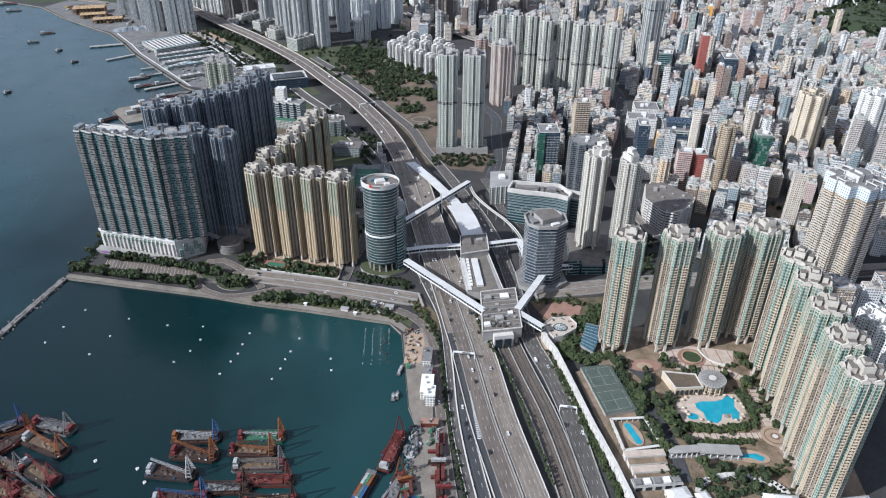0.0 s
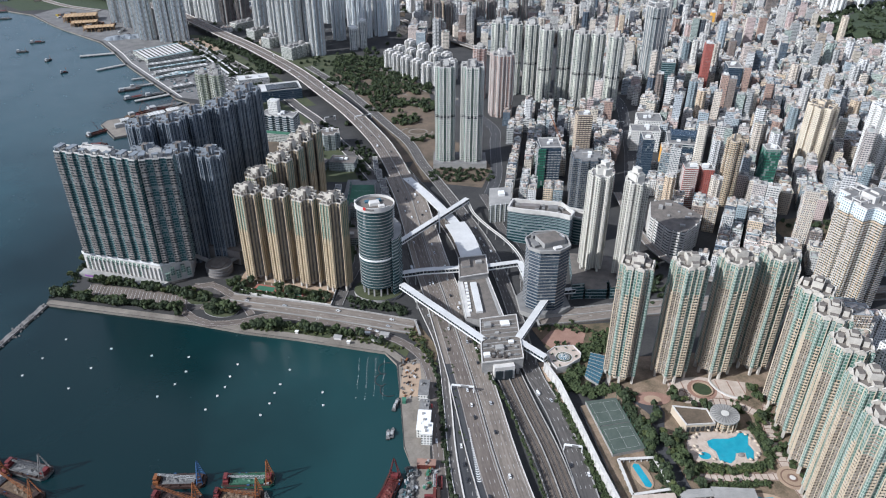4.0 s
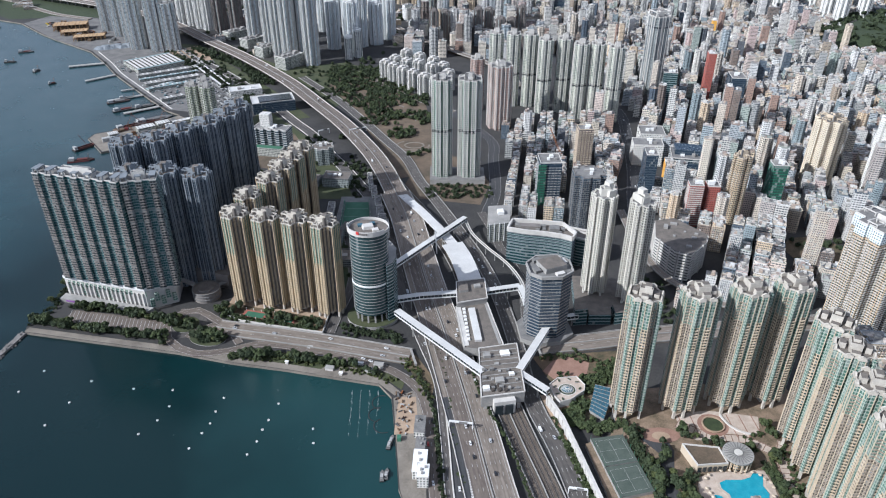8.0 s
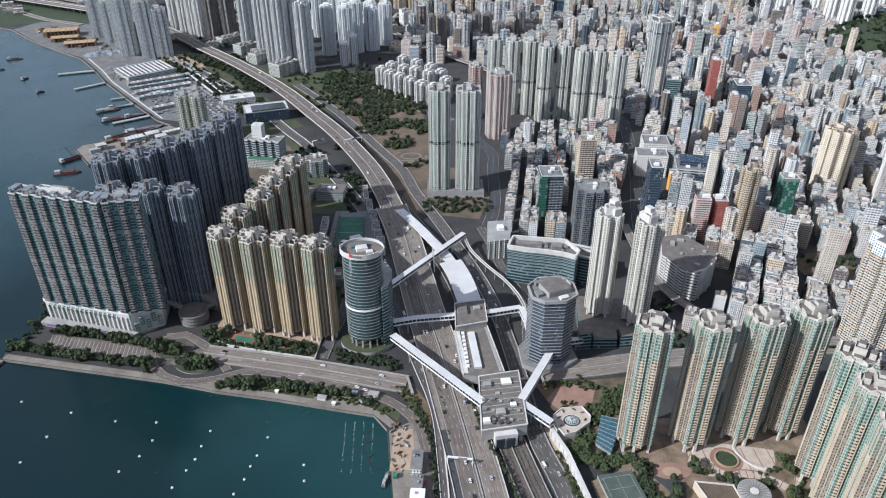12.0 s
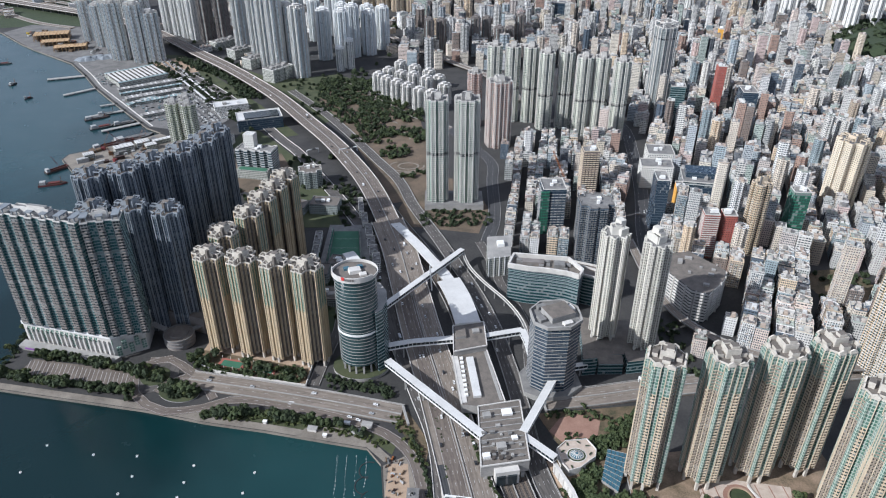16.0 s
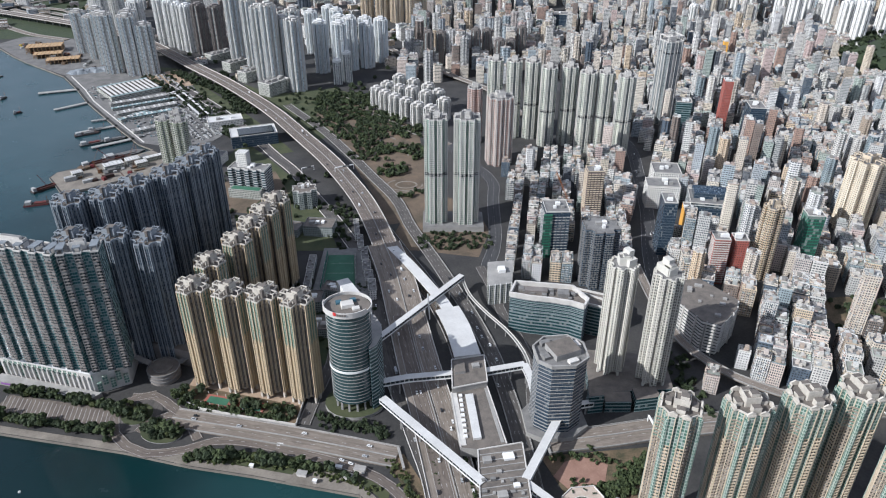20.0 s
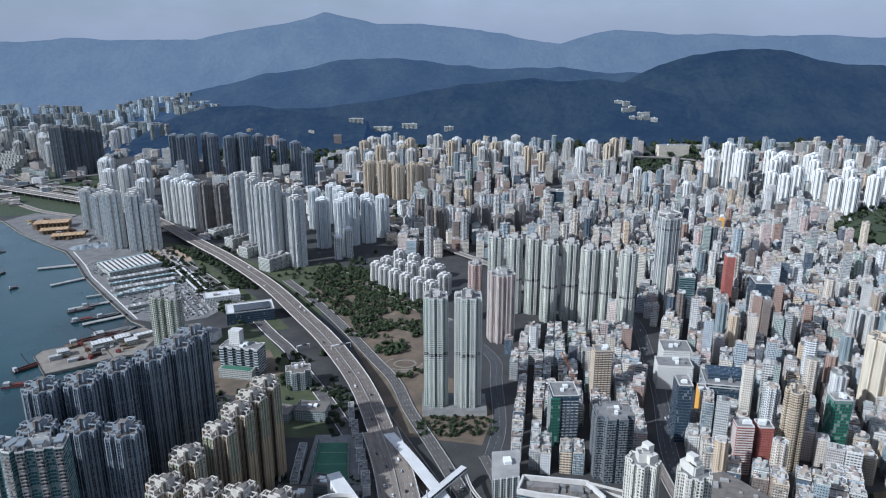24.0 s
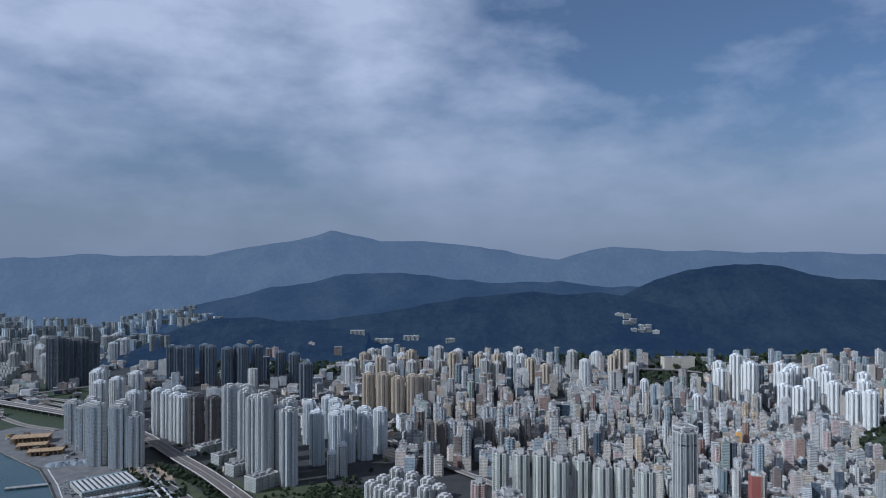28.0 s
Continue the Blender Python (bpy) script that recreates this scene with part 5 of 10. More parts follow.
# blocks with a green sports pitch behind
g = Geo()
g.prism([(-138, 360), (-66, 360), (-84, 470), (-138, 470)], 3, 7, 0, 1)
pt = thing("podium", g, [M["concrete"], M["grey_deck"]], "low grey podium with a green pitch", "podium")
g = Geo()
g.prism([(-127, 366), (-88, 366), (-98, 452), (-130, 452)], 7, 7.3, 0)
part("pitch", g, [M["pitch"]], pt, "green netted sports pitch")
M["pitch_net"] = plain("green_fence_net", (0.012, 0.10, 0.075), (0.03, 0.17, 0.125), 0.6, 0.8, 2.5, 0.1)
for a, b in (((-128.5, 366), (-131, 453)), ((-86.5, 366), (-96.5, 453))):
    for k in range(8):
        p, q = Vector(a).lerp(Vector(b), (k + 0.06) / 8), Vector(a).lerp(Vector(b), (k + 0.94) / 8)
        g = Geo()
        g.beam((*p, 14.6 - k % 2 * 0.5), (*q, 14.6 - k % 2 * 0.5), 0.12, 7.4)
        part("net_panel", g, [M["pitch_net"]], pt)
        g = Geo()
        p = Vector(a).lerp(Vector(b), k / 8)
        g.box(*p, 7, 0.5, 0.5, 8.6)
        part("net_post", g, [M["pale_stone"]], pt)
g = Geo()
for k in range(3):
    g.beam((-128 + k * 0.8, 386 + k * 23, 7.34), (-92 - k * 2.4, 386 + k * 23, 7.34), 0.35, 0.03)
part("pitch_line", g, [M["line"]], pt)
# stepped pale terraces beside the pitch
for k, (x, y, w, d, h) in enumerate(((-100, 512, 7, 40, 13), (-92, 478, 8, 30, 10), (-84, 448, 9, 30, 9), (-79, 420, 10, 26, 8), (-74, 394, 10, 24, 10), (-68, 368, 9, 26, 14), (-148, 430, 9, 34, 7), (-146, 390, 8, 36, 9))):
    ob = group_thing("terrace_block", "pale low terrace block with a railed flat roof", "building", (x, y, 3), 0.13 if k < 6 else 0.03, "pale terraces")
    g = Geo()
    g.box(0, 0, 0, w, d, h, 0, 0, 1)
    part("wall", g, [M["f_white"], M["grey_deck"]], ob)
    g = Geo()
    g.ring([(-w / 2, -d / 2), (w / 2, -d / 2), (w / 2, d / 2), (-w / 2, d / 2)], h, h + 1.1, 0.5)
    part("parapet", g, [M["pale_stone"]], ob)
    for q in range(4):
        g = Geo()
        g.box((q % 2 - 0.5) * w * 0.4, -d * 0.34 + q * d * 0.22, h, 2.4, 2.6, 1.2 + q % 3 * 0.7)
        part("roof_unit", g, [M["concrete"]], ob)

# the octagonal office tower
ot = group_thing("octagonal_office_tower", "octagonal banded glass office tower with a roof well", "office tower", (113, 161, 3), 0.2)
oc = [(-23, -9), (-14, -19), (6, -22), (20, -14), (23, 6), (13, 19), (-8, 21), (-21, 11)]
g = Geo()
g.prism([(x * 0.96, y * 0.96) for x, y in oc], 0, 80, 0, 1)
part("wall", g, [M["f_dark_office"], M["grey_deck"]], ot)
for k in range(19):
    g = Geo()
    g.prism([(x * 0.975, y * 0.975) for x, y in oc], 8 + k * 3.9, 8 + k * 3.9 + 0.7, 0, bottom=True)
    part("floor_band", g, [M["concrete"]], ot)
g = Geo()
for k in range(8):
    g.beam((*oc[k], 82.5), (*oc[(k + 1) % 8], 82.5), 1.4, 3.4)
part("rim", g, [M["concrete"]], ot)
g = Geo()
g.box(2, 0, 80, 24, 20, 6, 0.2, 0, 1)
part("plant_house", g, [M["concrete"], M["brown_roof"]], ot)
for x, y, w, d, z in ((-15, -4, 6, 9, 3), (-10, 13, 8, 5, 3.5), (6, -15, 9, 5, 2.5), (17, 6, 4, 8, 3)):
    g = Geo()
    g.box(x, y, 80, w, d, z, 0.2)
    part("roof_plant", g, [M["pale_stone"] if x > 0 else M["grey_deck"]], ot)
g = Geo()
g.prism([(-30, -14), (-16, -26), (8, -28), (26, -18), (28, 8), (16, 24), (-10, 26), (-26, 14)], 0, 6, 0, 1)
part("base", g, [M["concrete"], M["grey_deck"]], ot)

# glass-fronted block and its neighbours
gb = group_thing("glass_office_block", "low curved green-glass office block with a stone rim", "office block", (0, 0, 3))
gp = [(84, 300), (105, 293), (126, 289), (146, 283), (158, 276), (164, 288), (152, 312), (92, 322)]
g = Geo()
g.prism(gp, 0, 44, 0, 1)
part("wall", g, [M["f_green_glass"], M["brown_roof"]], gb)
for k in range(10):
    g = Geo()
    g.prism([(126 + (x - 126) * 1.01, 304 + (y - 304) * 1.02) for x, y in gp], 4 + k * 4.2, 4.7 + k * 4.2, 0, bottom=True)
    part("floor_band", g, [M["blue_band"]], gb)
g = Geo()
for k in range(8):
    g.beam((*gp[k], 49), (*gp[(k + 1) % 8], 49), 2.2, 5.5)
part("rim", g, [M["pale_stone"]], gb)
for k, (x, y, w, d, h) in enumerate(((112, 307, 24, 8, 4), (140, 300, 12, 10, 5), (97, 312, 6, 6, 3), (120, 300, 5, 4, 2.4), (128, 302, 4, 5, 2), (137, 297, 6, 4, 2.6), (146, 293, 4, 4, 2), (108, 304, 6, 3, 1.8), (128, 308, 6, 4, 3), (150, 300, 5, 5, 3.4), (100, 308, 4, 4, 2))):
    g = Geo()
    g.box(x, y, 44, w, d, h, -0.1)
    part("roof_plant", g, [M["grey_deck"] if k else M["brown_tile"]], gb)
for k, (pts, z) in enumerate((([(166, 292), (180, 286), (186, 300), (160, 316)], 37), ([(154, 316), (188, 302), (192, 320), (160, 334)], 30))):
    g = Geo()
    g.prism(pts, 0, z, 0, 1)
    wg = part("stepped_wing", g, [M["f_green_glass"], M["brown_roof"]], gb)
    g = Geo()
    g.ring(pts, z, z + 2.2, 1.4)
    part("wing_rim", g, [M["pale_stone"]], wg)
cp = group_thing("parking_block", "pale grey windowless parking block with ribs", "parking block", (0, 0, 3))
g = Geo()
g.prism([(64, 346), (92, 352), (98, 402), (67, 398)], 0, 26, 0, 1)
part("wall", g, [M["f_grey"], M["concrete"]], cp)
for k in range(5):
    g = Geo()
    g.box(66 + k * 6.4, 346.6 + k * 1.3, 0, 1.0, 1.2, 26.4, 0.2)
    part("rib", g, [M["white"]], cp)
g = Geo()
g.box(82, 378, 26, 8, 10, 4, 0.1)
part("roof_plant", g, [M["white"]], cp)
# white twin towers on a glass podium
wt_plan = cross_plan(26, 12, 2.0, 4.0)
wt = tower("apartment_tower", "slender ivory apartment tower with stepped top", turned(wt_plan, 0.9), 122, [M["f_ivory"], M["ivory"], M["f_ivory"], M["grey_deck"], M["ivory"]], (175, 222, 12), 0.0, ledge=(3.6, 1.4, 0.6, 0.5, 1), rib=(0.6, 0.5), group="white twin towers", crown="plain", legs=6, seed=21)
copy_thing(wt, pose(211, 205, 12, 0, 0, 20))
for x, y in ((178, 224), (209, 208)):
    g = Geo()
    g.box(x, y, 134, 9, 16, 7, 0.5)
    g.box(x + 1, y + 2, 141, 6, 8, 6, 0.5)
    thing("roof_house", g, [M["ivory"]], "white stepped house on the roof", "roof house")
for pts, z in (([(146, 170), (160, 172), (160, 186), (147, 184)], 24), ([(162, 172), (186, 172), (188, 186), (162, 186)], 16), ([(190, 172), (214, 176), (212, 190), (190, 188)], 18), ([(150, 186), (230, 190), (234, 240), (156, 250)], 15)):
    g = Geo()
    g.prism(pts, 3, z, 0, 1)
    thing("podium", g, [M["f_green_glass"], M["brown_roof"]], "green glass podium block", "podium")
# grey parking building beside the flyover
pb = group_thing("parking_block", "broad grey parking building with banded fins", "parking block", (0, 0, 3))
g = Geo()
g.prism([(262, 296), (276, 262), (292, 254), (318, 282), (326, 300), (298, 342), (272, 336)], 0, 38, 0, 1)
part("wall", g, [M["glass_dark"], M["brown_roof"]], pb)
for k in range(10):
    g = Geo()
    g.prism([(293 + (x - 293) * 1.02, 298 + (y - 298) * 1.02) for x, y in [(262, 296), (276, 262), (292, 254), (318, 282), (326, 300), (298, 342), (272, 336)]], 2.0 + k * 3.7, 4.0 + k * 3.7, 0, bottom=True)
    part("deck_band", g, [M["pale_stone"]], pb)
g = Geo()
g.box(277, 266, 0, 14, 2.5, 34, -1.2)
part("blank_wall", g, [M["concrete"]], pb)
ring_pts = [(262, 296), (276, 262), (292, 254), (318, 282), (326, 300), (298, 342), (272, 336)]
for a, b in zip(ring_pts, ring_pts[1:] + ring_pts[:1]):
    for k in range(2):
        c = Vector(a).lerp(Vector(b), (k + 0.5) / 2)
        d = (Vector(b) - Vector(a)).normalized()
        g = Geo()
        g.box(293 + (c.x - 293) * 1.03, 298 + (c.y - 298) * 1.03, 0, 0.9, 1.6, 39, math.atan2(d.y, d.x))
        part("fin", g, [M["pale_stone"]], pb)
for x, y, w, d, h in ((280, 318, 5, 8, 3), (306, 290, 6, 4, 2.4), (292, 326, 8, 4, 2), (294, 270, 6, 4, 2.6), (284, 296, 3, 4, 1.6), (300, 306, 3, 3, 1.4), (312, 300, 4, 3, 2)):
    g = Geo()
    g.box(x, y, 38, w, d, h, -0.3)
    part("roof_plant", g, [M["concrete"]], pb)

# twin blocks by the tracks, the pink pair, the long row and the tall grey tower
tm = [M["f_mint"], M["pale_stone"], M["f_teal"], M["grey_deck"], M["pale_stone"]]
tower("apartment_tower", "grey-green paired apartment tower with dark refuge storey", cross_plan(29, 17, 2, 3), 152, tm, (6, 541, 5), 0.0, ledge=(3.2, 2.0, 0.8, 0.9, 2), rib=(0.8, 0.7), group="paired towers", band=0.5, legs=6, seed=31, bays=(0, 0, 2, 0, 0, 0, 2, 0))
tower("apartment_tower", "grey-green paired apartment tower with dark refuge storey", cross_plan(33, 18, 2, 3), 152, tm, (46, 541, 5), 0.0, ledge=(3.2, 2.0, 0.8, 0.9, 2), rib=(0.8, 0.7), group="paired towers", band=0.5, legs=6, seed=32, bays=(0, 0, 2, 0, 0, 0, 2, 0))
g = Geo()
g.prism([(-12, 518), (70, 518), (70, 562), (-12, 566)], 3, 11, 0, 1)
thing("podium", g, [M["concrete"], M["grey_deck"]], "grey podium with terraces", "podium")
pm = [M["f_pink"], M["pale_stone"], M["f_pink"], M["grey_deck"], M["pale_stone"]]
tower("apartment_tower", "pink stepped apartment tower", cross_plan(38, 22, 3, 5), 110, pm, (107, 756, 3), 0.2, ledge=(3.4, 1.8, 0.7, 0.8, 1), rib=(1.0, 0.8), group="pink towers", seed=33)
tower("apartment_tower", "pink stepped apartment tower", cross_plan(24, 14, 2, 4), 96, pm, (72, 846, 3), 0.1, ledge=(3.4, 1.8, 0.7, 0.8, 1), group="pink towers", seed=34)
row_plan = cross_plan(25, 14, 2.0, 3.6)
# f_shade puts the shade of the slots into their wall colour
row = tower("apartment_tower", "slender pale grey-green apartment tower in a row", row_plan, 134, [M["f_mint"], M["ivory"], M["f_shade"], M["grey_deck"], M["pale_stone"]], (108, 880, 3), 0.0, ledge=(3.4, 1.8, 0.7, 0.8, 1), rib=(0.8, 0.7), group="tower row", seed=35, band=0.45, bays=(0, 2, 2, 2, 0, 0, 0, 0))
for x, y in ((139, 872), (170, 868), (193, 832), (228, 838), (252, 804), (281, 803), (309, 782)):
    copy_thing(row, pose(x, y, 3, 0, 0, 0))
dk = tower("apartment_tower", "tall dark grey tower with an open crown", cross_plan(33, 24, 1.5, 4), 150, [M["f_shade"], M["blue_band"], M["f_shade"], M["grey_deck"], M["pale_stone"]], (423, 944, 3), 0.3, ledge=(3.0, 2.2, 0.7, 1.2, 1), rib=(1.2, 0.9), crown="plain", seed=36, band=0.86)
g = Geo()
for k in range(4):
    a, b = [(-15, -13), (15, -13), (15, 13), (-15, 13)][k], [(15, -13), (15, 13), (-15, 13), (-15, -13)][k]
    g.box(*a, 150, 2, 2, 10)
    g.beam((*a, 160), (*b, 160), 2, 1.6)
part("crown_frame", g, [M["pale_stone"]], dk)
# tall blocks on the east side
tower("apartment_tower", "broad beige apartment tower with a grid of windows", cross_plan(56, 30, 3, 6), 126, [M["f_cream"], M["pale_stone"], M["f_blue"], M["grey_deck"], M["pale_stone"]], (448, 172, 3), 0.4, top=0.1, ledge=(3.6, 2.4, 0.8, 1.0, 1), group="east towers", seed=41)
tower("apartment_tower", "white apartment tower with blue windows", cross_plan(34, 18, 3, 6), 98, [M["f_white"], M["white"], M["f_blue"], M["grey_deck"], M["white"]], (372, -40, 3), 0.4, ledge=(3.6, 2.0, 0.8, 1.0, 1), group="east towers", seed=42)
tower("apartment_tower", "tall white slab tower", cross_plan(40, 22, 3, 6), 112, [M["f_white"], M["white"], M["f_blue"], M["grey_deck"], M["white"]], (640, 490, 3), 0.2, ledge=(3.6, 2.0, 0.8, 1.0, 1), group="east towers", seed=43)
tower("apartment_tower", "tall beige slab tower", cross_plan(40, 20, 3, 6), 99, [M["f_yellow"], M["cream"], M["f_yellow"], M["grey_deck"], M["cream"]], (568, 528, 3), 0.5, ledge=(3.6, 2.0, 0.8, 1.0, 1), group="east towers", seed=44)
tower("apartment_tower", "narrow beige striped tower", cross_plan(20, 14, 2, 4), 95, [M["f_cream"], M["cream"], M["f_cream"], M["grey_deck"], M["cream"]], (395, 404, 3), 0.2, ledge=(3.0, 2.0, 0.8, 1.0, 1), group="east towers", seed=45)
# ---- the older city: mid-rise blocks on a street grid ----
PALETTE = [(0.70, 0.68, 0.64), (0.60, 0.58, 0.54), (0.64, 0.57, 0.46), (0.74, 0.73, 0.71), (0.45, 0.45, 0.43), (0.56, 0.50, 0.46), (0.66, 0.64, 0.60), (0.46, 0.38, 0.29), (0.47, 0.50, 0.52),
           (0.72, 0.70, 0.64), (0.24, 0.19, 0.16), (0.56, 0.55, 0.52), (0.44, 0.50, 0.44), (0.60, 0.47, 0.43), (0.68, 0.60, 0.50), (0.13, 0.14, 0.16), (0.42, 0.48, 0.51), (0.10, 0.13, 0.17), (0.76, 0.74, 0.70), (0.30, 0.36, 0.38), (0.68, 0.54, 0.38), (0.62, 0.61, 0.58), (0.40, 0.27, 0.21), (0.70, 0.69, 0.67), (0.70, 0.61, 0.48), (0.74, 0.67, 0.56), (0.68, 0.57, 0.50)]
ROOFS = [(0.34, 0.33, 0.31), (0.22, 0.21, 0.20), (0.46, 0.44, 0.41), (0.30, 0.24, 0.20), (0.26, 0.27, 0.27), (0.52, 0.50, 0.47), (0.28, 0.30, 0.26), (0.38, 0.36, 0.34)]
M["city_a"] = facade("old_tenement_wall", PALETTE[0], (0.05, 0.055, 0.06), 3.0, 2.4, 0.54, 0.46, PALETTE, stain=0.45)
M["city_b"] = facade("banded_block_wall", PALETTE[1], (0.045, 0.055, 0.06), 3.2, 3.4, 0.74, 0.5, PALETTE[3:] + PALETTE[:3], stain=0.35)
M["city_c"] = facade("new_block_wall", PALETTE[2], (0.05, 0.065, 0.075), 3.0, 1.9, 0.6, 0.62, PALETTE[8:] + PALETTE[:8], stain=0.3)


def roof_mat():
    t = NT("weathered_flat_roof", 0.9)
    oi, gi = t.node("ShaderNodeObjectInfo"), t.node("ShaderNodeNewGeometry")
    rnd = t.math("FRACT", t.math("ADD", t.math("MULTIPLY", oi.outputs["Random"], 5.17), t.math("MULTIPLY", gi.outputs["Random Per Island"], 3.0)))
    col = t.ramp(rnd, [(i / len(ROOFS), c) for i, c in enumerate(ROOFS)], const=True)
    t.color(t.mix(0.6, col, t.ramp(t.noise(0.25, 5, 0.7), [(0.35, 0.4), (0.65, 1.0)]), "MULTIPLY"))
    return t.m


M["city_roof"] = roof_mat()
HUTS = [(0.46, 0.44, 0.40), (0.58, 0.55, 0.50), (0.26, 0.25, 0.23), (0.44, 0.36, 0.29), (0.64, 0.63, 0.60), (0.36, 0.29, 0.25), (0.40, 0.42, 0.40), (0.54, 0.50, 0.44), (0.19, 0.185, 0.18), (0.58, 0.51, 0.45)]


def hut_mat():
    """Roof huts, tanks and stair heads, each in its own weathered colour."""
    t = NT("roof_hut_sheet", 0.8)
    oi, gi = t.node("ShaderNodeObjectInfo"), t.node("ShaderNodeNewGeometry")
    pick = t.math("FRACT", t.math("ADD", t.math("MULTIPLY", oi.outputs["Random"], 3.7), t.math("MULTIPLY", gi.outputs["Random Per Island"], 5.0)))
    col = t.ramp(pick, [(i / len(HUTS), c) for i, c in enumerate(HUTS)], const=True)
    t.color(t.mix(0.5, col, t.ramp(t.noise(0.6, 4, 0.7), [(0.35, 0.45), (0.65, 1.0)]), "MULTIPLY"))
    return t.m


M["roof_hut"] = hut_mat()
ROADS = [(HW, 30), (HWV, 24), (HWW, 16), (LIN, 16), (RAIL, 20), ([(262, 330), (277, 446), (306, 578), (327, 715), (338, 800), (333, 860), (300, 1000), (260, 1200)], 15), ([(70, 430), (84, 497), (89, 611), (92, 680), (60, 760), (0, 880)], 15),
         ([(104, 134), (206, 149), (420, 175), (700, 200)], 20), ([(-420, 1750), (-190, 1540), (-111, 1448), (-37, 1318), (40, 1215), (108, 1125), (165, 960)], 13), ([(250, 420), (252, 330), (262, 265), (308, 202), (420, 170), (600, 190)], 8)]
CLEAR = [(172, 40, 60), (219, 42, 40), (263, 48, 40), (303, 55, 34), (311, 3, 30), (308, -31, 30), (304, -69, 30), (299, -108, 30), (292, -146, 30), (240, -40, 80), (200, -120, 90), (113, 161, 50), (125, 312, 52), (82, 376, 34),
         (190, 215, 40), (293, 298, 50), (26, 541, 60), (107, 756, 34), (72, 846, 24), (423, 944, 30), (448, 172, 42), (372, -40, 30), (640, 490, 32), (568, 528, 32), (395, 404, 20), (210, 840, 0),
         (-750, 1350, 130), (-880, 1690, 120), (-640, 1500, 70), (-540, 1420, 50), (-430, 1330, 60), (-340, 1180, 70), (-290, 1160, 50), (-230, 1350, 120), (-190, 1200, 40), (-120, 1800, 110), (-50, 1010, 110), (1040, 1290, 110), (1120, 1380, 110), (1180, 1480, 110), (480, 320, 36), (378, 545, 36), (338, 512, 16), (330, 600, 28), (352, 660, 28), (156, 470, 24), (196, 396, 24), (219, 552, 14), (296, 470, 16), (362, 400, 12), (338, 398, 12), (455, 424, 12), (440, 880, 16), (520, 900, 12), (560, 860, 22), (760, 2250, 130), (890, 2370, 130), (690, 2120, 70), (820, 2110, 90), (930, 2480, 110)] + [(x, y, 24) for x, y in ((108, 880), (139, 872), (170, 868), (193, 832), (228, 838), (252, 804), (281, 803), (309, 782))]


def seg_dist(p, a, b):
    a, b, p = Vector(a[:2]), Vector(b[:2]), Vector(p)
    d = b - a
    t = max(0.0, min(1.0, (p - a).dot(d) / max(d.length_squared, 1e-6)))
    return (p - a - d * t).length


def is_free(x, y, extra=0.0):
    if any((x - cx) ** 2 + (y - cy) ** 2 < (r + extra) ** 2 for cx, cy, r in CLEAR):
        return False
    for line, w in ROADS:
        for a, b in zip(line, line[1:]):
            if min(a[1], b[1]) - 60 < y < max(a[1], b[1]) + 60 and seg_dist((x, y), a, b) < w + extra:
                return False
    return abs(x - 5) < 0.67 * (y + 520) + 80


def lot_plan(w, d, kind, rnd):
    if kind == 0:                                       # row with light wells in the long sides
        k = w * rnd.uniform(0.16, 0.24)
        q = d * rnd.uniform(0.16, 0.26)
        return [(-w / 2, -d / 2), (w / 2, -d / 2), (w / 2, -q / 2), (w / 2 - k, -q / 2), (w / 2 - k, q / 2), (w / 2, q / 2), (w / 2, d / 2), (-w / 2, d / 2), (-w / 2, q / 2), (-w / 2 + k, q / 2), (-w / 2 + k, -q / 2), (-w / 2, -q / 2)]
    if kind == 1:
        return [(-w / 2, -d / 2), (w / 2, -d / 2), (w / 2, d / 2), (-w / 2, d / 2)]
    if kind == 2:                                       # canted corners
        c = min(w, d) * 0.22
        return [(-w / 2 + c, -d / 2), (w / 2 - c, -d / 2), (w / 2, -d / 2 + c), (w / 2, d / 2 - c), (w / 2 - c, d / 2), (-w / 2 + c, d / 2), (-w / 2, d / 2 - c), (-w / 2, -d / 2 + c)]
    return [(x * w / 26, y * d / 26) for x, y in cross_plan(26, 13, 2, 3.4)]


def roof_works(g, pts, w, d, h, rnd, mi=0, tank=1, many=5):
    """Stair house, tanks and huts on a roof."""
    g.box(rnd.uniform(-w, w) * 0.18, rnd.uniform(-d, d) * 0.25, h, rnd.uniform(3, 5), rnd.uniform(3.5, 6), rnd.uniform(2.6, 4.5), 0, mi)
    for _ in range(many):
        s = rnd.uniform(1.2, 3.6)
        g.box(rnd.uniform(-0.4, 0.4) * (w - s), rnd.uniform(-0.4, 0.4) * (d - s), h, s, s * rnd.uniform(0.6, 1.6), rnd.uniform(0.8, 2.6), 0, mi if rnd.random() < 0.6 else tank)


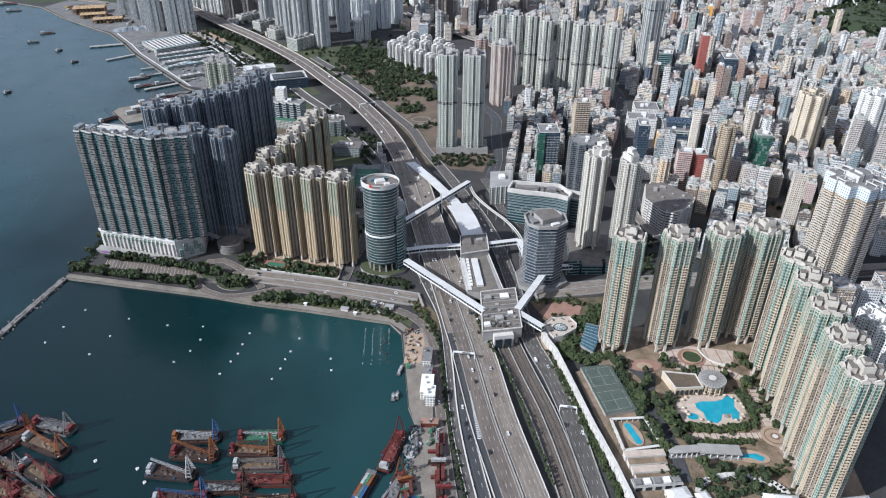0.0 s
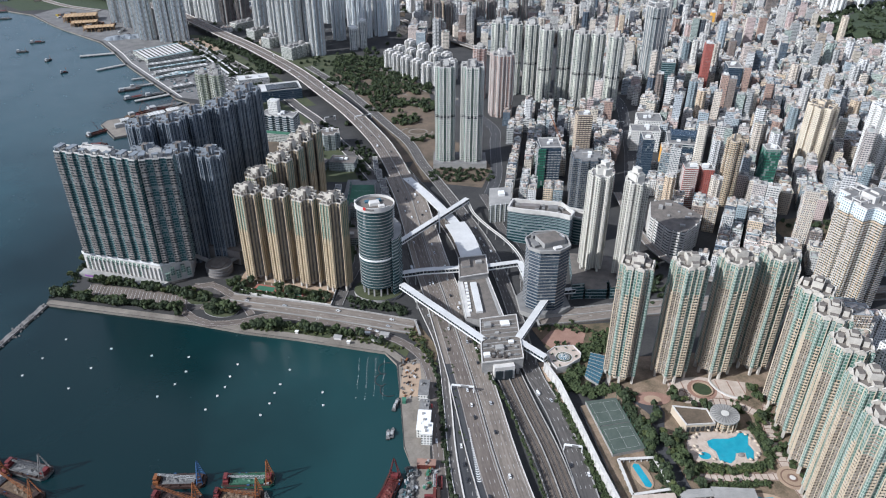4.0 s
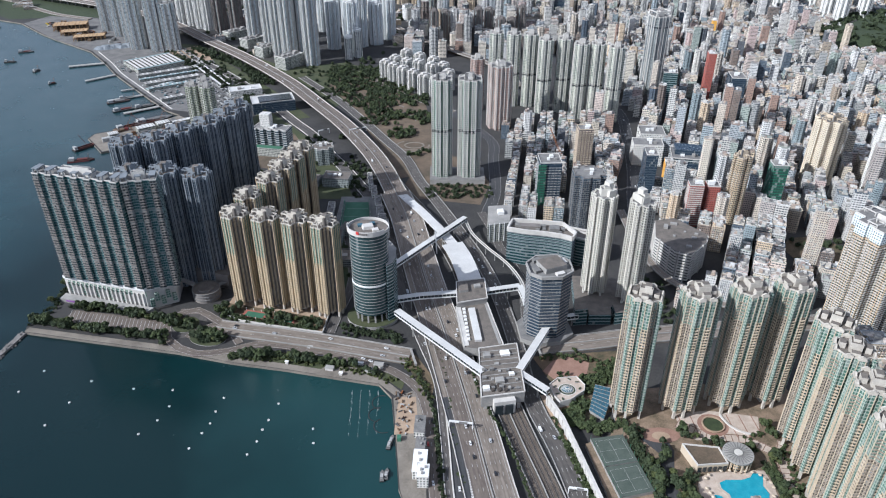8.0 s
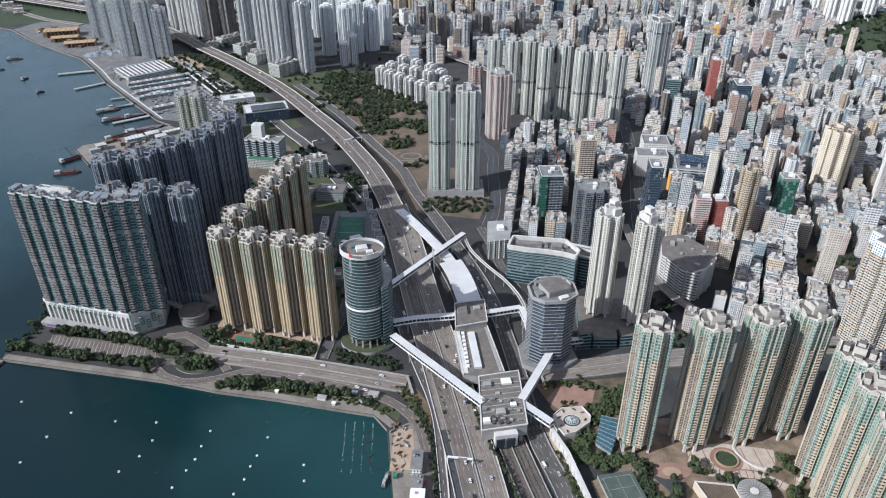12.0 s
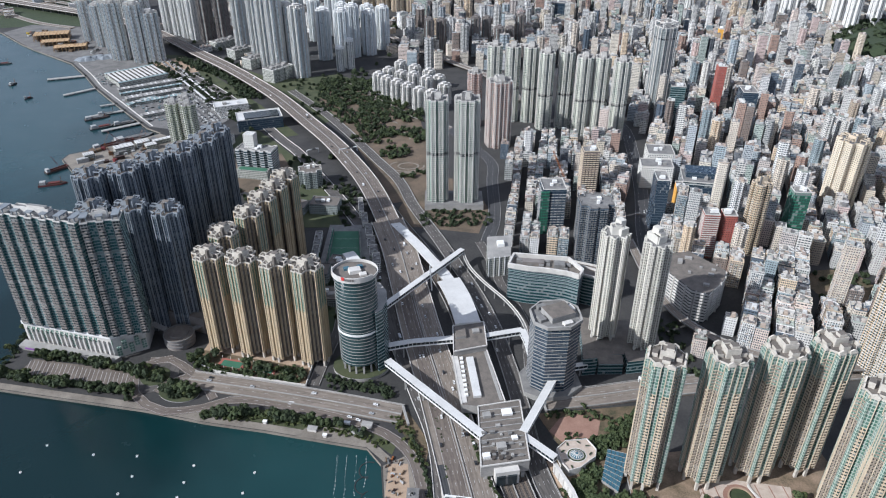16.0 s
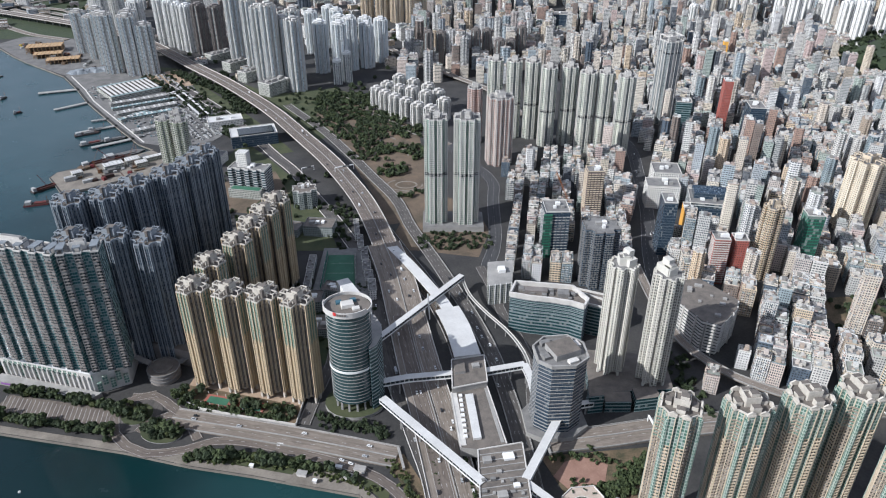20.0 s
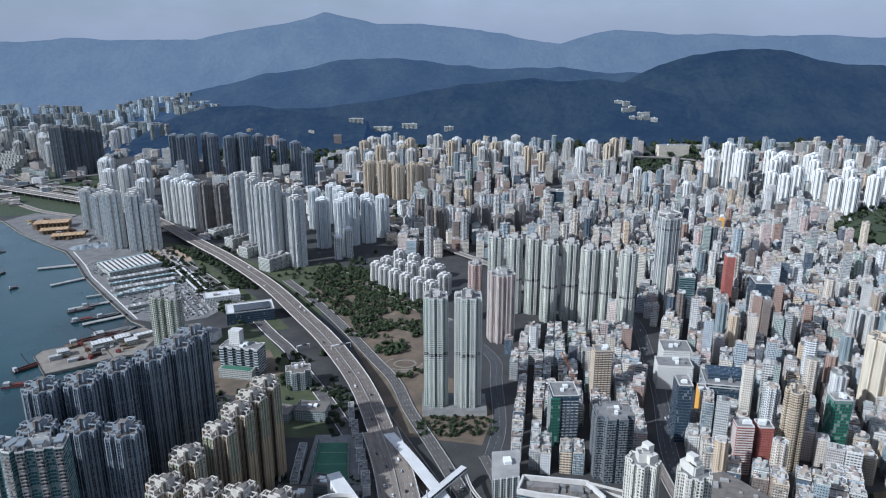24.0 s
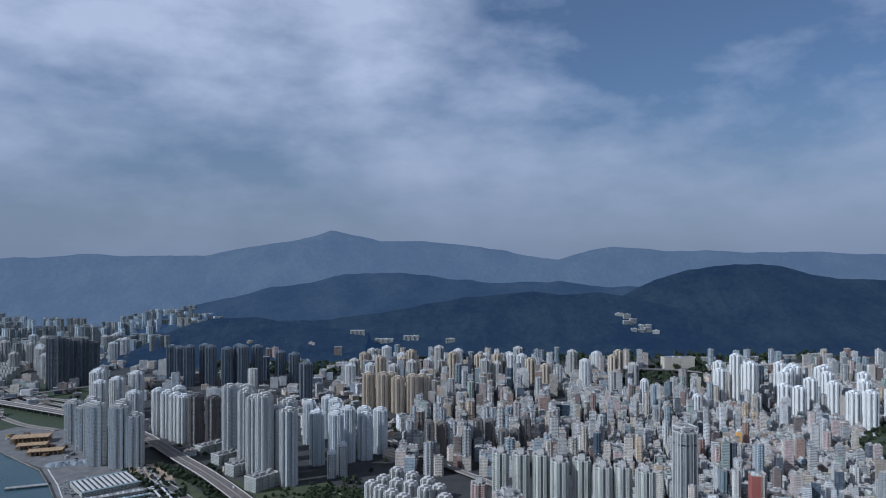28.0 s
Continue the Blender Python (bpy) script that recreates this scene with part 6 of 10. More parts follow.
def lots(x0, x1, y0, y1, bw, bd, street, rot, seed, lot=(9, 25), more=0.0):
    """Lots along blocks of a street grid: centre, size and turn."""
    rnd = random.Random(seed)
    c, s = math.cos(rot), math.sin(rot)
    cx, cy = (x0 + x1) / 2, (y0 + y1) / 2
    out = []
    x0, x1, y0, y1 = x0 - more, x1 + more, y0 - more, y1 + more
    y = y0
    while y < y1:
        x = x0
        depth = bd * rnd.uniform(0.8, 1.2)
        while x < x1:
            width = bw * rnd.uniform(0.85, 1.15)
            cols = 2
            for col in range(cols):
                yy = 0.0
                while yy < depth - 6:
                    ld = min(rnd.uniform(*lot), depth - yy)
                    lw = width / cols - 1.0
                    px, py = x + (col + 0.5) * width / cols, y + yy + ld / 2
                    rx, ry = cx + (px - cx) * c - (py - cy) * s, cy + (px - cx) * s + (py - cy) * c
                    out.append((rx, ry, lw, ld - 0.8, rot))
                    yy += ld
            x += width + street
        y += depth + street
    return out


def heights(rnd, lo, hi, tall, p):
    return rnd.uniform(*tall) if rnd.random() < p else rnd.uniform(lo, hi)


ZONES = [(86, 310, 400, 760, 27, 62, 9, -0.17, (22, 28), (40, 60), 0.02), (275, 660, 190, 1010, 30, 78, 11, -0.36, (22, 38), (52, 88), 0.10), (660, 1300, 150, 1010, 31, 74, 10, -0.34, (20, 40), (52, 84), 0.10),
         (400, 640, -200, 190, 40, 70, 14, -0.1, (22, 42), (50, 80), 0.12),
         (330, 900, 1010, 1900, 30, 66, 10, -0.16, (16, 34), (48, 85), 0.11), (900, 1560, 1010, 1900, 32, 68, 11, -0.2, (16, 32), (45, 75), 0.06), (-60, 330, 1180, 1960, 40, 80, 16, -0.06, (20, 42), (55, 85), 0.2),
         (-330, 1800, 1960, 2480, 46, 84, 22, -0.06, (14, 34), (56, 90), 0.13), (-2100, -330, 1900, 2900, 60, 90, 60, 0.1, (14, 34), (60, 90), 0.10),
         (-1000, -60, 1120, 1960, 46, 60, 30, 0.55, (7, 20), (30, 46), 0.08), (-1900, -1000, 1560, 1900, 60, 60, 40, 0.5, (6, 16), (20, 30), 0.05)]
rnd = random.Random(77)
all_lots = []
# two continuous tenement rows east of the parking building
for ax, ay, bx, by, deep in ((320, 196, 392, 352, 27), (362, 200, 436, 374, 34)):
    run = math.hypot(bx - ax, by - ay)
    turn = -math.atan2(bx - ax, by - ay)
    ux, uy, s0 = (bx - ax) / run, (by - ay) / run, 0.0
    while s0 < run - 8:
        step = rnd.uniform(9, 15)
        for side in (-1, 1):
            wide = deep / 2 - (1.2 if side > 0 else 0.4)
            x, y = ax + ux * (s0 + step / 2) + uy * side * deep / 4, ay + uy * (s0 + step / 2) - ux * side * deep / 4
            if is_free(x, y, 2):
                all_lots.append((0.0, 1, x, y, wide, step - 0.5, turn, rnd.uniform(24, 33) if rnd.random() < 0.88 else rnd.uniform(40, 52)))
        s0 += step
CLEAR += [(320 + 72 * k / 7, 196 + 156 * k / 7, 16) for k in range(8)] + [(362 + 74 * k / 7, 200 + 174 * k / 7, 19) for k in range(8)]
for zi, (x0, x1, y0, y1, bw, bd, st_w, rot, rng, tall, p) in enumerate(ZONES):
    for x, y, w, d, r in lots(x0, x1, y0, y1, bw, bd, st_w, rot, 100 + zi, (8, 14) if zi == 0 else (9, 19) if zi == 1 else (9, 25), 160.0 if zi in (0, 1, 2) else 0.0):
        if zi == 9 and (x < -560 - (y - 1250) * 0.9 or x > -60):
            continue
        if x0 - 10 < x < x1 + 10 and (zi > 2 or y0 - 10 < y < y1) and is_free(x, y, 6 + min(w, d) * 0.3):
            h = heights(rnd, *rng, tall, p)
            all_lots.append((math.hypot(x - 60, y + 420), zi, x, y, w, d, r, h))
all_lots.sort()
near, middle, far = all_lots[:250], all_lots[250:310], all_lots[310:]
for _, zi, x, y, w, d, r, h in near:
    kind = 3 if h > 52 and min(w, d) > 13 else rnd.choice((0, 0, 1, 2)) if zi else 1
    wall = M[rnd.choice(("city_a", "city_a", "city_b", "city_c"))]
    plan = lot_plan(w, d, kind, rnd)
    ob = group_thing("city_block", "weathered mid-rise city block with a cluttered flat roof" if h < 52 else "slim city tower with a cluttered flat roof", "building", (x, y, 2.9), r, "older city blocks")
    g = Geo()
    g.prism(plan, 0, h, 0, 1)
    part("wall", g, [wall, M["city_roof"]], ob)
    g = Geo()
    if rnd.random() < 0.5:
        ledges(g, plan, h, 3.0, rnd.choice((3.4, 4.2, 5.0)), rnd.choice((1.4, 1.9, 2.4)), 0.7, 0.8, 1, 0, 4.0)
    if g.f:
        tagged(part("balcony_cladding", g, [wall], ob), kind="stuff")
    g = Geo()
    g.ring(plan, h, h + 1.0, 0.5)
    part("parapet", g, [wall], ob)
    g = Geo()
    roof_works(g, plan, w, d, h, rnd, 0, 1, 9)
    tagged(part("roof_clutter", g, [M["roof_hut"], M["roof_hut"]], ob, "roof huts and water tanks"), kind="stuff")
for _, zi, x, y, w, d, r, h in middle:
    wall = M[rnd.choice(("city_a", "city_a", "city_b", "city_c"))]
    plan = lot_plan(w, d, 3 if h > 52 and min(w, d) > 13 else rnd.choice((0, 0, 1, 2)), rnd)
    g = Geo()
    g.prism(plan, 0, h, 0, 1)
    g.ring(plan, h, h + 1.0, 0.5, 0)
    roof_works(g, plan, w, d, h, rnd, 2, 2, 5)
    thing("city_block", g, [wall, M["city_roof"], M["roof_hut"]], "weathered mid-rise city block with a cluttered flat roof" if h < 52 else "slim city tower with a cluttered flat roof", "building", "older city blocks", at=(x, y, 2.9), rot=r)
per_zone = {}
for _, zi, x, y, w, d, r, h in far:
    g = per_zone.setdefault(zi, Geo())
    kind = 3 if h > 52 and min(w, d) > 13 else rnd.choice((0, 1, 1, 2))
    if (zi == 8 and rnd.random() < 0.7) or (zi > 8 and rnd.random() < 0.5) or (zi == 9 and x < -560 - (y - 1250) * 0.9) or (zi == 10 and y < -x * 0.6 + 760):
        continue
    plan = turned(lot_plan(w, d, kind, rnd), r, (x, y))
    g.prism(plan, 2.9, 2.9 + h, rnd.choice((0, 0, 1, 2)), 3)
    c, s = math.cos(r), math.sin(r)
    for q in range(3 if y < 1500 else 2):
        a, b, e = rnd.uniform(-0.3, 0.3) * w, rnd.uniform(-0.35, 0.35) * d, rnd.uniform(2.5, 5.0)
        g.box(x + a * c - b * s, y + a * s + b * c, 2.9 + h, e, e * rnd.uniform(0.7, 1.4), rnd.uniform(1.5, 4.0), r, 4)
for zi, g in per_zone.items():
    thing("city_blocks", g, [M["city_a"], M["city_b"], M["city_c"], M["city_roof"], M["roof_hut"]], "dense weathered mid-rise city blocks with flat roofs", "buildings", kind="stuff")
# ---- housing estates farther off ----
def estate(spots, mat, label, size=30, waist=15, group="", rot=0.0, trim="pale_stone", base=3.0):
    """Alike towers of one estate, each at (x, y, top)."""
    made = {}
    for x, y, top in spots:
        h = round((top - base) / 6) * 6
        if h in made:
            copy_thing(made[h], pose(x, y, base, 0, 0, math.degrees(rot)))
            continue
        ob = group_thing("estate_tower", label, "apartment tower", (x, y, base), rot, group)
        plan = cross_plan(size, waist, 2.4, 4.0)
        g = Geo()
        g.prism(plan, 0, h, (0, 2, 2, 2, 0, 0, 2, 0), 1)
        # slots and inner corners get a darker wall to imitate their shade
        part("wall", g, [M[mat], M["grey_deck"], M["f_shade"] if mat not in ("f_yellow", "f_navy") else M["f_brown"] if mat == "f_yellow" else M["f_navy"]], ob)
        g = Geo()
        fins(g, plan, h, 1.1, 0.9, 0)
        part("rib_cladding", g, [M[trim]], ob)
        g = Geo()
        g.ring(plan, h, h + 1.4, 0.8)
        part("parapet", g, [M[trim]], ob)
        for k in range(4):
            c, s = (1, 0, -1, 0)[k], (0, 1, 0, -1)[k]
            g = Geo()
            g.box(size * 0.3 * c, size * 0.3 * s, h, 7, 7, 4.5)
            lift = part("lift_house", g, [M[trim]], ob)
        g = Geo()
        g.box(0, 0, h, waist * 0.7, waist * 0.6, 7.5)
        part("water_tank", g, [M[trim]], lift)
        made[h] = ob


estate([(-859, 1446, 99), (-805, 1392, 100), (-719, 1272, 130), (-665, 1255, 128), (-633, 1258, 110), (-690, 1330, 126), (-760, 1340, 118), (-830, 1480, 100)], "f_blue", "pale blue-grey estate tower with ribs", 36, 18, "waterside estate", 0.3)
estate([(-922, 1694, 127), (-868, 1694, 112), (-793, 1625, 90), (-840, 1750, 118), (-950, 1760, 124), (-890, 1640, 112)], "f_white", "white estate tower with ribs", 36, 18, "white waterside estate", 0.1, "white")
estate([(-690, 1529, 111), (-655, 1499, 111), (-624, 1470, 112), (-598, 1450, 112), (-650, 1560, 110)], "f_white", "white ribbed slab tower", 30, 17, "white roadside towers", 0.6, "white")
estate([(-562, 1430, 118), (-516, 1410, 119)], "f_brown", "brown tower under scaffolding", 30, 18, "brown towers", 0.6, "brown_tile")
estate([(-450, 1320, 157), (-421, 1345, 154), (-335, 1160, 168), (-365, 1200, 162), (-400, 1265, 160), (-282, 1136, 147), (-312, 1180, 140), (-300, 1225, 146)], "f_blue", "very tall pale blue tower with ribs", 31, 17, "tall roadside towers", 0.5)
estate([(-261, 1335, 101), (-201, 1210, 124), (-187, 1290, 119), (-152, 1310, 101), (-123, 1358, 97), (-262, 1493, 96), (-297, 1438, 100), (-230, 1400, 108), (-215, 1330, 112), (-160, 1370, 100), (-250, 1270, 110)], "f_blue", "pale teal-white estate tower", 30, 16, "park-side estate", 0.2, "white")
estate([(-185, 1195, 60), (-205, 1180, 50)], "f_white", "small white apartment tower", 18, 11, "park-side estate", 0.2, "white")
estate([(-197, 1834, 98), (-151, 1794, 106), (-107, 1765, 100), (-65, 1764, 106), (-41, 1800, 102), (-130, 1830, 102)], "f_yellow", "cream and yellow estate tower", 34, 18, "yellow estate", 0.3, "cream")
# blue-grey wall in place of dark brown imitates haze over this estate
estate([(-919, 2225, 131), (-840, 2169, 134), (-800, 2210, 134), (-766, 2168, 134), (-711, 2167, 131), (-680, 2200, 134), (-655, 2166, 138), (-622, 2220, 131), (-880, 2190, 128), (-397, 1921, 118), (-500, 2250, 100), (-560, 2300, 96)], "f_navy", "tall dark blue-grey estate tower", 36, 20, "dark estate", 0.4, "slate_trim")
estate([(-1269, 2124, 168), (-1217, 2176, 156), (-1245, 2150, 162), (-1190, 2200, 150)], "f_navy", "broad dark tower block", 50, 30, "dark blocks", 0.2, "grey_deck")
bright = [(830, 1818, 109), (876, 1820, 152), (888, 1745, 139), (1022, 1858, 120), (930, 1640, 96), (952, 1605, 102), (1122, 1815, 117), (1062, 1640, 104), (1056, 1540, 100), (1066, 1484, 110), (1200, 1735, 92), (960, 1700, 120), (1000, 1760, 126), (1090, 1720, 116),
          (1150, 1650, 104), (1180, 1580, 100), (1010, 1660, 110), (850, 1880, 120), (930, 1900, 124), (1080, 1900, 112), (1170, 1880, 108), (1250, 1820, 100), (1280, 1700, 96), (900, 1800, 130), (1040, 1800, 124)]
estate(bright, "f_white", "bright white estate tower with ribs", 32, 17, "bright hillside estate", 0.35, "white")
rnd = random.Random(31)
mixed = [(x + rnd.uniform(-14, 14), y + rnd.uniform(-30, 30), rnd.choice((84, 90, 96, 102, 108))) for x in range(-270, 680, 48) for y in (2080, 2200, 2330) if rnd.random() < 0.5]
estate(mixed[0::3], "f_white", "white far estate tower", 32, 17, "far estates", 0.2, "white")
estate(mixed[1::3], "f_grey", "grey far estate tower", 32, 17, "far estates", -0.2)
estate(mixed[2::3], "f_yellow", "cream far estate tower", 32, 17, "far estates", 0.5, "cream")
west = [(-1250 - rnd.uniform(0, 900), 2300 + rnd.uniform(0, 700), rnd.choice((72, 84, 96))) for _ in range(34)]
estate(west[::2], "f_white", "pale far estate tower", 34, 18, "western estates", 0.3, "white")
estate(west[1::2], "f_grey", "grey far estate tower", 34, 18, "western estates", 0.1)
estate([(587, 1744, 92), (700, 1650, 70)], "f_white", "slim pale apartment tower", 20, 13, "slim towers", 0.3, "white")
brown_row = [(-11 + k * 27, 1308 + (k % 3) * 22, 82 - (k % 4) * 8) for k in range(9)]
estate(brown_row, "f_brown", "brown and grey mid-height tower", 20, 13, "brown towers", 0.1, "brown_tile")
# low white estate in the trees
estate([(-110, 1030, 42), (-92, 1005, 42), (-72, 982, 42), (-50, 960, 40), (-28, 934, 40), (-4, 918, 42), (-92, 1062, 42), (-66, 1040, 42), (-40, 1010, 44), (-14, 985, 44), (-70, 1110, 42), (-40, 1080, 42), (-10, 1050, 42), (10, 1010, 42), (20, 960, 42)], "f_white", "low white estate block with stepped plan", 25, 11, "low white estate", 0.4)
# long low housing rows far to the west
for k in range(6):
    g = Geo()
    g.prism(turned(comb_plan(190, 16, 19, 3), -0.5, (-1560 - k * 26, 2230 + k * 70)), 3, 30, 0, 1)
    thing("housing_slab", g, [M["f_grey"], M["grey_deck"]], "long low grey housing row", "housing", group="western housing rows")
# podium blocks along the viaduct
for x, y, w, d, h, r in ((-395, 1215, 60, 30, 22, 0.9), (-452, 1290, 50, 30, 20, 0.9), (-330, 1120, 56, 34, 26, 0.95), (-510, 1370, 60, 30, 18, 0.9)):
    ob = group_thing("podium_block", "pale podium block beside the viaduct", "building", (x, y, 3), r, "viaduct podiums")
    g = Geo()
    g.prism(comb_plan(w, d, 7, 2), 0, h, 0, 1)
    part("wall", g, [M["f_grey"], M["grey_deck"]], ob)
    g = Geo()
    g.ring(comb_plan(w, d, 7, 2), h, h + 1.6, 0.8)
    part("parapet", g, [M["pale_stone"]], ob)
    for k in range(6):
        g = Geo()
        g.box(-w * 0.4 + k * w * 0.16, (k % 2) * 6 - 3, h, 4 + k % 3 * 2, 5 + k % 2 * 4, 2.2 + k % 3)
        part("roof_house", g, [M["concrete"]], ob)
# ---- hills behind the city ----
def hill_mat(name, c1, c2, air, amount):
    """Wooded slopes; emission imitates the daylit air before the hill, amount sets how much."""
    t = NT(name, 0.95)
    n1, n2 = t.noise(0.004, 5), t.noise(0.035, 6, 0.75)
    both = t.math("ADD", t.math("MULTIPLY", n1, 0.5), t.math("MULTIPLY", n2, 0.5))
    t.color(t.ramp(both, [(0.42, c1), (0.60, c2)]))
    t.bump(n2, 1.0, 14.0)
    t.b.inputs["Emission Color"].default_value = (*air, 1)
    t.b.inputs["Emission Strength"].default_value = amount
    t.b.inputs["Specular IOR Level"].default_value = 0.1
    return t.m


RIDGES = []


def hill_z(x, y):
    """About how high the slopes stand at a place."""
    z = 3.0
    for v, nx, ny in RIDGES:
        x0, x1 = v[0][0], v[nx][0]
        ys = [v[j * (nx + 1)][1] for j in range(ny + 1)]
        if x0 < x < x1 and ys[0] < y < ys[-1]:
            i = round((x - x0) / (x1 - x0) * nx)
            z = max(z, float(np.interp(y, ys, [v[j * (nx + 1) + i][2] for j in range(ny + 1)])))
    return z


def ridge(name, crest, depth, front, back, mat, label, amp, seed):
    """A range: crest heights by x, falling to the plain in front of it and behind."""
    xs = [c[0] for c in crest]
    hs = [c[1] for c in crest]
    nx, ny = 300, 40
    x0, x1 = xs[0], xs[-1]
    off = Vector((seed * 31.7, seed * 17.3, 0))
    v, f = [], []
    for j in range(ny + 1):
        t = j / ny * 2 - 1                               # -1 front foot, 0 crest, 1 back foot
        for i in range(nx + 1):
            x = x0 + (x1 - x0) * i / nx
            h = float(np.interp(x, xs, hs))
            y = depth + (front * t if t < 0 else back * t)
            fall = (1 - abs(t)) ** 1.25
            n = noise.ridged_multi_fractal(Vector((x, y, 0)) * 0.0024 + off, 0.9, 2.1, 6, 1.0, 2.0) - 1.1
            v.append((x, y, -6 + (h + 6) * fall + amp * n * min(1.0, (1 - abs(t)) * 2.2) * (0.4 + abs(t) * 2.2)))
    for j in range(ny):
        for i in range(nx):
            a = j * (nx + 1) + i
            f.append((a, a + 1, a + nx + 2, a + nx + 1))
    RIDGES.append((v, nx, ny))
    me = bpy.data.meshes.new(name)
    me.from_pydata(v, [], f)
    me.polygons.foreach_set("use_smooth", [True] * len(f))
    me.materials.append(mat)
    tagged(new(name, me), label, "hills", kind="structure")


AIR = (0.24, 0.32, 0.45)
# blue emission stands in for distance haze, stronger on the farther ranges
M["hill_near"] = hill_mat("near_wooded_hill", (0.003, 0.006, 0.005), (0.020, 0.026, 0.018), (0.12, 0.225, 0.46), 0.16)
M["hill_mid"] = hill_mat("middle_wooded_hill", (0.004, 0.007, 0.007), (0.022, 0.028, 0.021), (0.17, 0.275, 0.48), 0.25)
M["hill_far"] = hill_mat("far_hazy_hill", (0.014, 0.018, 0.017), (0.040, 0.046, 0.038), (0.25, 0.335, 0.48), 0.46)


def crest_at(depth, pts):
    """Crest points: bearing as a slope to the side of north, and height of the crest seen as a slope over the horizon."""
    d = depth + 240
    return [(12 + s * d, 452 + e * d) for s, e in pts]


far_pts = [(-1.1, -0.004), (-0.85, -0.006), (-0.632, -0.007), (-0.584, -0.005), (-0.512, 0.001), (-0.448, -0.004), (-0.328, -0.003), (-0.288, 0.006), (-0.216, 0.016), (-0.18, 0.025), (-0.152, 0.035), (-0.12, 0.027),
           (-0.08, 0.017), (-0.024, 0.017), (0.032, 0.012), (0.088, 0.005), (0.136, -0.006), (0.168, -0.009), (0.20, 0.000), (0.24, 0.010), (0.288, 0.006), (0.328, 0.002), (0.376, 0.004), (0.44, 0.0), (0.504, 0.003), (0.622, -0.002), (0.85, 0.004), (1.1, 0.0)]
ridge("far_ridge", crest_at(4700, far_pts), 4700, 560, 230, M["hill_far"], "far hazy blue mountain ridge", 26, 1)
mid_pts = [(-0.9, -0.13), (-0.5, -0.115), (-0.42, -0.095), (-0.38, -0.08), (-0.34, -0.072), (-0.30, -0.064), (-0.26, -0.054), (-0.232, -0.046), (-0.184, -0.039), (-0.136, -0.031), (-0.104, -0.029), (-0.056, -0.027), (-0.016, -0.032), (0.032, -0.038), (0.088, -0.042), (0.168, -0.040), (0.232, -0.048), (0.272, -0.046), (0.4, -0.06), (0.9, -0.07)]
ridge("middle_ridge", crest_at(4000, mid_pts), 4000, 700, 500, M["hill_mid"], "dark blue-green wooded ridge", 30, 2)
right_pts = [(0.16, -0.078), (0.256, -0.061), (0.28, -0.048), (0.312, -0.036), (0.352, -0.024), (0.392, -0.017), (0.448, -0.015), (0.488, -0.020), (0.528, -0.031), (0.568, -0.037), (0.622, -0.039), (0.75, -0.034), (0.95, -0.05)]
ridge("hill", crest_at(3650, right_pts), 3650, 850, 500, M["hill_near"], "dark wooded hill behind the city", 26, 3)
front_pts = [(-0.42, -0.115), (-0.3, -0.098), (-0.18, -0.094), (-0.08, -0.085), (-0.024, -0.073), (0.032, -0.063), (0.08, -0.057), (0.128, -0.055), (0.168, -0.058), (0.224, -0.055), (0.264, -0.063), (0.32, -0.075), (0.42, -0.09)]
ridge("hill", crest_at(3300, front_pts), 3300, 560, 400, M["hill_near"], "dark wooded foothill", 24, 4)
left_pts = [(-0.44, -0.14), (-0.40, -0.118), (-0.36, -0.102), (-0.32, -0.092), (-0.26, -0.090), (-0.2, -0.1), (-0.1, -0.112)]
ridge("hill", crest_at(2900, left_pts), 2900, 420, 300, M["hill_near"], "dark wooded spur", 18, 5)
g = Geo()
# the green knoll inside the city
kn = [(930, 1250), (1010, 1200), (1110, 1230), (1230, 1420), (1280, 1560), (1160, 1540), (1050, 1440), (960, 1370)]
g.prism(kn, 2.9, 30, 0, 0, 0.62)
thing("knoll", g, [M["leaf_dark"]], "dark wooded knoll among the blocks", "hill", kind="structure")
# the city that runs on toward the far hills in the west
g = Geo()
rnd = random.Random(64)
for _ in range(430):
    y = rnd.uniform(2700, 4180)
    x = 12 + rnd.uniform(-0.74, -0.30) * (y + 240)
    if noise.noise(Vector((x * 0.0028, y * 0.0028, 1))) < -0.12 or (x > -0.40 * (y + 240) and y < 3400):
        continue
    h = rnd.choice((16, 22, 30, 52, 62, 76)) * rnd.uniform(0.8, 1.2)
    w = rnd.uniform(16, 34) if h > 50 else rnd.uniform(24, 60)
    b = max(3.0, min(60.0, hill_z(x, y) - 4))
    r = rnd.choice((0.2, 0.5, -0.1))
    if h > 50:
        for q in range(rnd.randrange(1, 4)):
            g.prism(turned(cross_plan(w, w * 0.55), r, (x + q * (w + 8), y + rnd.uniform(-20, 20))), b, b + h, rnd.randrange(3), 3)
    else:
        g.box(x, y, b, w, w * 0.5, h, r, rnd.randrange(3), 3)
thing("city_blocks", g, [M["f_grey"], M["f_shade"], M["f_blue"], M["grey_deck"]], "distant hazy city of slabs and towers", "buildings", kind="stuff")
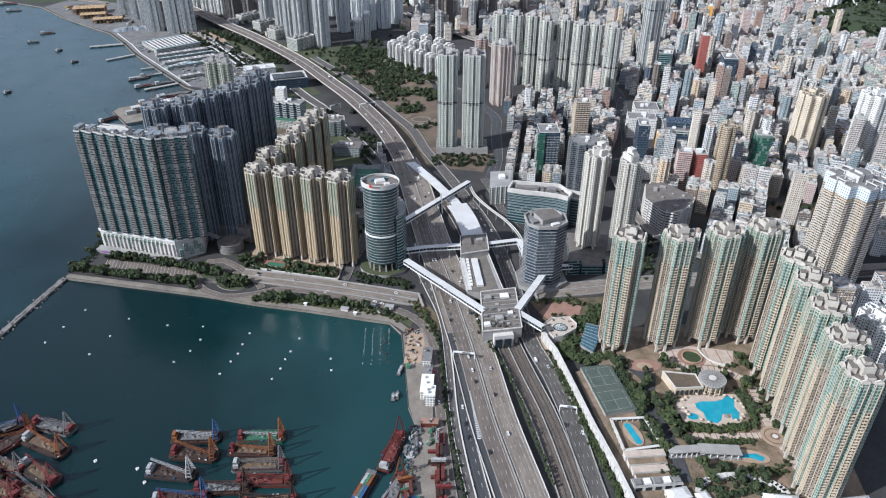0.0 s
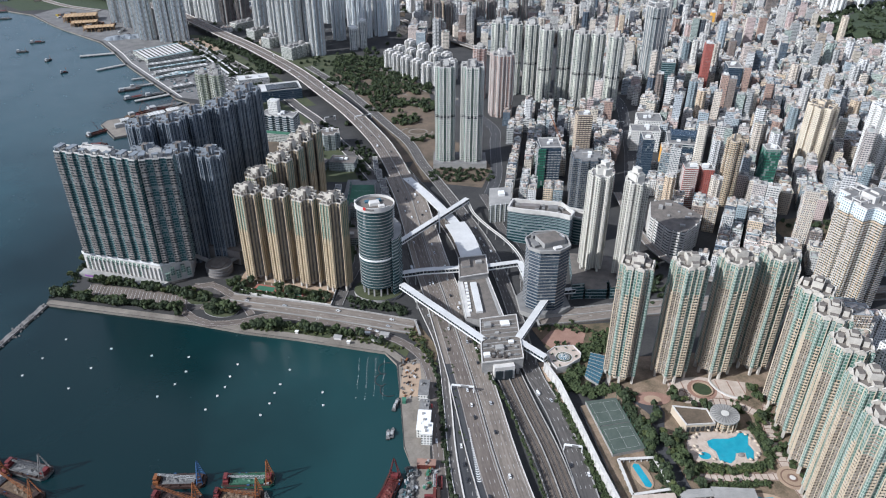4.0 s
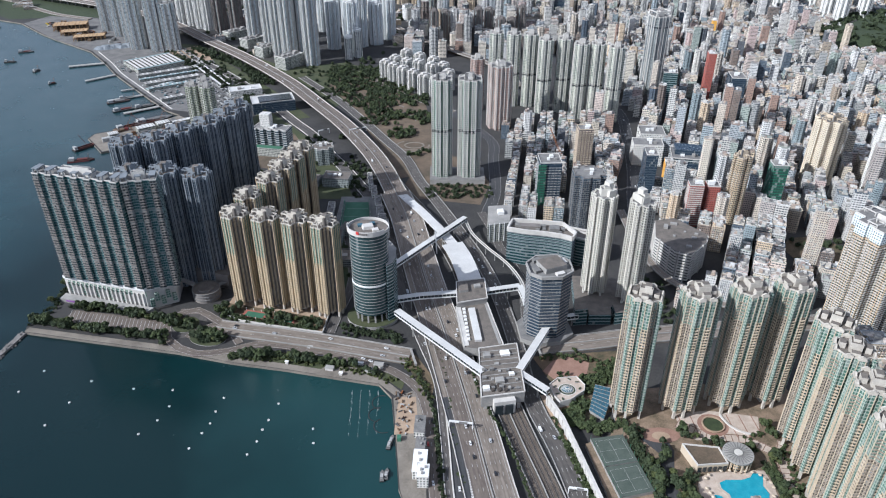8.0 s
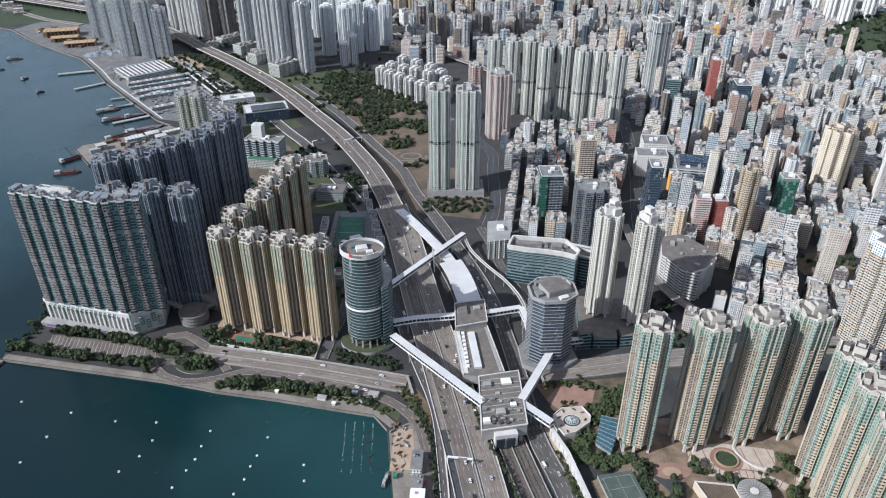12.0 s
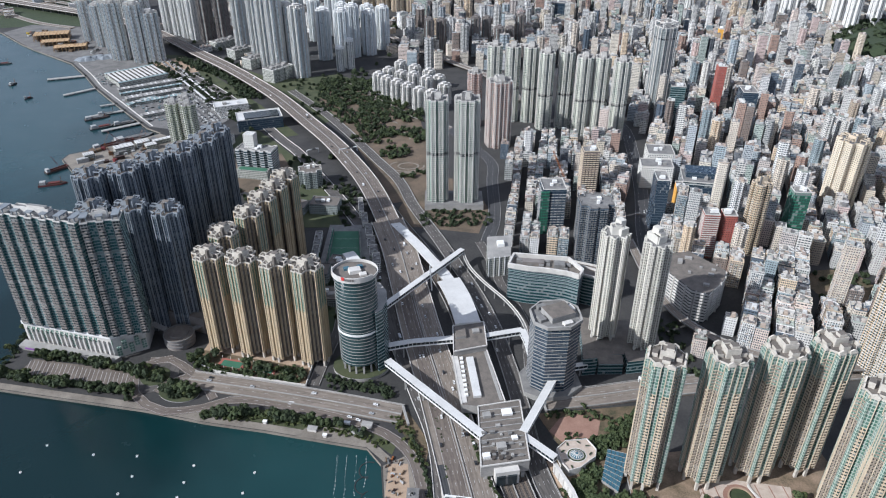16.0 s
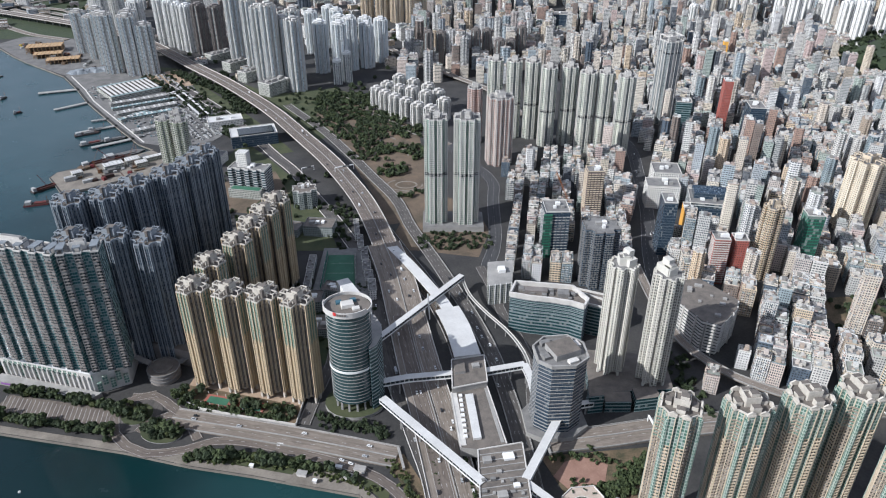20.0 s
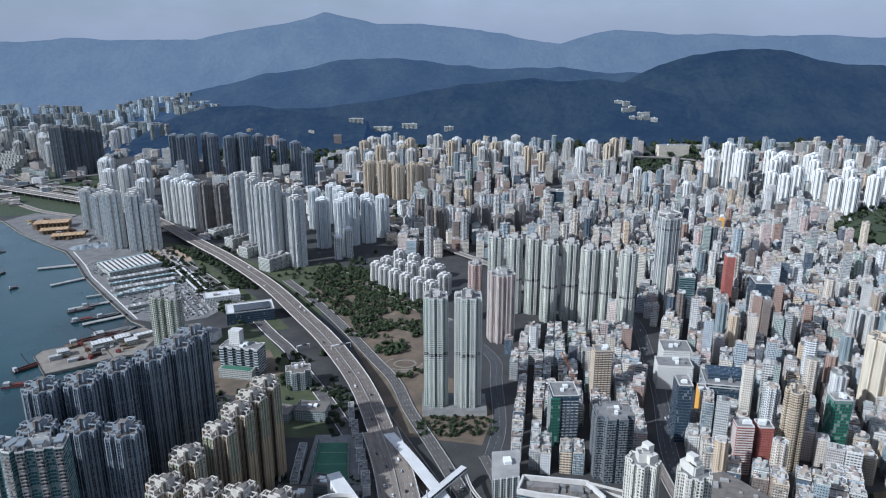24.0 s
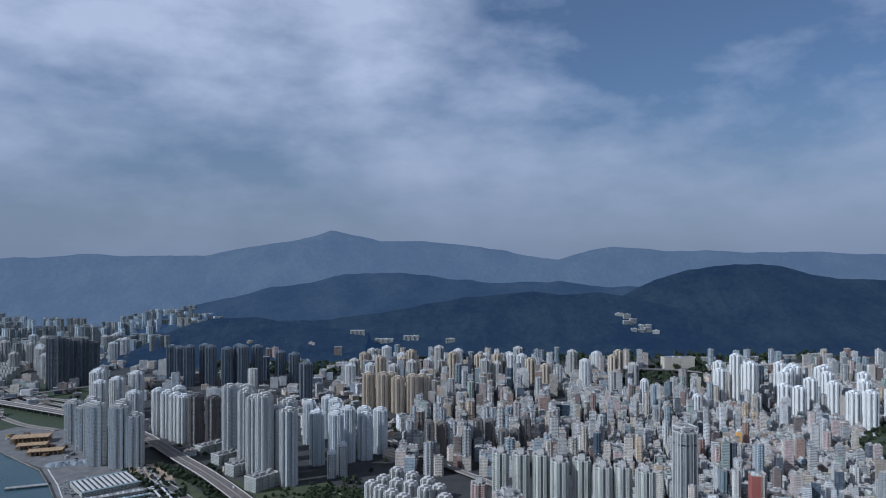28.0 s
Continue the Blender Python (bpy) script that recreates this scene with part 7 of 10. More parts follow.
# ---- trees and hedges ----
def crown_geo(rnd, r, zc, squash=0.8, clumps=13, leaves=24, size=0.95):
    """A crown of many small leaf sprays in uneven clumps."""
    g = Geo()
    for _ in range(clumps):
        a, e, q = rnd.uniform(0, 6.283), rnd.uniform(-0.5, 1.2), r * rnd.uniform(0.35, 0.85)
        c = Vector((q * math.cos(a) * math.cos(e), q * math.sin(a) * math.cos(e), zc + q * squash * math.sin(e)))
        cr = r * rnd.uniform(0.25, 0.45)
        for _ in range(leaves):
            n = Vector((rnd.gauss(0, 1), rnd.gauss(0, 1), rnd.gauss(0, 1) + 0.3)).normalized()
            p = c + n * cr * rnd.uniform(0.7, 1.05)
            t = n.cross(Vector((rnd.gauss(0, 1), rnd.gauss(0, 1), rnd.gauss(0, 1)))).normalized() * size * rnd.uniform(0.6, 1.2)
            b = n.cross(t).normalized() * size * rnd.uniform(0.6, 1.2) + n * rnd.uniform(-0.4, 0.4)
            g.face([tuple(p - t - b), tuple(p + t - b), tuple(p + t + b), tuple(p - t + b)])
    return g


def trunk_geo(h, r, rnd):
    g = Geo()
    g.prism(circle(0, 0, r, 7), -0.3, h, 0, taper=0.6)
    for k in range(4):
        a = k * 1.57 + rnd.uniform(-0.4, 0.4)
        g.beam((0, 0, h * 0.75), (math.cos(a) * h * 0.45, math.sin(a) * h * 0.45, h * 1.25), 0.25, 0.25)
    return g


M["leaf_light"] = plain("light_foliage", (0.035, 0.05, 0.014), (0.11, 0.125, 0.04), 0.25, 0.85, 2.5, 0.5)
rnd = random.Random(5)
kinds = []
for k, (r, h, mat, label) in enumerate(((3.2, 4.5, "leaf", "rounded leafy street tree"), (4.2, 5.5, "leaf_dark", "broad dark leafy tree"), (3.6, 5.0, "leaf_dark", "dense dark green tree"), (2.6, 4.0, "leaf_light", "small light green tree"), (4.6, 6.0, "leaf", "broad spreading leafy tree"))):
    tr = group_thing("tree", label, "tree", (-430 + k * 7, 176 - k * 1.2, 3.1), 0, "trees")
    part("trunk", trunk_geo(h * 0.7, 0.3, rnd), [M["bark"]], tr)
    part("crown", crown_geo(rnd, r, h, 0.85), [M[mat]], tr)
    kinds.append(tr)
spots = []


def rows(line, n, spread, z=3.1):
    line = smooth([(*p, 0) for p in line], 5)
    for _ in range(n):
        x, y, _z = line[rnd.randrange(len(line))]
        spots.append((x + rnd.gauss(0, spread), y + rnd.gauss(0, spread), z))


rows([(196, 0), (190, -30), (196, -62), (204, -84)], 16, 2.5, 6.0)
rows([(292, 20), (286, -20), (284, -56)], 10, 2.5, 6.0)
rows([(212, -118), (236, -128), (262, -132), (196, -136)], 14, 4.0, 6.0)
rows([(182, -20), (180, -50), (184, -80), (187, -100)], 14, 1.6, 6.0)
rows([(203, -20), (201, -50), (206, -80), (208, -98)], 14, 1.6, 6.0)
rows([(214, 8), (226, 0), (262, -8), (276, -4)], 10, 2.2, 6.0)
rows([(168, 14), (176, -16), (180, -46)], 10, 2.0, 6.0)
rows([(-432, 176), (-380, 164), (-330, 154), (-292, 146)], 56, 2.2)
rows([(-400, 203), (-350, 193), (-300, 181)], 30, 1.6)
rows([(-430, 186), (-432, 230), (-436, 280)], 8, 2.5)
rows([(-200, 119), (-150, 115), (-110, 108), (-60, 94)], 34, 2.4)
rows([(-284, 186), (-290, 160), (-282, 140)], 12, 3.0)
rows([(-276, 176), (-264, 168)], 9, 4.0, 3.8)
rows([(-252, 152), (-240, 149), (-228, 146)], 22, 4.0, 3.8)
rows([(-240, 196), (-226, 186), (-222, 200)], 12, 3.0, 3.5)
rows([(-183, 184), (-150, 178), (-138, 172), (-128, 168)], 16, 2.6, 3.5)
rows([(-92, 168), (-60, 156), (-44, 140)], 10, 3.0)
rows([(150, 100), (180, 112), (150, 60), (135, 36)], 52, 8.0, 3.4)
rows([(115, 95), (125, 92)], 8, 4.0, 3.4)
rows([(-44, 120), (-30, 95)], 6, 3.0)
rows([(60, 440), (66, 480), (70, 505)], 8, 3.0)
rows([(225, 262), (235, 240), (230, 225)], 14, 5.0)
rows([(452, 300), (500, 330), (470, 350)], 16, 10.0)
rows([(200, 282), (168, 300), (90, 284)], 8, 3.0)
for x, y, z in spots[:286]:
    k = rnd.randrange(5)
    s = rnd.uniform(0.75, 1.25)
    t = copy_thing(kinds[k], pose(x, y, z, 0, 0, rnd.uniform(0, 360)))
    t.scale = (s, s, s * rnd.uniform(0.9, 1.15))


def wood(name, label, spots, mat, size=1.5, clumps=7, leaves=12):
    """A mass of crowns, joined."""
    g = Geo()
    for x, y, z, r in spots:
        c = crown_geo(rnd, r, r * 0.75, 0.8, clumps, leaves, size)
        i = len(g.v)
        g.v.extend((p[0] + x, p[1] + y, p[2] + z) for p in c.v)
        g.f.extend(tuple(i + q for q in f) for f in c.f)
        g.mi.extend(c.mi)
        g.uv.extend(c.uv)
    thing(name, g, [M[mat]], label, "vegetation", kind="stuff")


def strip(line, n, spread, r=(1.2, 2.2), z=3.0):
    line = smooth([(*p, 0) for p in line], 3)
    out = []
    for k in range(n):
        x, y, _z = line[int(k / n * (len(line) - 1))]
        out.append((x + rnd.gauss(0, spread), y + rnd.gauss(0, spread), z, rnd.uniform(*r)))
    return out


infill = [(rnd.uniform(-165, -62), rnd.uniform(250, 395), 3, rnd.uniform(1.8, 3.6)) for _ in range(150)] + [(rnd.uniform(-20, 78), rnd.uniform(470, 516), 3, rnd.uniform(1.5, 3.2)) for _ in range(90)] + [(rnd.uniform(222, 262), rnd.uniform(160, 262), 3, rnd.uniform(1.8, 3.6)) for _ in range(90)]
wood("shrubs", "dark shrubs and small trees between the blocks", infill, "leaf_dark", 1.2, 6, 10)
wood("hedge", "roadside hedge strip of dense shrubs", strip([(-18, 90), (-4, 45), (0, 10), (4, -52), (12, -110), (20, -160)], 120, 1.0, z=3.4), "leaf_dark", 0.8, 5, 9)
wood("hedge", "clipped planting beside the station", strip([(30, 182), (26, 140), (33, 105), (38, 70), (50, 30), (64, -10), (76, -70), (90, -140)], 130, 0.7, (1.0, 1.7), 7.0), "leaf", 0.7, 5, 9)
wood("hedge", "dense green bank beside the trunk road", strip([(112, 2), (122, -40), (130, -90), (142, -150)], 150, 1.7, (1.4, 2.6), 3.2), "leaf", 0.9, 6, 10)
wood("scrub", "low scrub on the quayside verge", strip([(-204, 117), (-150, 112), (-100, 102), (-40, 82)], 120, 2.0, (0.9, 1.8)), "leaf_light", 0.8, 4, 8)
wood("scrub", "scrub and shrubs on the sea edge", strip([(-436, 172), (-428, 200), (-430, 240)], 60, 3.0, (1.2, 2.2)), "leaf_dark", 0.8, 5, 9)
wood("hedge", "dense tree belt along the quay", strip([(-432, 178), (-400, 171), (-360, 163), (-320, 155), (-290, 150)], 170, 2.0, (1.6, 3.4)), "leaf_dark", 0.9, 6, 11)
wood("hedge", "dense tree belt beside the car park", strip([(-404, 205), (-360, 196), (-310, 184), (-292, 176)], 100, 1.6, (1.4, 2.6)), "leaf_dark", 0.9, 6, 10)
wood("hedge", "bushy planting on the traffic islands", strip([(-256, 153), (-248, 150), (-240, 149), (-232, 147), (-224, 146)], 80, 3.2, (1.6, 3.2), 3.8) + strip([(-276, 176), (-270, 172), (-264, 168)], 46, 3.6, (1.2, 2.4), 3.8), "leaf_dark", 0.9, 6, 10)
wood("hedge", "tree belt on the quayside verge", strip([(-206, 120), (-160, 120), (-120, 112), (-90, 104)], 120, 2.2, (1.6, 3.2)), "leaf", 0.9, 6, 10)
wood("hedge", "garden trees below the golden towers", strip([(-238, 196), (-226, 184), (-186, 176), (-146, 166), (-126, 162)], 90, 2.0, (1.4, 2.8), 3.5) + strip([(-148, 180), (-136, 178), (-126, 174)], 34, 2.4, (1.4, 2.6), 3.5), "leaf", 0.9, 6, 10)
wood("hedge", "dense garden trees by the garden plaza", strip([(126, 28), (131, 42), (140, 72), (158, 84), (176, 104), (186, 112)], 150, 4.2, (2.2, 4.2), 3.4), "leaf", 1.0, 6, 11)
wood("hedge", "bushy planting round the office tower", strip([(-98, 166), (-84, 158), (-64, 154), (-48, 150), (-38, 138)], 80, 3.4, (1.6, 3.0), 3.2), "leaf_dark", 0.9, 6, 10)
wood("hedge", "green belt between slip road and highway", strip([(-12, 152), (2, 118), (8, 86), (13, 40), (18, -10), (24, -60)], 130, 0.9, (1.1, 2.0), 4.5), "leaf", 0.8, 5, 9)
park_spots = []
while len(park_spots) < 900:
    x, y = rnd.uniform(-235, 0), rnd.uniform(570, 1110)
    near_edge = abs((y - 560) * -0.42 - 55 - x)
    if x > -60 - (y - 560) * 0.36 and x < 5 - (y - 700) * 0.12 and noise.noise(Vector((x * 0.016, y * 0.016, 3))) > (0.22 if y < 760 else -0.16 if y < 860 else -0.42):
        park_spots.append((x, y, 3.0, rnd.uniform(2.6, 5.6)))
wood("woodland", "scrubby woodland on cleared ground", park_spots[::2], "leaf_dark", 1.3, 7, 14)
wood("woodland", "lighter scrubby trees on cleared ground", park_spots[1::2], "leaf", 1.3, 7, 14)
far_spots = strip([(-330, 820), (-370, 900), (-450, 1010), (-540, 1110), (-640, 1230)], 150, 9, (3, 5.5)) + strip([(-215, 560), (-235, 520), (-250, 480)], 60, 14, (3, 5)) + strip([(-330, 720), (-340, 640), (-300, 560), (-230, 590)], 80, 12, (2.5, 5)) + strip([(-180, 700), (-210, 650), (-130, 560), (-120, 480)], 90, 12, (2.5, 4.5))
far_spots += strip([(-330, 880), (-400, 980), (-500, 1120), (-590, 1250)], 70, 10, (2.5, 4.5)) + strip([(-190, 900), (-220, 1010), (-180, 1100), (-300, 1070)], 110, 20, (2.5, 4.5)) + strip([(455, 300), (500, 345), (470, 340)], 36, 10, (2.5, 4.5))
far_spots += strip([(-575, 1262), (-520, 1205), (-466, 1150), (-400, 1060), (-352, 985)], 170, 9, (3.5, 6))
wood("woodland", "dark trees beside the viaduct", far_spots, "leaf_dark", 1.6, 6, 10)
est_trees = [(rnd.uniform(-620, -40), rnd.uniform(1110, 1950), 3, rnd.uniform(3.5, 7)) for _ in range(300)] + [(-900 - rnd.uniform(0, 900), rnd.uniform(1640, 2150), 3, rnd.uniform(4, 8)) for _ in range(200)]
est_trees = [q for q in est_trees if is_free(q[0], q[1], 4) and q[1] > 1250 - (q[0] + 560) / 0.9 + 60]
wood("woodland", "dark trees among the estates", est_trees, "leaf_dark", 2.6, 6, 9)
knoll = [(rnd.uniform(930, 1280), rnd.uniform(1200, 1560), 12, rnd.uniform(6, 11)) for _ in range(260)]
knoll = [(x, y, 24 - 0.03 * abs(x - 1090) - 0.04 * abs(y - 1380 - (x - 1090) * 0.9), r) for x, y, z, r in knoll if abs(y - 1380 - (x - 1090) * 0.9) < 120]
wood("woodland", "dark trees covering the knoll", knoll, "leaf_dark", 3.0, 6, 10)
gap = [(x, y, 4, r) for x, y, r in ((rnd.uniform(600, 1060), rnd.uniform(2040, 2500), rnd.uniform(6, 12)) for _ in range(420)) if not is_free(x, y) and y < 2360 + (x - 690) * 0.3]
wood("woodland", "dark wooded gap between the estates", gap, "leaf_dark", 3.2, 6, 9)
road("hill_viaduct", [(560, 2350, 26), (640, 2360, 26), (760, 2366, 26), (870, 2350, 26), (960, 2310, 22)], 6, 6, "old_road", "pale road bridge over the wooded gap", depth=1.6, walls=1.0, edge=False)
slope = [(rnd.uniform(-900, 1700), rnd.uniform(2470, 2900), 4, rnd.uniform(9, 17)) for _ in range(430)] + [(rnd.uniform(-900, -300), rnd.uniform(2350, 2800), 4, rnd.uniform(10, 18)) for _ in range(200)]
wood("woodland", "dark woods at the foot of the hills", slope, "leaf_dark", 5.0, 6, 9)
# ---- the estate's podium garden ----
M["pool"] = plain("pool_water", (0.02, 0.22, 0.31), (0.045, 0.33, 0.42), 0.15, 0.08, 1.5, 0.1)
M["pool_terrace"] = plain("pool_terrace_stone", (0.34, 0.27, 0.215), (0.52, 0.44, 0.37), 0.2, 0.85, 1.5, 0.05)
M["brown_pave"] = plain("brown_paving", (0.12, 0.07, 0.05), (0.20, 0.125, 0.09), 0.2, 0.9, 1.5, 0.05)
M["court_pave"] = plain("planted_court_ground", (0.06, 0.050, 0.026), (0.30, 0.215, 0.15), 0.07, 0.92, 0.8, 0.2)
M["court"] = plain("tennis_court", (0.045, 0.062, 0.050), (0.092, 0.112, 0.092), 0.1, 0.85, 1.0, 0.05)
DZ = 6.0
g = Geo()
g.prism([(128, -2), (152, 8), (160, 26), (162, 64), (330, 82), (346, -60), (330, -175), (300, -200), (168, -200), (146, -119)], 2.9, DZ, 0, 1)
thing("podium_deck", g, [M["concrete"], M["court_pave"]], "raised planted garden deck between towers", "podium", kind="structure")


def slab(name, pts, mat, label, z=DZ + 0.15, h=0.5, cat="paving"):
    g = Geo()
    g.prism(pts, z - h, z, 0)
    return thing(name, g, [M[mat]], label, cat, kind="structure")


slab("driveway", [(184, 8), (200, 2), (203, -10), (196, -34), (194, -54), (198, -74), (202, -98), (201, -134), (190, -134), (190, -98), (185, -74), (183, -54), (186, -32), (190, -14), (176, 6)], "dark_road", "dark curving driveway", DZ + 0.22)
slab("paving", circle(196, 8, 17, 24, 9), "brick_pave", "red brick forecourt", DZ + 0.25)
slab("paving", circle(196, 7, 8, 20, 5), "tan_pave", "tan inner forecourt circle", DZ + 0.3)
slab("paving", [(216, 34), (214, 12), (226, 2), (262, 2), (284, 10), (290, 30), (270, 34), (246, 38)], "pool_terrace", "pinkish paved plaza round the planter ring", DZ + 0.13)
for k in range(7):
    g = Geo()
    g.beam((218 + k * 11, 33 - (k % 2), DZ + 0.2), (219 + k * 11, 5, DZ + 0.2), 0.9, 0.08)
    thing("paving_band", g, [M["brick_pave"]], "red brick band across the plaza", "paving", kind="structure")
slab("paving", circle(246, 20, 13.5, 28), "brick_pave", "red brick ring round the planter", DZ + 0.24)
terrace = [(215, -39), (227, -34), (254, -32), (271, -32), (273, -46), (272, -58), (264, -67), (255, -71), (225, -71), (213, -66), (210, -58), (212, -46)]
slab("paving", terrace, "pool_terrace", "pale pink stone pool terrace", DZ + 0.22)
for r0, m, z in ((12, "tan_pave", 0.3), (9.4, "brown_pave", 0.34), (8.2, "tan_pave", 0.38), (4.2, "brown_pave", 0.42), (2.4, "pale_stone", 0.5)):
    slab("paving", circle(287, -84, r0, 24), m, "round mosaic plaza ring", DZ + z)
# walks with brown borders
for pts, w in (([(300, 0, 0), (291, -20, 0), (287, -50, 0), (287, -84, 0), (292, -120, 0)], 4.5), ([(205, -83, 0), (240, -84, 0), (287, -82, 0)], 4.2), ([(214, 22, 0), (240, 6, 0), (268, 2, 0), (292, -16, 0)], 5.0)):
    ln = [(x, y, DZ + 0.16) for x, y, _ in smooth(pts, 5)]
    g = Geo()
    ribbon(g, ln, w, w, 0.3)
    wk = thing("garden_walk", g, [M["pool_terrace"]], "tan paved garden walk with brown borders", "paving", kind="structure")
    for off in (w - 0.6, 0.6 - w):
        g = Geo()
        ribbon(g, offset(ln, off), 0.45, 0.45, 0.1, 0, 0.04)
        part("border", g, [M["brown_pave"]], wk)
    g = Geo()
    dashes(g, ln, 0, 0.7, 4.5, w * 1.6, 0, 0.05)
    part("cross_band", g, [M["brown_pave"]], wk)
slab("lawn", [(214, -116), (240, -112), (241, -128), (215, -134)], "grass", "worn green lawn", DZ + 0.35, cat="lawn")
slab("lawn", [(273, -26), (279, -22), (281, -66), (274, -62)], "grass", "narrow lawn between hedges", DZ + 0.3, cat="lawn")
pool = group_thing("swimming_pool", "turquoise free-form swimming pool with stone edge", "swimming pool", (0, 0, DZ))
edge = [(230, -44.5), (236, -41.8), (249, -41.7), (257, -39), (261, -34.6), (268.5, -36.2), (264, -48), (266, -56), (262.5, -65), (256.5, -63.6), (257.5, -57.3), (250, -58), (247, -65), (242, -69), (234, -66), (234, -56), (229.6, -50)]
g = Geo()
g.ring([(248 + (x - 248) * 1.07, -52 + (y + 52) * 1.08) for x, y in edge], 0.1, 0.5, 1.8)
part("coping", g, [M["pool_terrace"]], pool)
g = Geo()
g.prism(edge, 0.1, 0.45, 0)
part("water", g, [M["pool"]], pool, "clear turquoise pool water")
g = Geo()
g.prism(circle(254, -60, 3.2, 12, 2.6), 0.2, 1.4, 0, taper=0.7)
part("rock_island", g, [M["rock"]], pool, "pale rock outcrop at the pool edge")
wp = group_thing("swimming_pool", "small round turquoise wading pool", "swimming pool", (0, 0, DZ))
g = Geo()
g.prism(circle(223, -61, 6.2, 20, 5.2), 0.1, 0.55, 0)
part("coping", g, [M["pool_terrace"]], wp)
g = Geo()
g.prism(circle(223, -61, 5, 20, 4), 0.1, 0.65, 0)
part("water", g, [M["pool"]], wp)
wp = group_thing("swimming_pool", "oval turquoise pool with a colonnade", "swimming pool", (0, 0, DZ))
g = Geo()
g.prism(turned([(x, y) for x, y in circle(0, 0, 14, 24, 7)], 1.85, (165, -82)), 0.1, 0.7, 0)
part("coping", g, [M["tan_pave"]], wp)
g = Geo()
g.prism(turned([(-11, -3), (11, -3), (13, 0), (11, 3), (-11, 3), (-13, 0)], 1.85, (165, -82)), 0.1, 0.8, 0)
part("water", g, [M["pool"]], wp)
wp = group_thing("swimming_pool", "shallow pale blue play pool", "swimming pool", (0, 0, DZ))
g = Geo()
g.prism(turned(circle(0, 0, 15, 20, 7), -0.2, (258, -107)), 0.1, 0.7, 0)
part("coping", g, [M["tan_pave"]], wp)
g = Geo()
g.prism(turned([(-10, -4), (-2, -2), (8, -4), (11, 1), (4, 4), (-4, 2), (-11, 3)], -0.2, (258, -107)), 0.1, 0.8, 0)
part("water", g, [M["pool"]], wp)
pv = group_thing("pavilion", "round pale pavilion with a slatted roof", "pavilion", (250, -24, DZ))
g = Geo()
g.prism(circle(0, 0, 12.5, 32), 10.8, 12.4, 0, bottom=True)
part("roof", g, [M["concrete"]], pv)
g = Geo()
g.prism(circle(0, 0, 9, 28), 0, 10.8, 0)
part("drum", g, [M["f_cream"]], pv)
for k in range(16):
    p = circle(0, 0, 11.6, 16)[k]
    g = Geo()
    g.box(*p, 0, 0.8, 0.8, 10.9)
    part("column", g, [M["cream"]], pv)
for k in range(24):
    a = k / 24 * 6.283
    g = Geo()
    g.beam((3.5 * math.cos(a), 3.5 * math.sin(a), 12.75), (11.6 * math.cos(a), 11.6 * math.sin(a), 12.75), 0.7, 0.4)
    part("roof_rib", g, [M["grey_deck"]], pv)
g = Geo()
g.prism(circle(0, 0, 3.4, 20), 12.4, 13.4, 0)
part("roof_cap", g, [M["pale_stone"]], pv)
ch = group_thing("clubhouse", "low tan clubhouse with planted roof", "building", (0, 0, DZ))
cpl = [(208, -10), (214, -34), (240, -32), (238, -14)]
g = Geo()
g.prism(cpl, 0, 8, 0, 1)
part("wall", g, [M["cream"], M["soil"]], ch)
g = Geo()
g.ring(cpl, 8, 9.2, 1.2)
part("parapet", g, [M["pale_stone"]], ch)
for k in range(6):
    g = Geo()
    a = Vector((214, -34)).lerp(Vector((240, -32)), (k + 0.5) / 6)
    g.box(a.x, a.y - 0.3, 1, 2.6, 0.8, 5, 0.07)
    part("window", g, [M["glass_dark"]], ch)
g = Geo()
g.ring(circle(246, 20, 10, 28), 0.0, 1.6, 1.2)
thing("planter", g, [M["tan_pave"]], "round stone planter ring around a hollow", "planter", at=(0, 0, DZ))
# dark disc imitates the shaded hole inside the ring
g = Geo()
g.prism(circle(246, 20, 8.6, 24), 0.1, 0.5, 0)
thing("planting_bed", g, [M["leaf_dark"]], "dark round planting bed", "planting", at=(0, 0, DZ))
g = Geo()
for k in range(12):
    a, b = 1.5 + k * 0.12, 1.5 + (k + 1) * 0.12
    g.beam((278 + 22 * math.cos(a + 1.7), 34 + 26 * math.sin(a + 1.7), 1.6), (278 + 22 * math.cos(b + 1.7), 34 + 26 * math.sin(b + 1.7), 1.6), 1.4, 1.6)
thing("curved_wall", g, [M["pale_stone"]], "pale curved garden wall", "garden wall", at=(0, 0, DZ))
# courts
cts = group_thing("tennis_courts", "grey-green tennis courts with white lines", "tennis court", (0, 0, DZ))
for a, b, c, d in (((133, 1), (162, 6), (168, -24), (139, -30)), ((139, -31), (168, -25), (174, -55), (145, -62))):
    g = Geo()
    g.prism([a, d, c, b], 0, 3.2, 1, 0)
    part("court", g, [M["court"], M["concrete"]], cts)
    va, vb, vc, vd = (Vector(p) for p in (a, b, c, d))
    for u0, u1 in (((0.1, 0.12), (0.1, 0.88)), ((0.9, 0.12), (0.9, 0.88)), ((0.1, 0.12), (0.9, 0.12)), ((0.1, 0.88), (0.9, 0.88)), ((0.5, 0.12), (0.5, 0.88)), ((0.1, 0.5), (0.9, 0.5))):
        pt = [va.lerp(vb, u).lerp(vd.lerp(vc, u), w) for u, w in (u0, u1)]
        g = Geo()
        g.beam((*pt[0], 3.24), (*pt[1], 3.24), 0.16, 0.03)
        part("court_line", g, [M["line"]], cts)
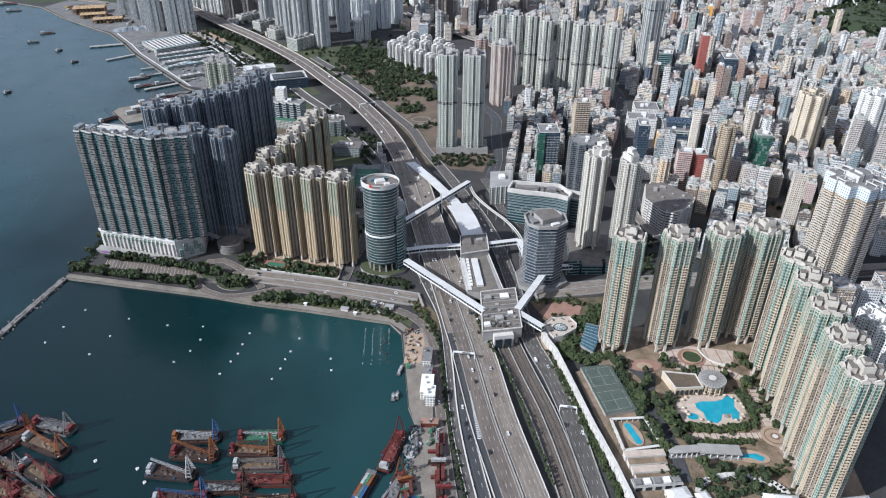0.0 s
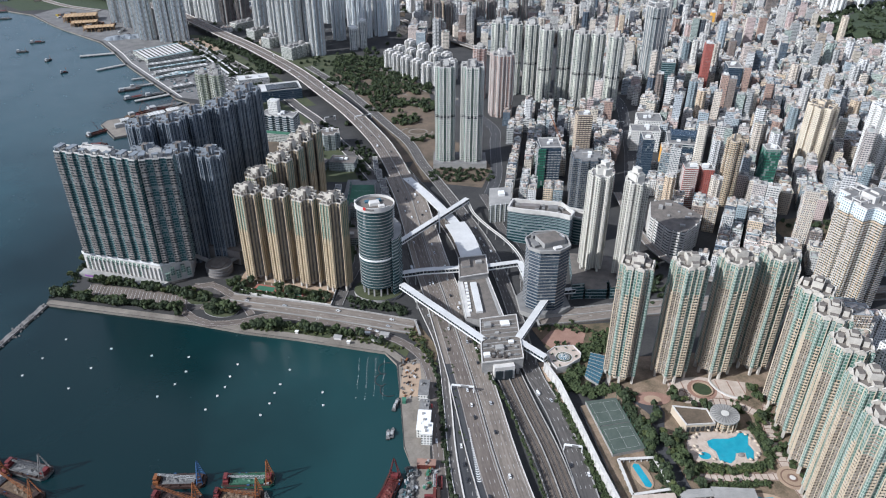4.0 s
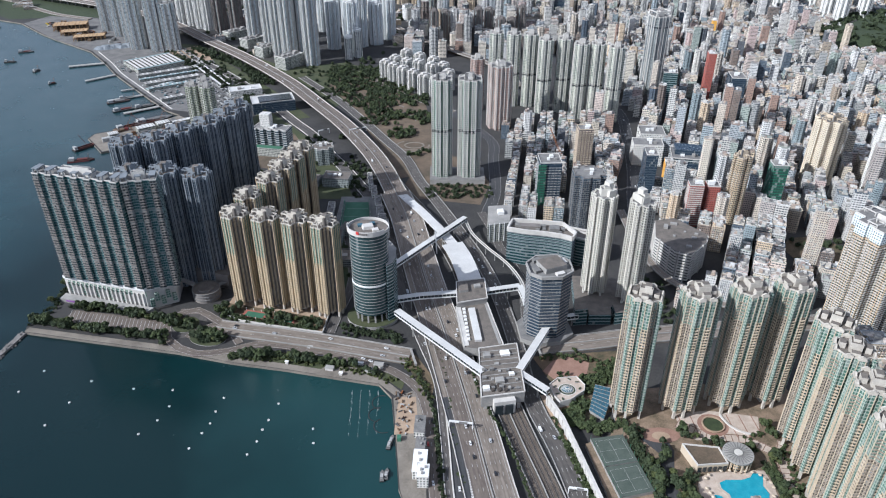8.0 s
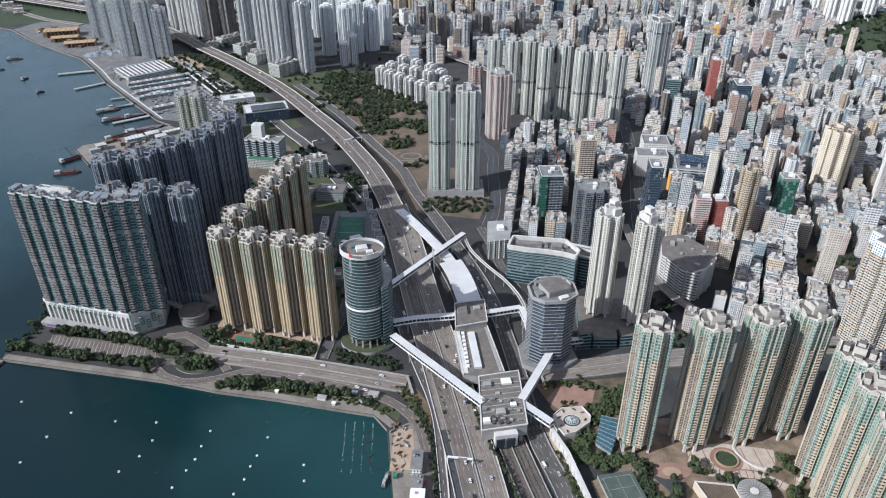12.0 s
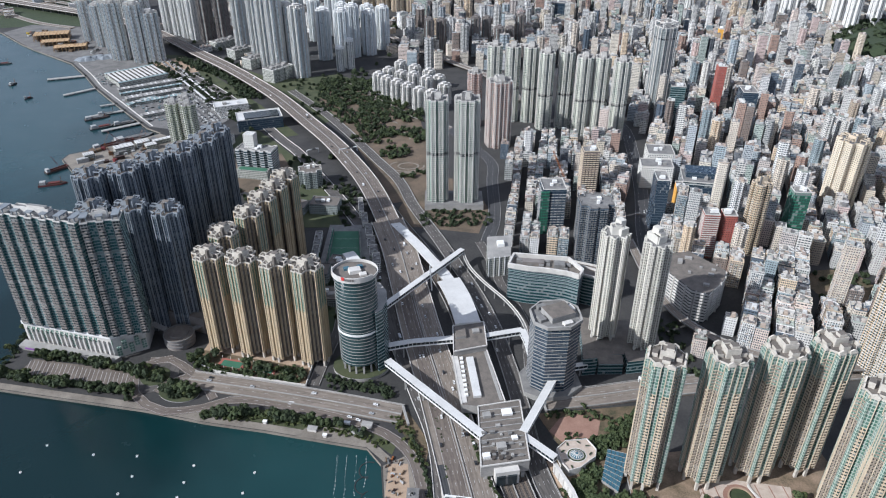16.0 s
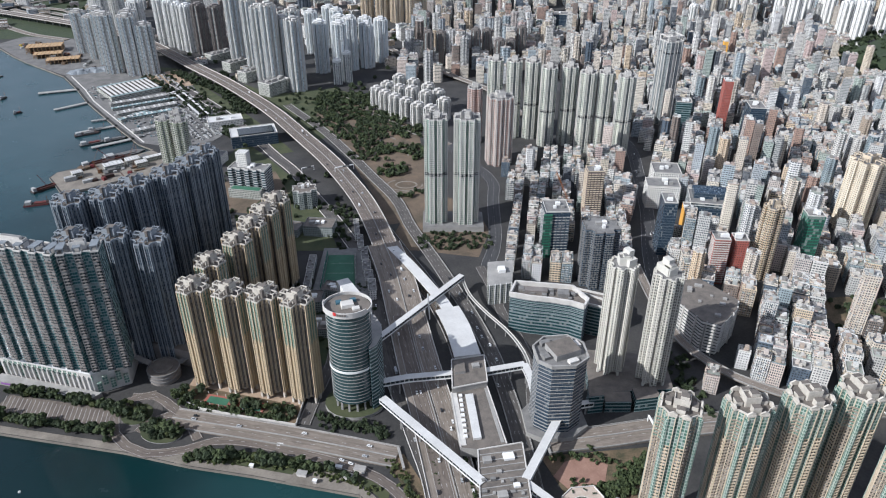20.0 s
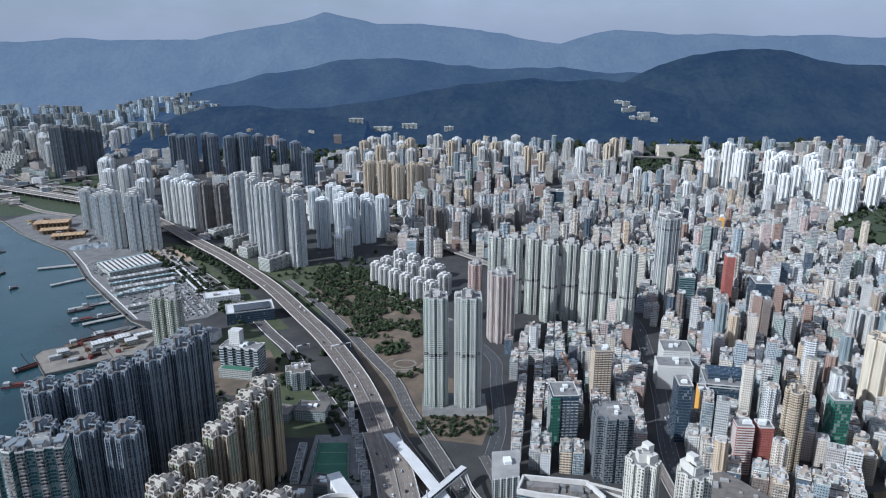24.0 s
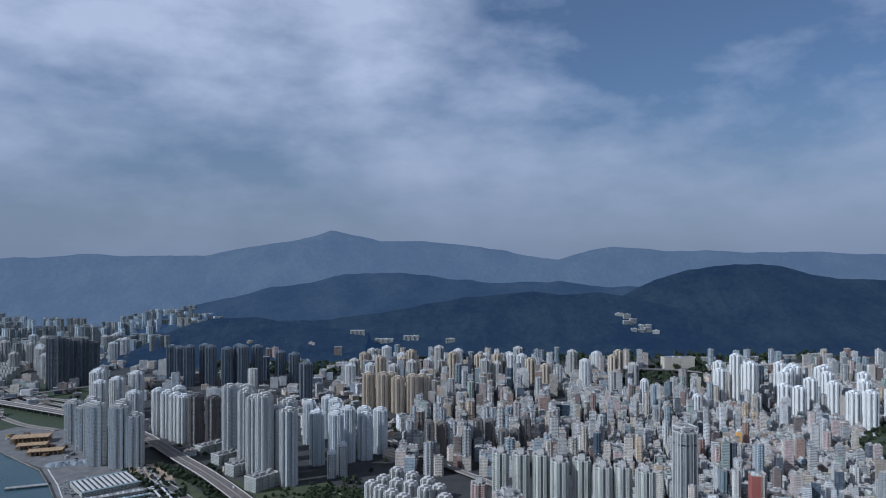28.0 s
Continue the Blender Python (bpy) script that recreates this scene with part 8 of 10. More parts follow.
for p, q in (((133, 1), (145, -62)), ((162, 6), (174, -55))):
    for k in range(9):
        c = Vector(p).lerp(Vector(q), k / 8)
        g = Geo()
        g.box(c.x, c.y, 3.0, 0.3, 0.3, 4.0)
        part("fence_post", g, [M["pitch"]], cts)
# colonnades and terraces
for pts in ([(148, -68), (178, -66)], [(148, -68), (152, -104)], [(178, -66), (184, -94)], [(152, -104), (186, -98)]):
    ob = group_thing("pergola", "pale stone pergola around the small pool", "pergola", (0, 0, DZ), group="pergolas")
    a, b = Vector(pts[0]), Vector(pts[1])
    for k in range(7):
        c = a.lerp(b, k / 6)
        g = Geo()
        g.box(c.x, c.y, 0, 0.8, 0.8, 3.6)
        part("post", g, [M["pale_stone"]], ob)
    g = Geo()
    g.beam((*a, 4.2), (*b, 4.2), 2.4, 0.6)
    part("beam", g, [M["pale_stone"]], ob)
for k in range(5):
    g = Geo()
    x, y = 168 + k * 0.6, -108 - k * 7.5
    g.box(x, y, 0, 34 - k * 2, 6.6, 5.5 - k * 0.7, 0.08, 0, 1)
    ob = thing("terrace", g, [M["pale_stone"], M["court_pave"] if k % 2 else M["pool_terrace"]], "pale stepped garden terrace", "terrace", group="garden terraces", at=(0, 0, DZ))
bc = group_thing("covered_bridge", "white arched canopy bridge in the garden", "footbridge", (0, 0, DZ))
for a, b, w in (((188, -106), (214, -104), 8), ((214, -104), (248, -106), 11)):
    g = Geo()
    g.beam((*a, 7), (*b, 7), w, 0.8)
    part("roof", g, [M["concrete"]], bc)
    g = Geo()
    g.beam((*a, 2), (*b, 2), w - 1, 2.0)
    part("deck", g, [M["concrete"]], bc)
    for k in range(6):
        c = Vector(a).lerp(Vector(b), (k + 0.5) / 6)
        for s in (-1, 1):
            g = Geo()
            g.box(c.x, c.y + s * (w / 2 - 0.6), 0, 0.6, 0.6, 6.3)
            part("post", g, [M["white"]], bc)
for k in range(20):
    a = 0.25 + k * 0.13
    g = Geo()
    g.box(236 + 36 * math.cos(a), -150 + 22 * math.sin(a), 0, 4.2, 5.2, 3.2, a)
    thing("planter", g, [M["pale_stone"]], "pale stone planter in a curved row", "planter", group="curved planters", at=(0, 0, DZ))
for k, (x, y, w, d, h) in enumerate(((262, -158, 26, 14, 10), (292, -172, 30, 16, 11), (320, -160, 22, 14, 10), (185, -148, 18, 10, 6), (204, -150, 10, 8, 5))):
    ob = group_thing("town_house", "low white house with a pale roof", "house", (x, y, DZ), 0.1 * k - 0.1, "garden houses")
    g = Geo()
    g.box(0, 0, 0, w, d, h * 0.7)
    part("wall", g, [M["f_white"]], ob)
    g = Geo()
    g.box(0, 0, h * 0.7, w + 1, d + 1, h * 0.3, 0, 0, 0, 0.5)
    part("roof", g, [M["roof_white"]], ob)
gc = group_thing("glass_canopy", "sloping tiered canopy of blue glass panels on a grey base", "canopy", (0, 0, 3))
low_a, low_b, top_a, top_b = Vector((139, 39)), Vector((150, 27)), Vector((149, 67)), Vector((166, 61))
g = Geo()
g.prism([tuple(low_a), tuple(low_b), tuple(top_b), tuple(top_a)], 0, 3.4, 0)
part("base", g, [M["concrete"]], gc)
for k in range(8):
    ra, rb = low_a.lerp(top_a, k / 8), low_b.lerp(top_b, k / 8)
    na, nb = low_a.lerp(top_a, (k + 0.86) / 8), low_b.lerp(top_b, (k + 0.86) / 8)
    for q in range(5):
        g = Geo()
        g.prism([tuple(ra.lerp(rb, (q + 0.06) / 5)), tuple(ra.lerp(rb, (q + 0.94) / 5)), tuple(na.lerp(nb, (q + 0.94) / 5)), tuple(na.lerp(nb, (q + 0.06) / 5))], 3.3, 4.0 + k * 0.75, 0)
        part("pane", g, [M["blue_glass"]], gc)
    g = Geo()
    g.beam((*na.lerp(nb, 0.0), 4.3 + k * 0.75), (*na.lerp(nb, 1.0), 4.3 + k * 0.75), 0.35, 0.9)
    part("purlin", g, [M["concrete"]], gc)
# round plaza with a fountain
fp = group_thing("garden_plaza", "octagonal paved terrace with a round glass roof light", "plaza", (122, 62, 3))
oct_plan = [(-14, -8), (-9, -17), (1, -14), (16, -2), (18, 6), (12, 18), (-7, 16), (-16, 7)]
g = Geo()
g.prism(oct_plan, 0, 7.0, 0, 1)
part("plinth", g, [M["pale_stone"], M["pool_terrace"]], fp)
g = Geo()
g.ring(oct_plan, 7.0, 8.1, 0.7)
part("parapet", g, [M["pale_stone"]], fp)
for r0, m, z in ((8.6, "pale_stone", 7.2), (7.6, "leaf_dark", 7.5), (6.3, "concrete", 7.7), (5.0, "blue_glass", 8.0)):
    g = Geo()
    g.prism(circle(0, 0, r0, 32, r0 * 0.92), 7.0, z, 0)
    part("ring" if m != "blue_glass" else "glass", g, [M[m]], fp)
g = Geo()
g.prism(circle(0, 0, 4.8, 24, 4.4), 8.0, 9.4, 0, taper=0.3)
part("dome", g, [M["blue_glass"]], fp, "low cone of blue glass")
for k in range(14):
    q = k / 14 * 6.283
    g = Geo()
    g.beam((4.9 * math.cos(q), 4.5 * math.sin(q), 8.25), (1.3 * math.cos(q), 1.2 * math.sin(q), 9.6), 0.5, 0.3)
    part("rib", g, [M["pale_stone"]], fp)
for k in range(7):
    p = ((-10, -6), (-11, 4), (-6, 12), (4, 14), (11, 10), (12, 1), (-6, -13))[k]
    g = Geo()
    g.box(*p, 7.0, 3.4, 1.4, 0.9, k * 0.8, 0, 1)
    part("planter", g, [M["concrete"], M["leaf_dark"]], fp)
# hedges and planting on the deck
wood("shrubs", "dense mixed planting round the pool terrace", strip([(206, -36), (204, -56), (208, -72), (232, -76), (262, -74), (276, -64), (277, -44), (274, -28)], 150, 2.0, (1.3, 2.8), DZ), "leaf", 0.9, 6, 10)
wood("shrubs", "dense garden trees between the canopy and the courts", strip([(120, 34), (127, 22), (136, 20), (146, 18), (158, 20), (168, 24)], 110, 3.0, (2.0, 3.8), 3.4), "leaf", 1.0, 6, 10)
wood("shrubs", "dark garden shrubs beside the driveway", strip([(176, 14), (172, -8), (176, -40), (178, -70), (182, -104), (184, -128)], 130, 2.4, (1.4, 3.2), DZ), "leaf_dark", 0.9, 6, 10)
wood("hedge", "dense clipped hedge south of the pool", strip([(212, -77), (240, -77), (268, -75)], 90, 1.4, (1.2, 2.2), DZ), "leaf_light", 0.7, 5, 9)
wood("hedge", "dense hedge along the garden walk", strip([(212, -92), (240, -92), (268, -90)], 80, 1.6, (1.2, 2.4), DZ), "leaf", 0.7, 5, 9)
wood("hedge", "double hedge row east of the pool", strip([(274, -24), (275, -45), (276, -66)], 44, 0.5, (0.8, 1.3), DZ), "leaf_dark", 0.7, 5, 9)
wood("hedge", "double hedge row east of the pool", strip([(281, -20), (281, -45), (281, -66)], 44, 0.5, (0.8, 1.3), DZ), "leaf", 0.7, 5, 9)
wood("hedge", "dense dark trees west of the pool", strip([(208, -36), (205, -48), (205, -64), (208, -74)], 46, 2.0, (2.2, 3.8), DZ), "leaf_dark", 0.8, 5, 9)
wood("shrubs", "mixed garden shrubs at tower feet", strip([(270, -12), (262, -6), (296, 14), (293, -30), (293, -60), (294, -100), (270, -124), (246, -120)], 110, 2.6, (1.2, 2.4), DZ), "leaf", 0.8, 5, 9)
wood("shrubs", "mixed garden shrubs in the south garden", strip([(206, -142), (226, -146), (244, -138), (262, -146), (280, -150)], 90, 4.0, (1.4, 3.0), DZ), "leaf_dark", 0.8, 5, 9)
wood("shrubs", "mixed garden shrubs at the courts", strip([(170, 10), (178, -20), (180, -55), (184, -90), (165, 22)], 80, 1.8, (1.2, 2.6), DZ), "leaf_dark", 0.8, 5, 9)
wood("shrubs", "green hedge beside the raised walkway", strip([(106, 30), (114, -14), (125, -70), (136, -124), (148, -190)], 120, 0.9, (1.0, 1.8), 3.2), "leaf", 0.8, 5, 9)
# pale open-sided garden building south of the terraces
gh = group_thing("garden_pavilion", "pale open-sided garden building with square bays", "pavilion", (171, -137, DZ), 0.1)
g = Geo()
g.box(0, 0, 0, 40, 9, 5.0, 0, 0, 1)
part("wall", g, [M["pale_stone"], M["concrete"]], gh)
for k in range(5):
    # dark plates on the solid wall stand in for shaded open bays
    g = Geo()
    g.box(-16 + k * 8, -4.4, 0.4, 5.2, 0.6, 3.6)
    part("bay_opening", g, [M["glass_dark"]], gh)
    g = Geo()
    g.box(-16 + k * 8, 0, 5.0, 5.0, 5.4, 1.6)
    part("roof_box", g, [M["white"] if k % 2 else M["grey_deck"]], gh)
# loungers and parasols round the pool
rnd = random.Random(12)
for k in range(26):
    a = k / 26 * 6.283
    x, y = 244 + 27 * math.cos(a), -51 + 18.5 * math.sin(a)
    if k == 0:
        ps = group_thing("parasol", "round cream pool parasol on a pole", "parasol", (x, y, DZ + 0.2), 0, "pool parasols")
        g = Geo()
        g.prism(circle(0, 0, 1.5, 10), 2.3, 2.9, 0, taper=0.15, bottom=True)
        part("canopy", g, [M["cream"]], ps)
        g = Geo()
        g.prism(circle(0, 0, 0.06, 6), 0, 2.4, 0)
        part("pole", g, [M["steel"]], ps)
    elif rnd.random() < 0.7:
        copy_thing(ps, pose(x + rnd.uniform(-1, 1), y + rnd.uniform(-1, 1), DZ + 0.2))
wood("shrubs", "rounded garden bushes by the garden plaza", strip([(108, 112), (130, 118), (152, 112), (172, 96), (164, 80), (146, 78), (112, 86)], 70, 4.0, (1.4, 3.0), 3.4), "leaf", 0.8, 5, 9)
wood("shrubs", "dry brown-green shrubs on the verge", strip([(-34, 112), (-18, 86), (-8, 60)], 40, 3.0, (1.0, 2.0), 3.2), "leaf_light", 0.8, 5, 9)
# ---- harbour: breakwater, buoys, barges, yard ----
rnd = random.Random(9)
rocks = []
for k in range(3):
    me_g = Geo()
    me_g.prism([(x * rnd.uniform(0.7, 1.2), y * rnd.uniform(0.7, 1.2)) for x, y in circle(0, 0, 1.5, 6)], -0.8, 1.0, 0, taper=0.6)
    rocks.append(me_g.mesh("boulder", [M["rock"]]))
core = [(-439, 160, 2.2), (-445, 128, 2.2), (-451, 98, 2.2), (-458, 57, 2.2), (-470, 0, 2.2), (-480, -60, 2.2)]
bl = smooth(core, 6)
g = Geo()
ribbon(g, bl, 3, 3, 5)
bw = thing("breakwater", g, [M["rock"]], "long breakwater of piled grey boulders", "breakwater", kind="structure")
for k in range(210):
    x, y, z = bl[rnd.randrange(len(bl))]
    o = new("boulder", rocks[k % 3])
    o.parent = bw
    off = rnd.gauss(0, 3.2)
    o.location = (x + off, y + rnd.uniform(-3, 3), max(0.2, 2.4 - abs(off) * 0.45))
    o.rotation_euler = (rnd.uniform(-0.4, 0.4), rnd.uniform(-0.4, 0.4), rnd.uniform(0, 6))
buoy_spots = [(-399, 71), (-406, 45), (-353, 27), (-344, 56), (-249, 51), (-254, 33), (-265, 16), (-201, 62), (-204, 44), (-205, 29), (-209, 17), (-215, -1), (-148, 54), (-153, 33), (-156, 21), (-158, 7), (-163, -8), (-111, 22), (-108, 5), (-389, 101), (-336, 86), (-291, 75), (-253, 73), (-289, -110), (-251, -118), (-240, -132)]
for k, (x, y) in enumerate(buoy_spots):
    big = 1.35 if k > 22 else 1.0
    if k == 0:
        by = group_thing("mooring_buoy", "white drum mooring buoy afloat", "buoy", (x, y, 0), 0, "mooring buoys")
        g = Geo()
        g.prism(circle(0, 0, 1.05, 14), -0.6, 0.9, 0)
        part("drum", g, [M["white"]], by)
        g = Geo()
        g.prism(circle(0, 0, 0.3, 8), 0.9, 1.4, 0)
        part("ring_post", g, [M["steel"]], by)
    else:
        c = copy_thing(by, pose(x, y, 0))
        c.scale = (big, big, big)
PAINT = {n: plain(n + "_paint", tuple(v * 0.22 for v in c), tuple(v * 0.72 for v in c), 0.5, 0.65, 1.8, 0.15) for n, c in (("rust_red", (0.22, 0.045, 0.032)), ("orange", (0.38, 0.13, 0.035)), ("hull_black", (0.05, 0.05, 0.05)), ("crane_blue", (0.06, 0.16, 0.36)), ("crane_red", (0.27, 0.045, 0.045)),
         ("deck_green", (0.07, 0.20, 0.12)), ("deck_grey", (0.25, 0.245, 0.235)), ("cargo_sand", (0.23, 0.150, 0.085)), ("rusty_brown", (0.075, 0.036, 0.024)), ("box_green", (0.10, 0.32, 0.20)), ("box_white", (0.68, 0.68, 0.66)), ("box_teal", (0.16, 0.25, 0.27)), ("yellow", (0.62, 0.45, 0.05)))}


def truss(g, a, b, w):
    """An open lattice boom of four chords with bracing."""
    a, b = Vector(a), Vector(b)
    d = (b - a).normalized()
    s = d.cross(Vector((0, 0, 1))).normalized() * w / 2
    u = s.cross(d).normalized() * w / 2
    n = max(3, int((b - a).length / (w * 1.6)))
    for sx, ux in ((-1, -1), (1, -1), (1, 1), (-1, 1)):
        g.beam(tuple(a + s * sx + u * ux), tuple(b + s * sx * 0.5 + u * ux * 0.5), 0.28, 0.28)
    for k in range(n):
        p, q = a.lerp(b, k / n), a.lerp(b, (k + 1) / n)
        f = 1 - 0.5 * k / n
        g.beam(tuple(p - s * f + u * f), tuple(q + s * f + u * f), 0.2, 0.2)
        g.beam(tuple(p + s * f - u * f), tuple(q - s * f - u * f), 0.2, 0.2)


def barge(x, y, rot, L=34, W=12, hull="rusty_brown", cargo="cargo_sand", crane="orange", house="box_white", boom=0.55, label="rusty derrick barge with a sand-filled hold"):
    ob = group_thing("derrick_barge", label, "barge", (x, y, 0), rot, "moored barges")
    hull_plan = [(-L / 2, -W / 2 + 1.5), (-L / 2 + 2, -W / 2), (L / 2 - 3, -W / 2), (L / 2, -W / 2 + 3), (L / 2, W / 2 - 3), (L / 2 - 3, W / 2), (-L / 2 + 2, W / 2), (-L / 2, W / 2 - 1.5)]
    g = Geo()
    g.prism(hull_plan, -1.5, 2.6, 0, 1)
    part("hull", g, [PAINT[hull], PAINT["rusty_brown"]], ob)
    g = Geo()
    g.ring([(-L * 0.34, -W * 0.38), (L * 0.32, -W * 0.38), (L * 0.32, W * 0.38), (-L * 0.34, W * 0.38)], 2.6, 4.0, 0.7)
    part("coaming", g, [PAINT[hull]], ob)
    g = Geo()
    g.prism([(-L * 0.32, -W * 0.35), (L * 0.3, -W * 0.35), (L * 0.3, W * 0.35), (-L * 0.32, W * 0.35)], 2.6, 3.3, 0)
    for k in range(9):
        px, py = rnd.uniform(-L * 0.24, L * 0.22), rnd.uniform(-W * 0.16, W * 0.16)
        g.prism([(px + (a - px) * rnd.uniform(0.7, 1.2), py + (b - py) * rnd.uniform(0.7, 1.2)) for a, b in circle(px, py, rnd.uniform(2.0, 3.4), 14)], 2.9, 3.4 + rnd.uniform(0.2, 1.0), 0, taper=0.25)
    tagged(part("cargo", g, [PAINT[cargo]], ob, "heaped loose cargo"), kind="stuff")
    g = Geo()
    g.box(-L * 0.42, 0, 2.6, 4.2, W * 0.62, 3.2)
    g.box(-L * 0.43, 0, 5.8, 3.0, W * 0.42, 2.4)
    dh = part("deckhouse", g, [PAINT[house]], ob)
    for s in (-1, 1):
        g = Geo()
        g.box(-L * 0.43, s * W * 0.21, 6.5, 2.2, 0.12, 0.9)
        part("window", g, [M["glass_dark"]], dh)
    g = Geo()
    for s in (-1, 1):
        g.beam((L * 0.36, s * W * 0.4, 2.6), (L * 0.40, s * 0.6, 24), 0.9, 0.9)
        g.beam((L * 0.47, s * W * 0.36, 2.6), (L * 0.41, s * 0.6, 24), 0.8, 0.8)
        for k in range(6):
            t = 0.12 + k * 0.14
            g.beam((L * 0.36 + t * 1.2, s * W * 0.4 * (1 - t), 2.6 + 21.4 * t), (L * 0.47 - t * 2, s * W * 0.36 * (1 - t), 2.6 + 21.4 * t), 0.5, 0.5)
    part("a_frame", g, [PAINT[crane]], ob, "tapered lattice mast")
    g = Geo()
    truss(g, (L * 0.33, 0, 4.4), (-L * 0.40, boom * 3, 4.6 + 11 * boom), 2.0)
    part("boom", g, [PAINT[crane if rnd.random() < 0.8 else "box_white"]], ob)
    g = Geo()
    g.box(L * 0.40, 0, 2.6, 4.0, W * 0.45, 3.4)
    part("winch_house", g, [PAINT["crane_red" if rnd.random() < 0.5 else hull]], ob)
    for k in range(12):
        g = Geo()
        g.box(rnd.uniform(-L * 0.46, L * 0.46), rnd.choice((-1, 1)) * W * rnd.uniform(0.36, 0.46), 2.6, rnd.uniform(0.8, 2), 1.0, rnd.uniform(0.6, 1.4))
        part("deck_gear", g, [PAINT[rnd.choice(("hull_black", "rust_red", "rusty_brown", "rusty_brown", "crane_blue", "box_white"))]], ob)


for x, y, r, hull, cargo, crane, house, bm in ((-341, -72, -0.25, "deck_grey", "deck_grey", "deck_grey", "crane_red", 0.3), (-338, -94, -0.4, "rusty_brown", "cargo_sand", "orange", "box_white", 0.7), (-370, -92, 0.9, "rust_red", "rusty_brown", "orange", "rust_red", 1.2), (-328, -124, -0.5, "hull_black", "cargo_sand", "crane_red", "box_white", 0.8),
        (-352, -140, -0.4, "rust_red", "cargo_sand", "crane_red", "crane_blue", 0.9), (-386, -76, 0.6, "rusty_brown", "deck_grey", "crane_blue", "box_white", 0.5), (-388, -112, 0.2, "rust_red", "rusty_brown", "crane_red", "rust_red", 0.9), (-212, -84, 0.04, "rusty_brown", "deck_grey", "crane_blue", "orange", 0.4), (-208, -103, -0.1, "rusty_brown", "rusty_brown", "orange", "crane_red", 0.8),
        (-221, -123, -0.12, "hull_black", "rusty_brown", "box_white", "box_white", 0.8), (-156, -83, 0.05, "deck_green", "deck_green", "orange", "crane_red", 0.2), (-160, -99, -0.05, "rusty_brown", "cargo_sand", "orange", "crane_red", 0.3), (-151, -114, 0.05, "deck_grey", "cargo_sand", "deck_grey", "box_white", 0.2), (-175, -138, 0.05, "rusty_brown", "deck_grey", "rusty_brown", "crane_red", 0.5),
        (-143, -130, 0.0, "rust_red", "rust_red", "rust_red", "crane_red", 0.3), (-205, -148, 0.1, "rust_red", "rusty_brown", "crane_blue", "box_white", 0.7)):
    barge(x, y, r, rnd.uniform(40, 48), rnd.uniform(13, 15), hull, cargo, crane, house, bm)
for x, y, r in ((-362, -116, -0.3), (-376, -132, 0.5), (-322, -146, -0.4), (-400, -94, 0.8), (-404, -128, 0.3), (-356, -158, -0.2), (-232, -160, 0.1), (-170, -160, 0.0), (-134, -152, 0.1), (-390, -156, 0.4)):
    barge(x, y, r, rnd.uniform(38, 46), rnd.uniform(13, 15), rnd.choice(("rusty_brown", "rust_red", "hull_black")), rnd.choice(("rusty_brown", "cargo_sand", "deck_grey")), rnd.choice(("orange", "crane_red", "deck_grey", "rusty_brown")), rnd.choice(("box_white", "rust_red")), rnd.uniform(0.3, 1.1))
barge(-42, -98, 1.28, 46, 13, "rust_red", "rust_red", "crane_red", "box_white", 1.0, "red derrick lighter moored at the quay")
barge(-38, -142, 1.3, 44, 12, "rust_red", "deck_grey", "orange", "box_white", 1.0, "red cargo lighter with a yellow boom")


def container_mesh(m):
    g = Geo()
    g.box(0, 0, 0, 12.2, 2.44, 2.6, bottom=True)
    for k in range(20):
        for s in (-1, 1):
            g.box(-5.8 + k * 0.61, s * 1.25, 0.15, 0.28, 0.1, 2.3)
    return g.mesh("shipping_container", [m])


boxes = {n: container_mesh(PAINT[n]) for n in ("rust_red", "crane_red", "box_green", "box_white", "crane_blue", "box_teal", "orange", "rusty_brown")}


def container(x, y, z, rot, col):
    o = new("shipping_container", boxes[col])
    o.location, o.rotation_euler = (x, y, z), (0, 0, rot)
    tagged(o, col.replace("_", " ").replace("box ", "") + " ribbed steel shipping container", "container", "yard containers")


lb2 = group_thing("container_lighter", "black flat lighter loaded with containers", "barge", (-64, -142, 0), 1.2)
g = Geo()
g.prism([(-22, -6), (20, -6), (22, -3), (22, 3), (20, 6), (-22, 6)], -1.5, 2.4, 0, 1)
part("hull", g, [PAINT["hull_black"], PAINT["rusty_brown"]], lb2)
g = Geo()
g.box(19, 0, 2.4, 3, 8, 4)
part("wheelhouse", g, [PAINT["deck_grey"]], lb2)
for k in range(3):
    for q in range(3):
        c, s = math.cos(1.2), math.sin(1.2)
        a, b = -13 + k * 12.6, -2.7 + q * 2.7
        container(-64 + a * c - b * s, -142 + a * s + b * c, 2.4, 1.2, ("box_green", "box_white", "crane_blue", "box_teal", "orange")[(k * 2 + q) % 5])
for k in range(46):
    col = rnd.choice(("rust_red", "rust_red", "crane_red", "crane_red", "crane_red", "box_white", "rusty_brown"))
    x, y = rnd.choice((-4, -1, 1, -6)) + rnd.uniform(-1, 1), -88 - (k % 12) * 13.5
    container(x - (y + 88) * 0.06, y, 3.3 + (2.6 if k >= 24 else 0) + (2.6 if k >= 38 else 0), 1.57 + rnd.choice((0, 0, 0.06, 1.57)), col)
for k in range(16):
    container(-26 + rnd.uniform(-5, 5), -132 - (k % 6) * 9, 3.3 + (2.6 if k > 8 else 0), rnd.choice((0.2, 0.3, 1.7)), rnd.choice(("box_teal", "rust_red", "box_green", "orange", "crane_blue")))
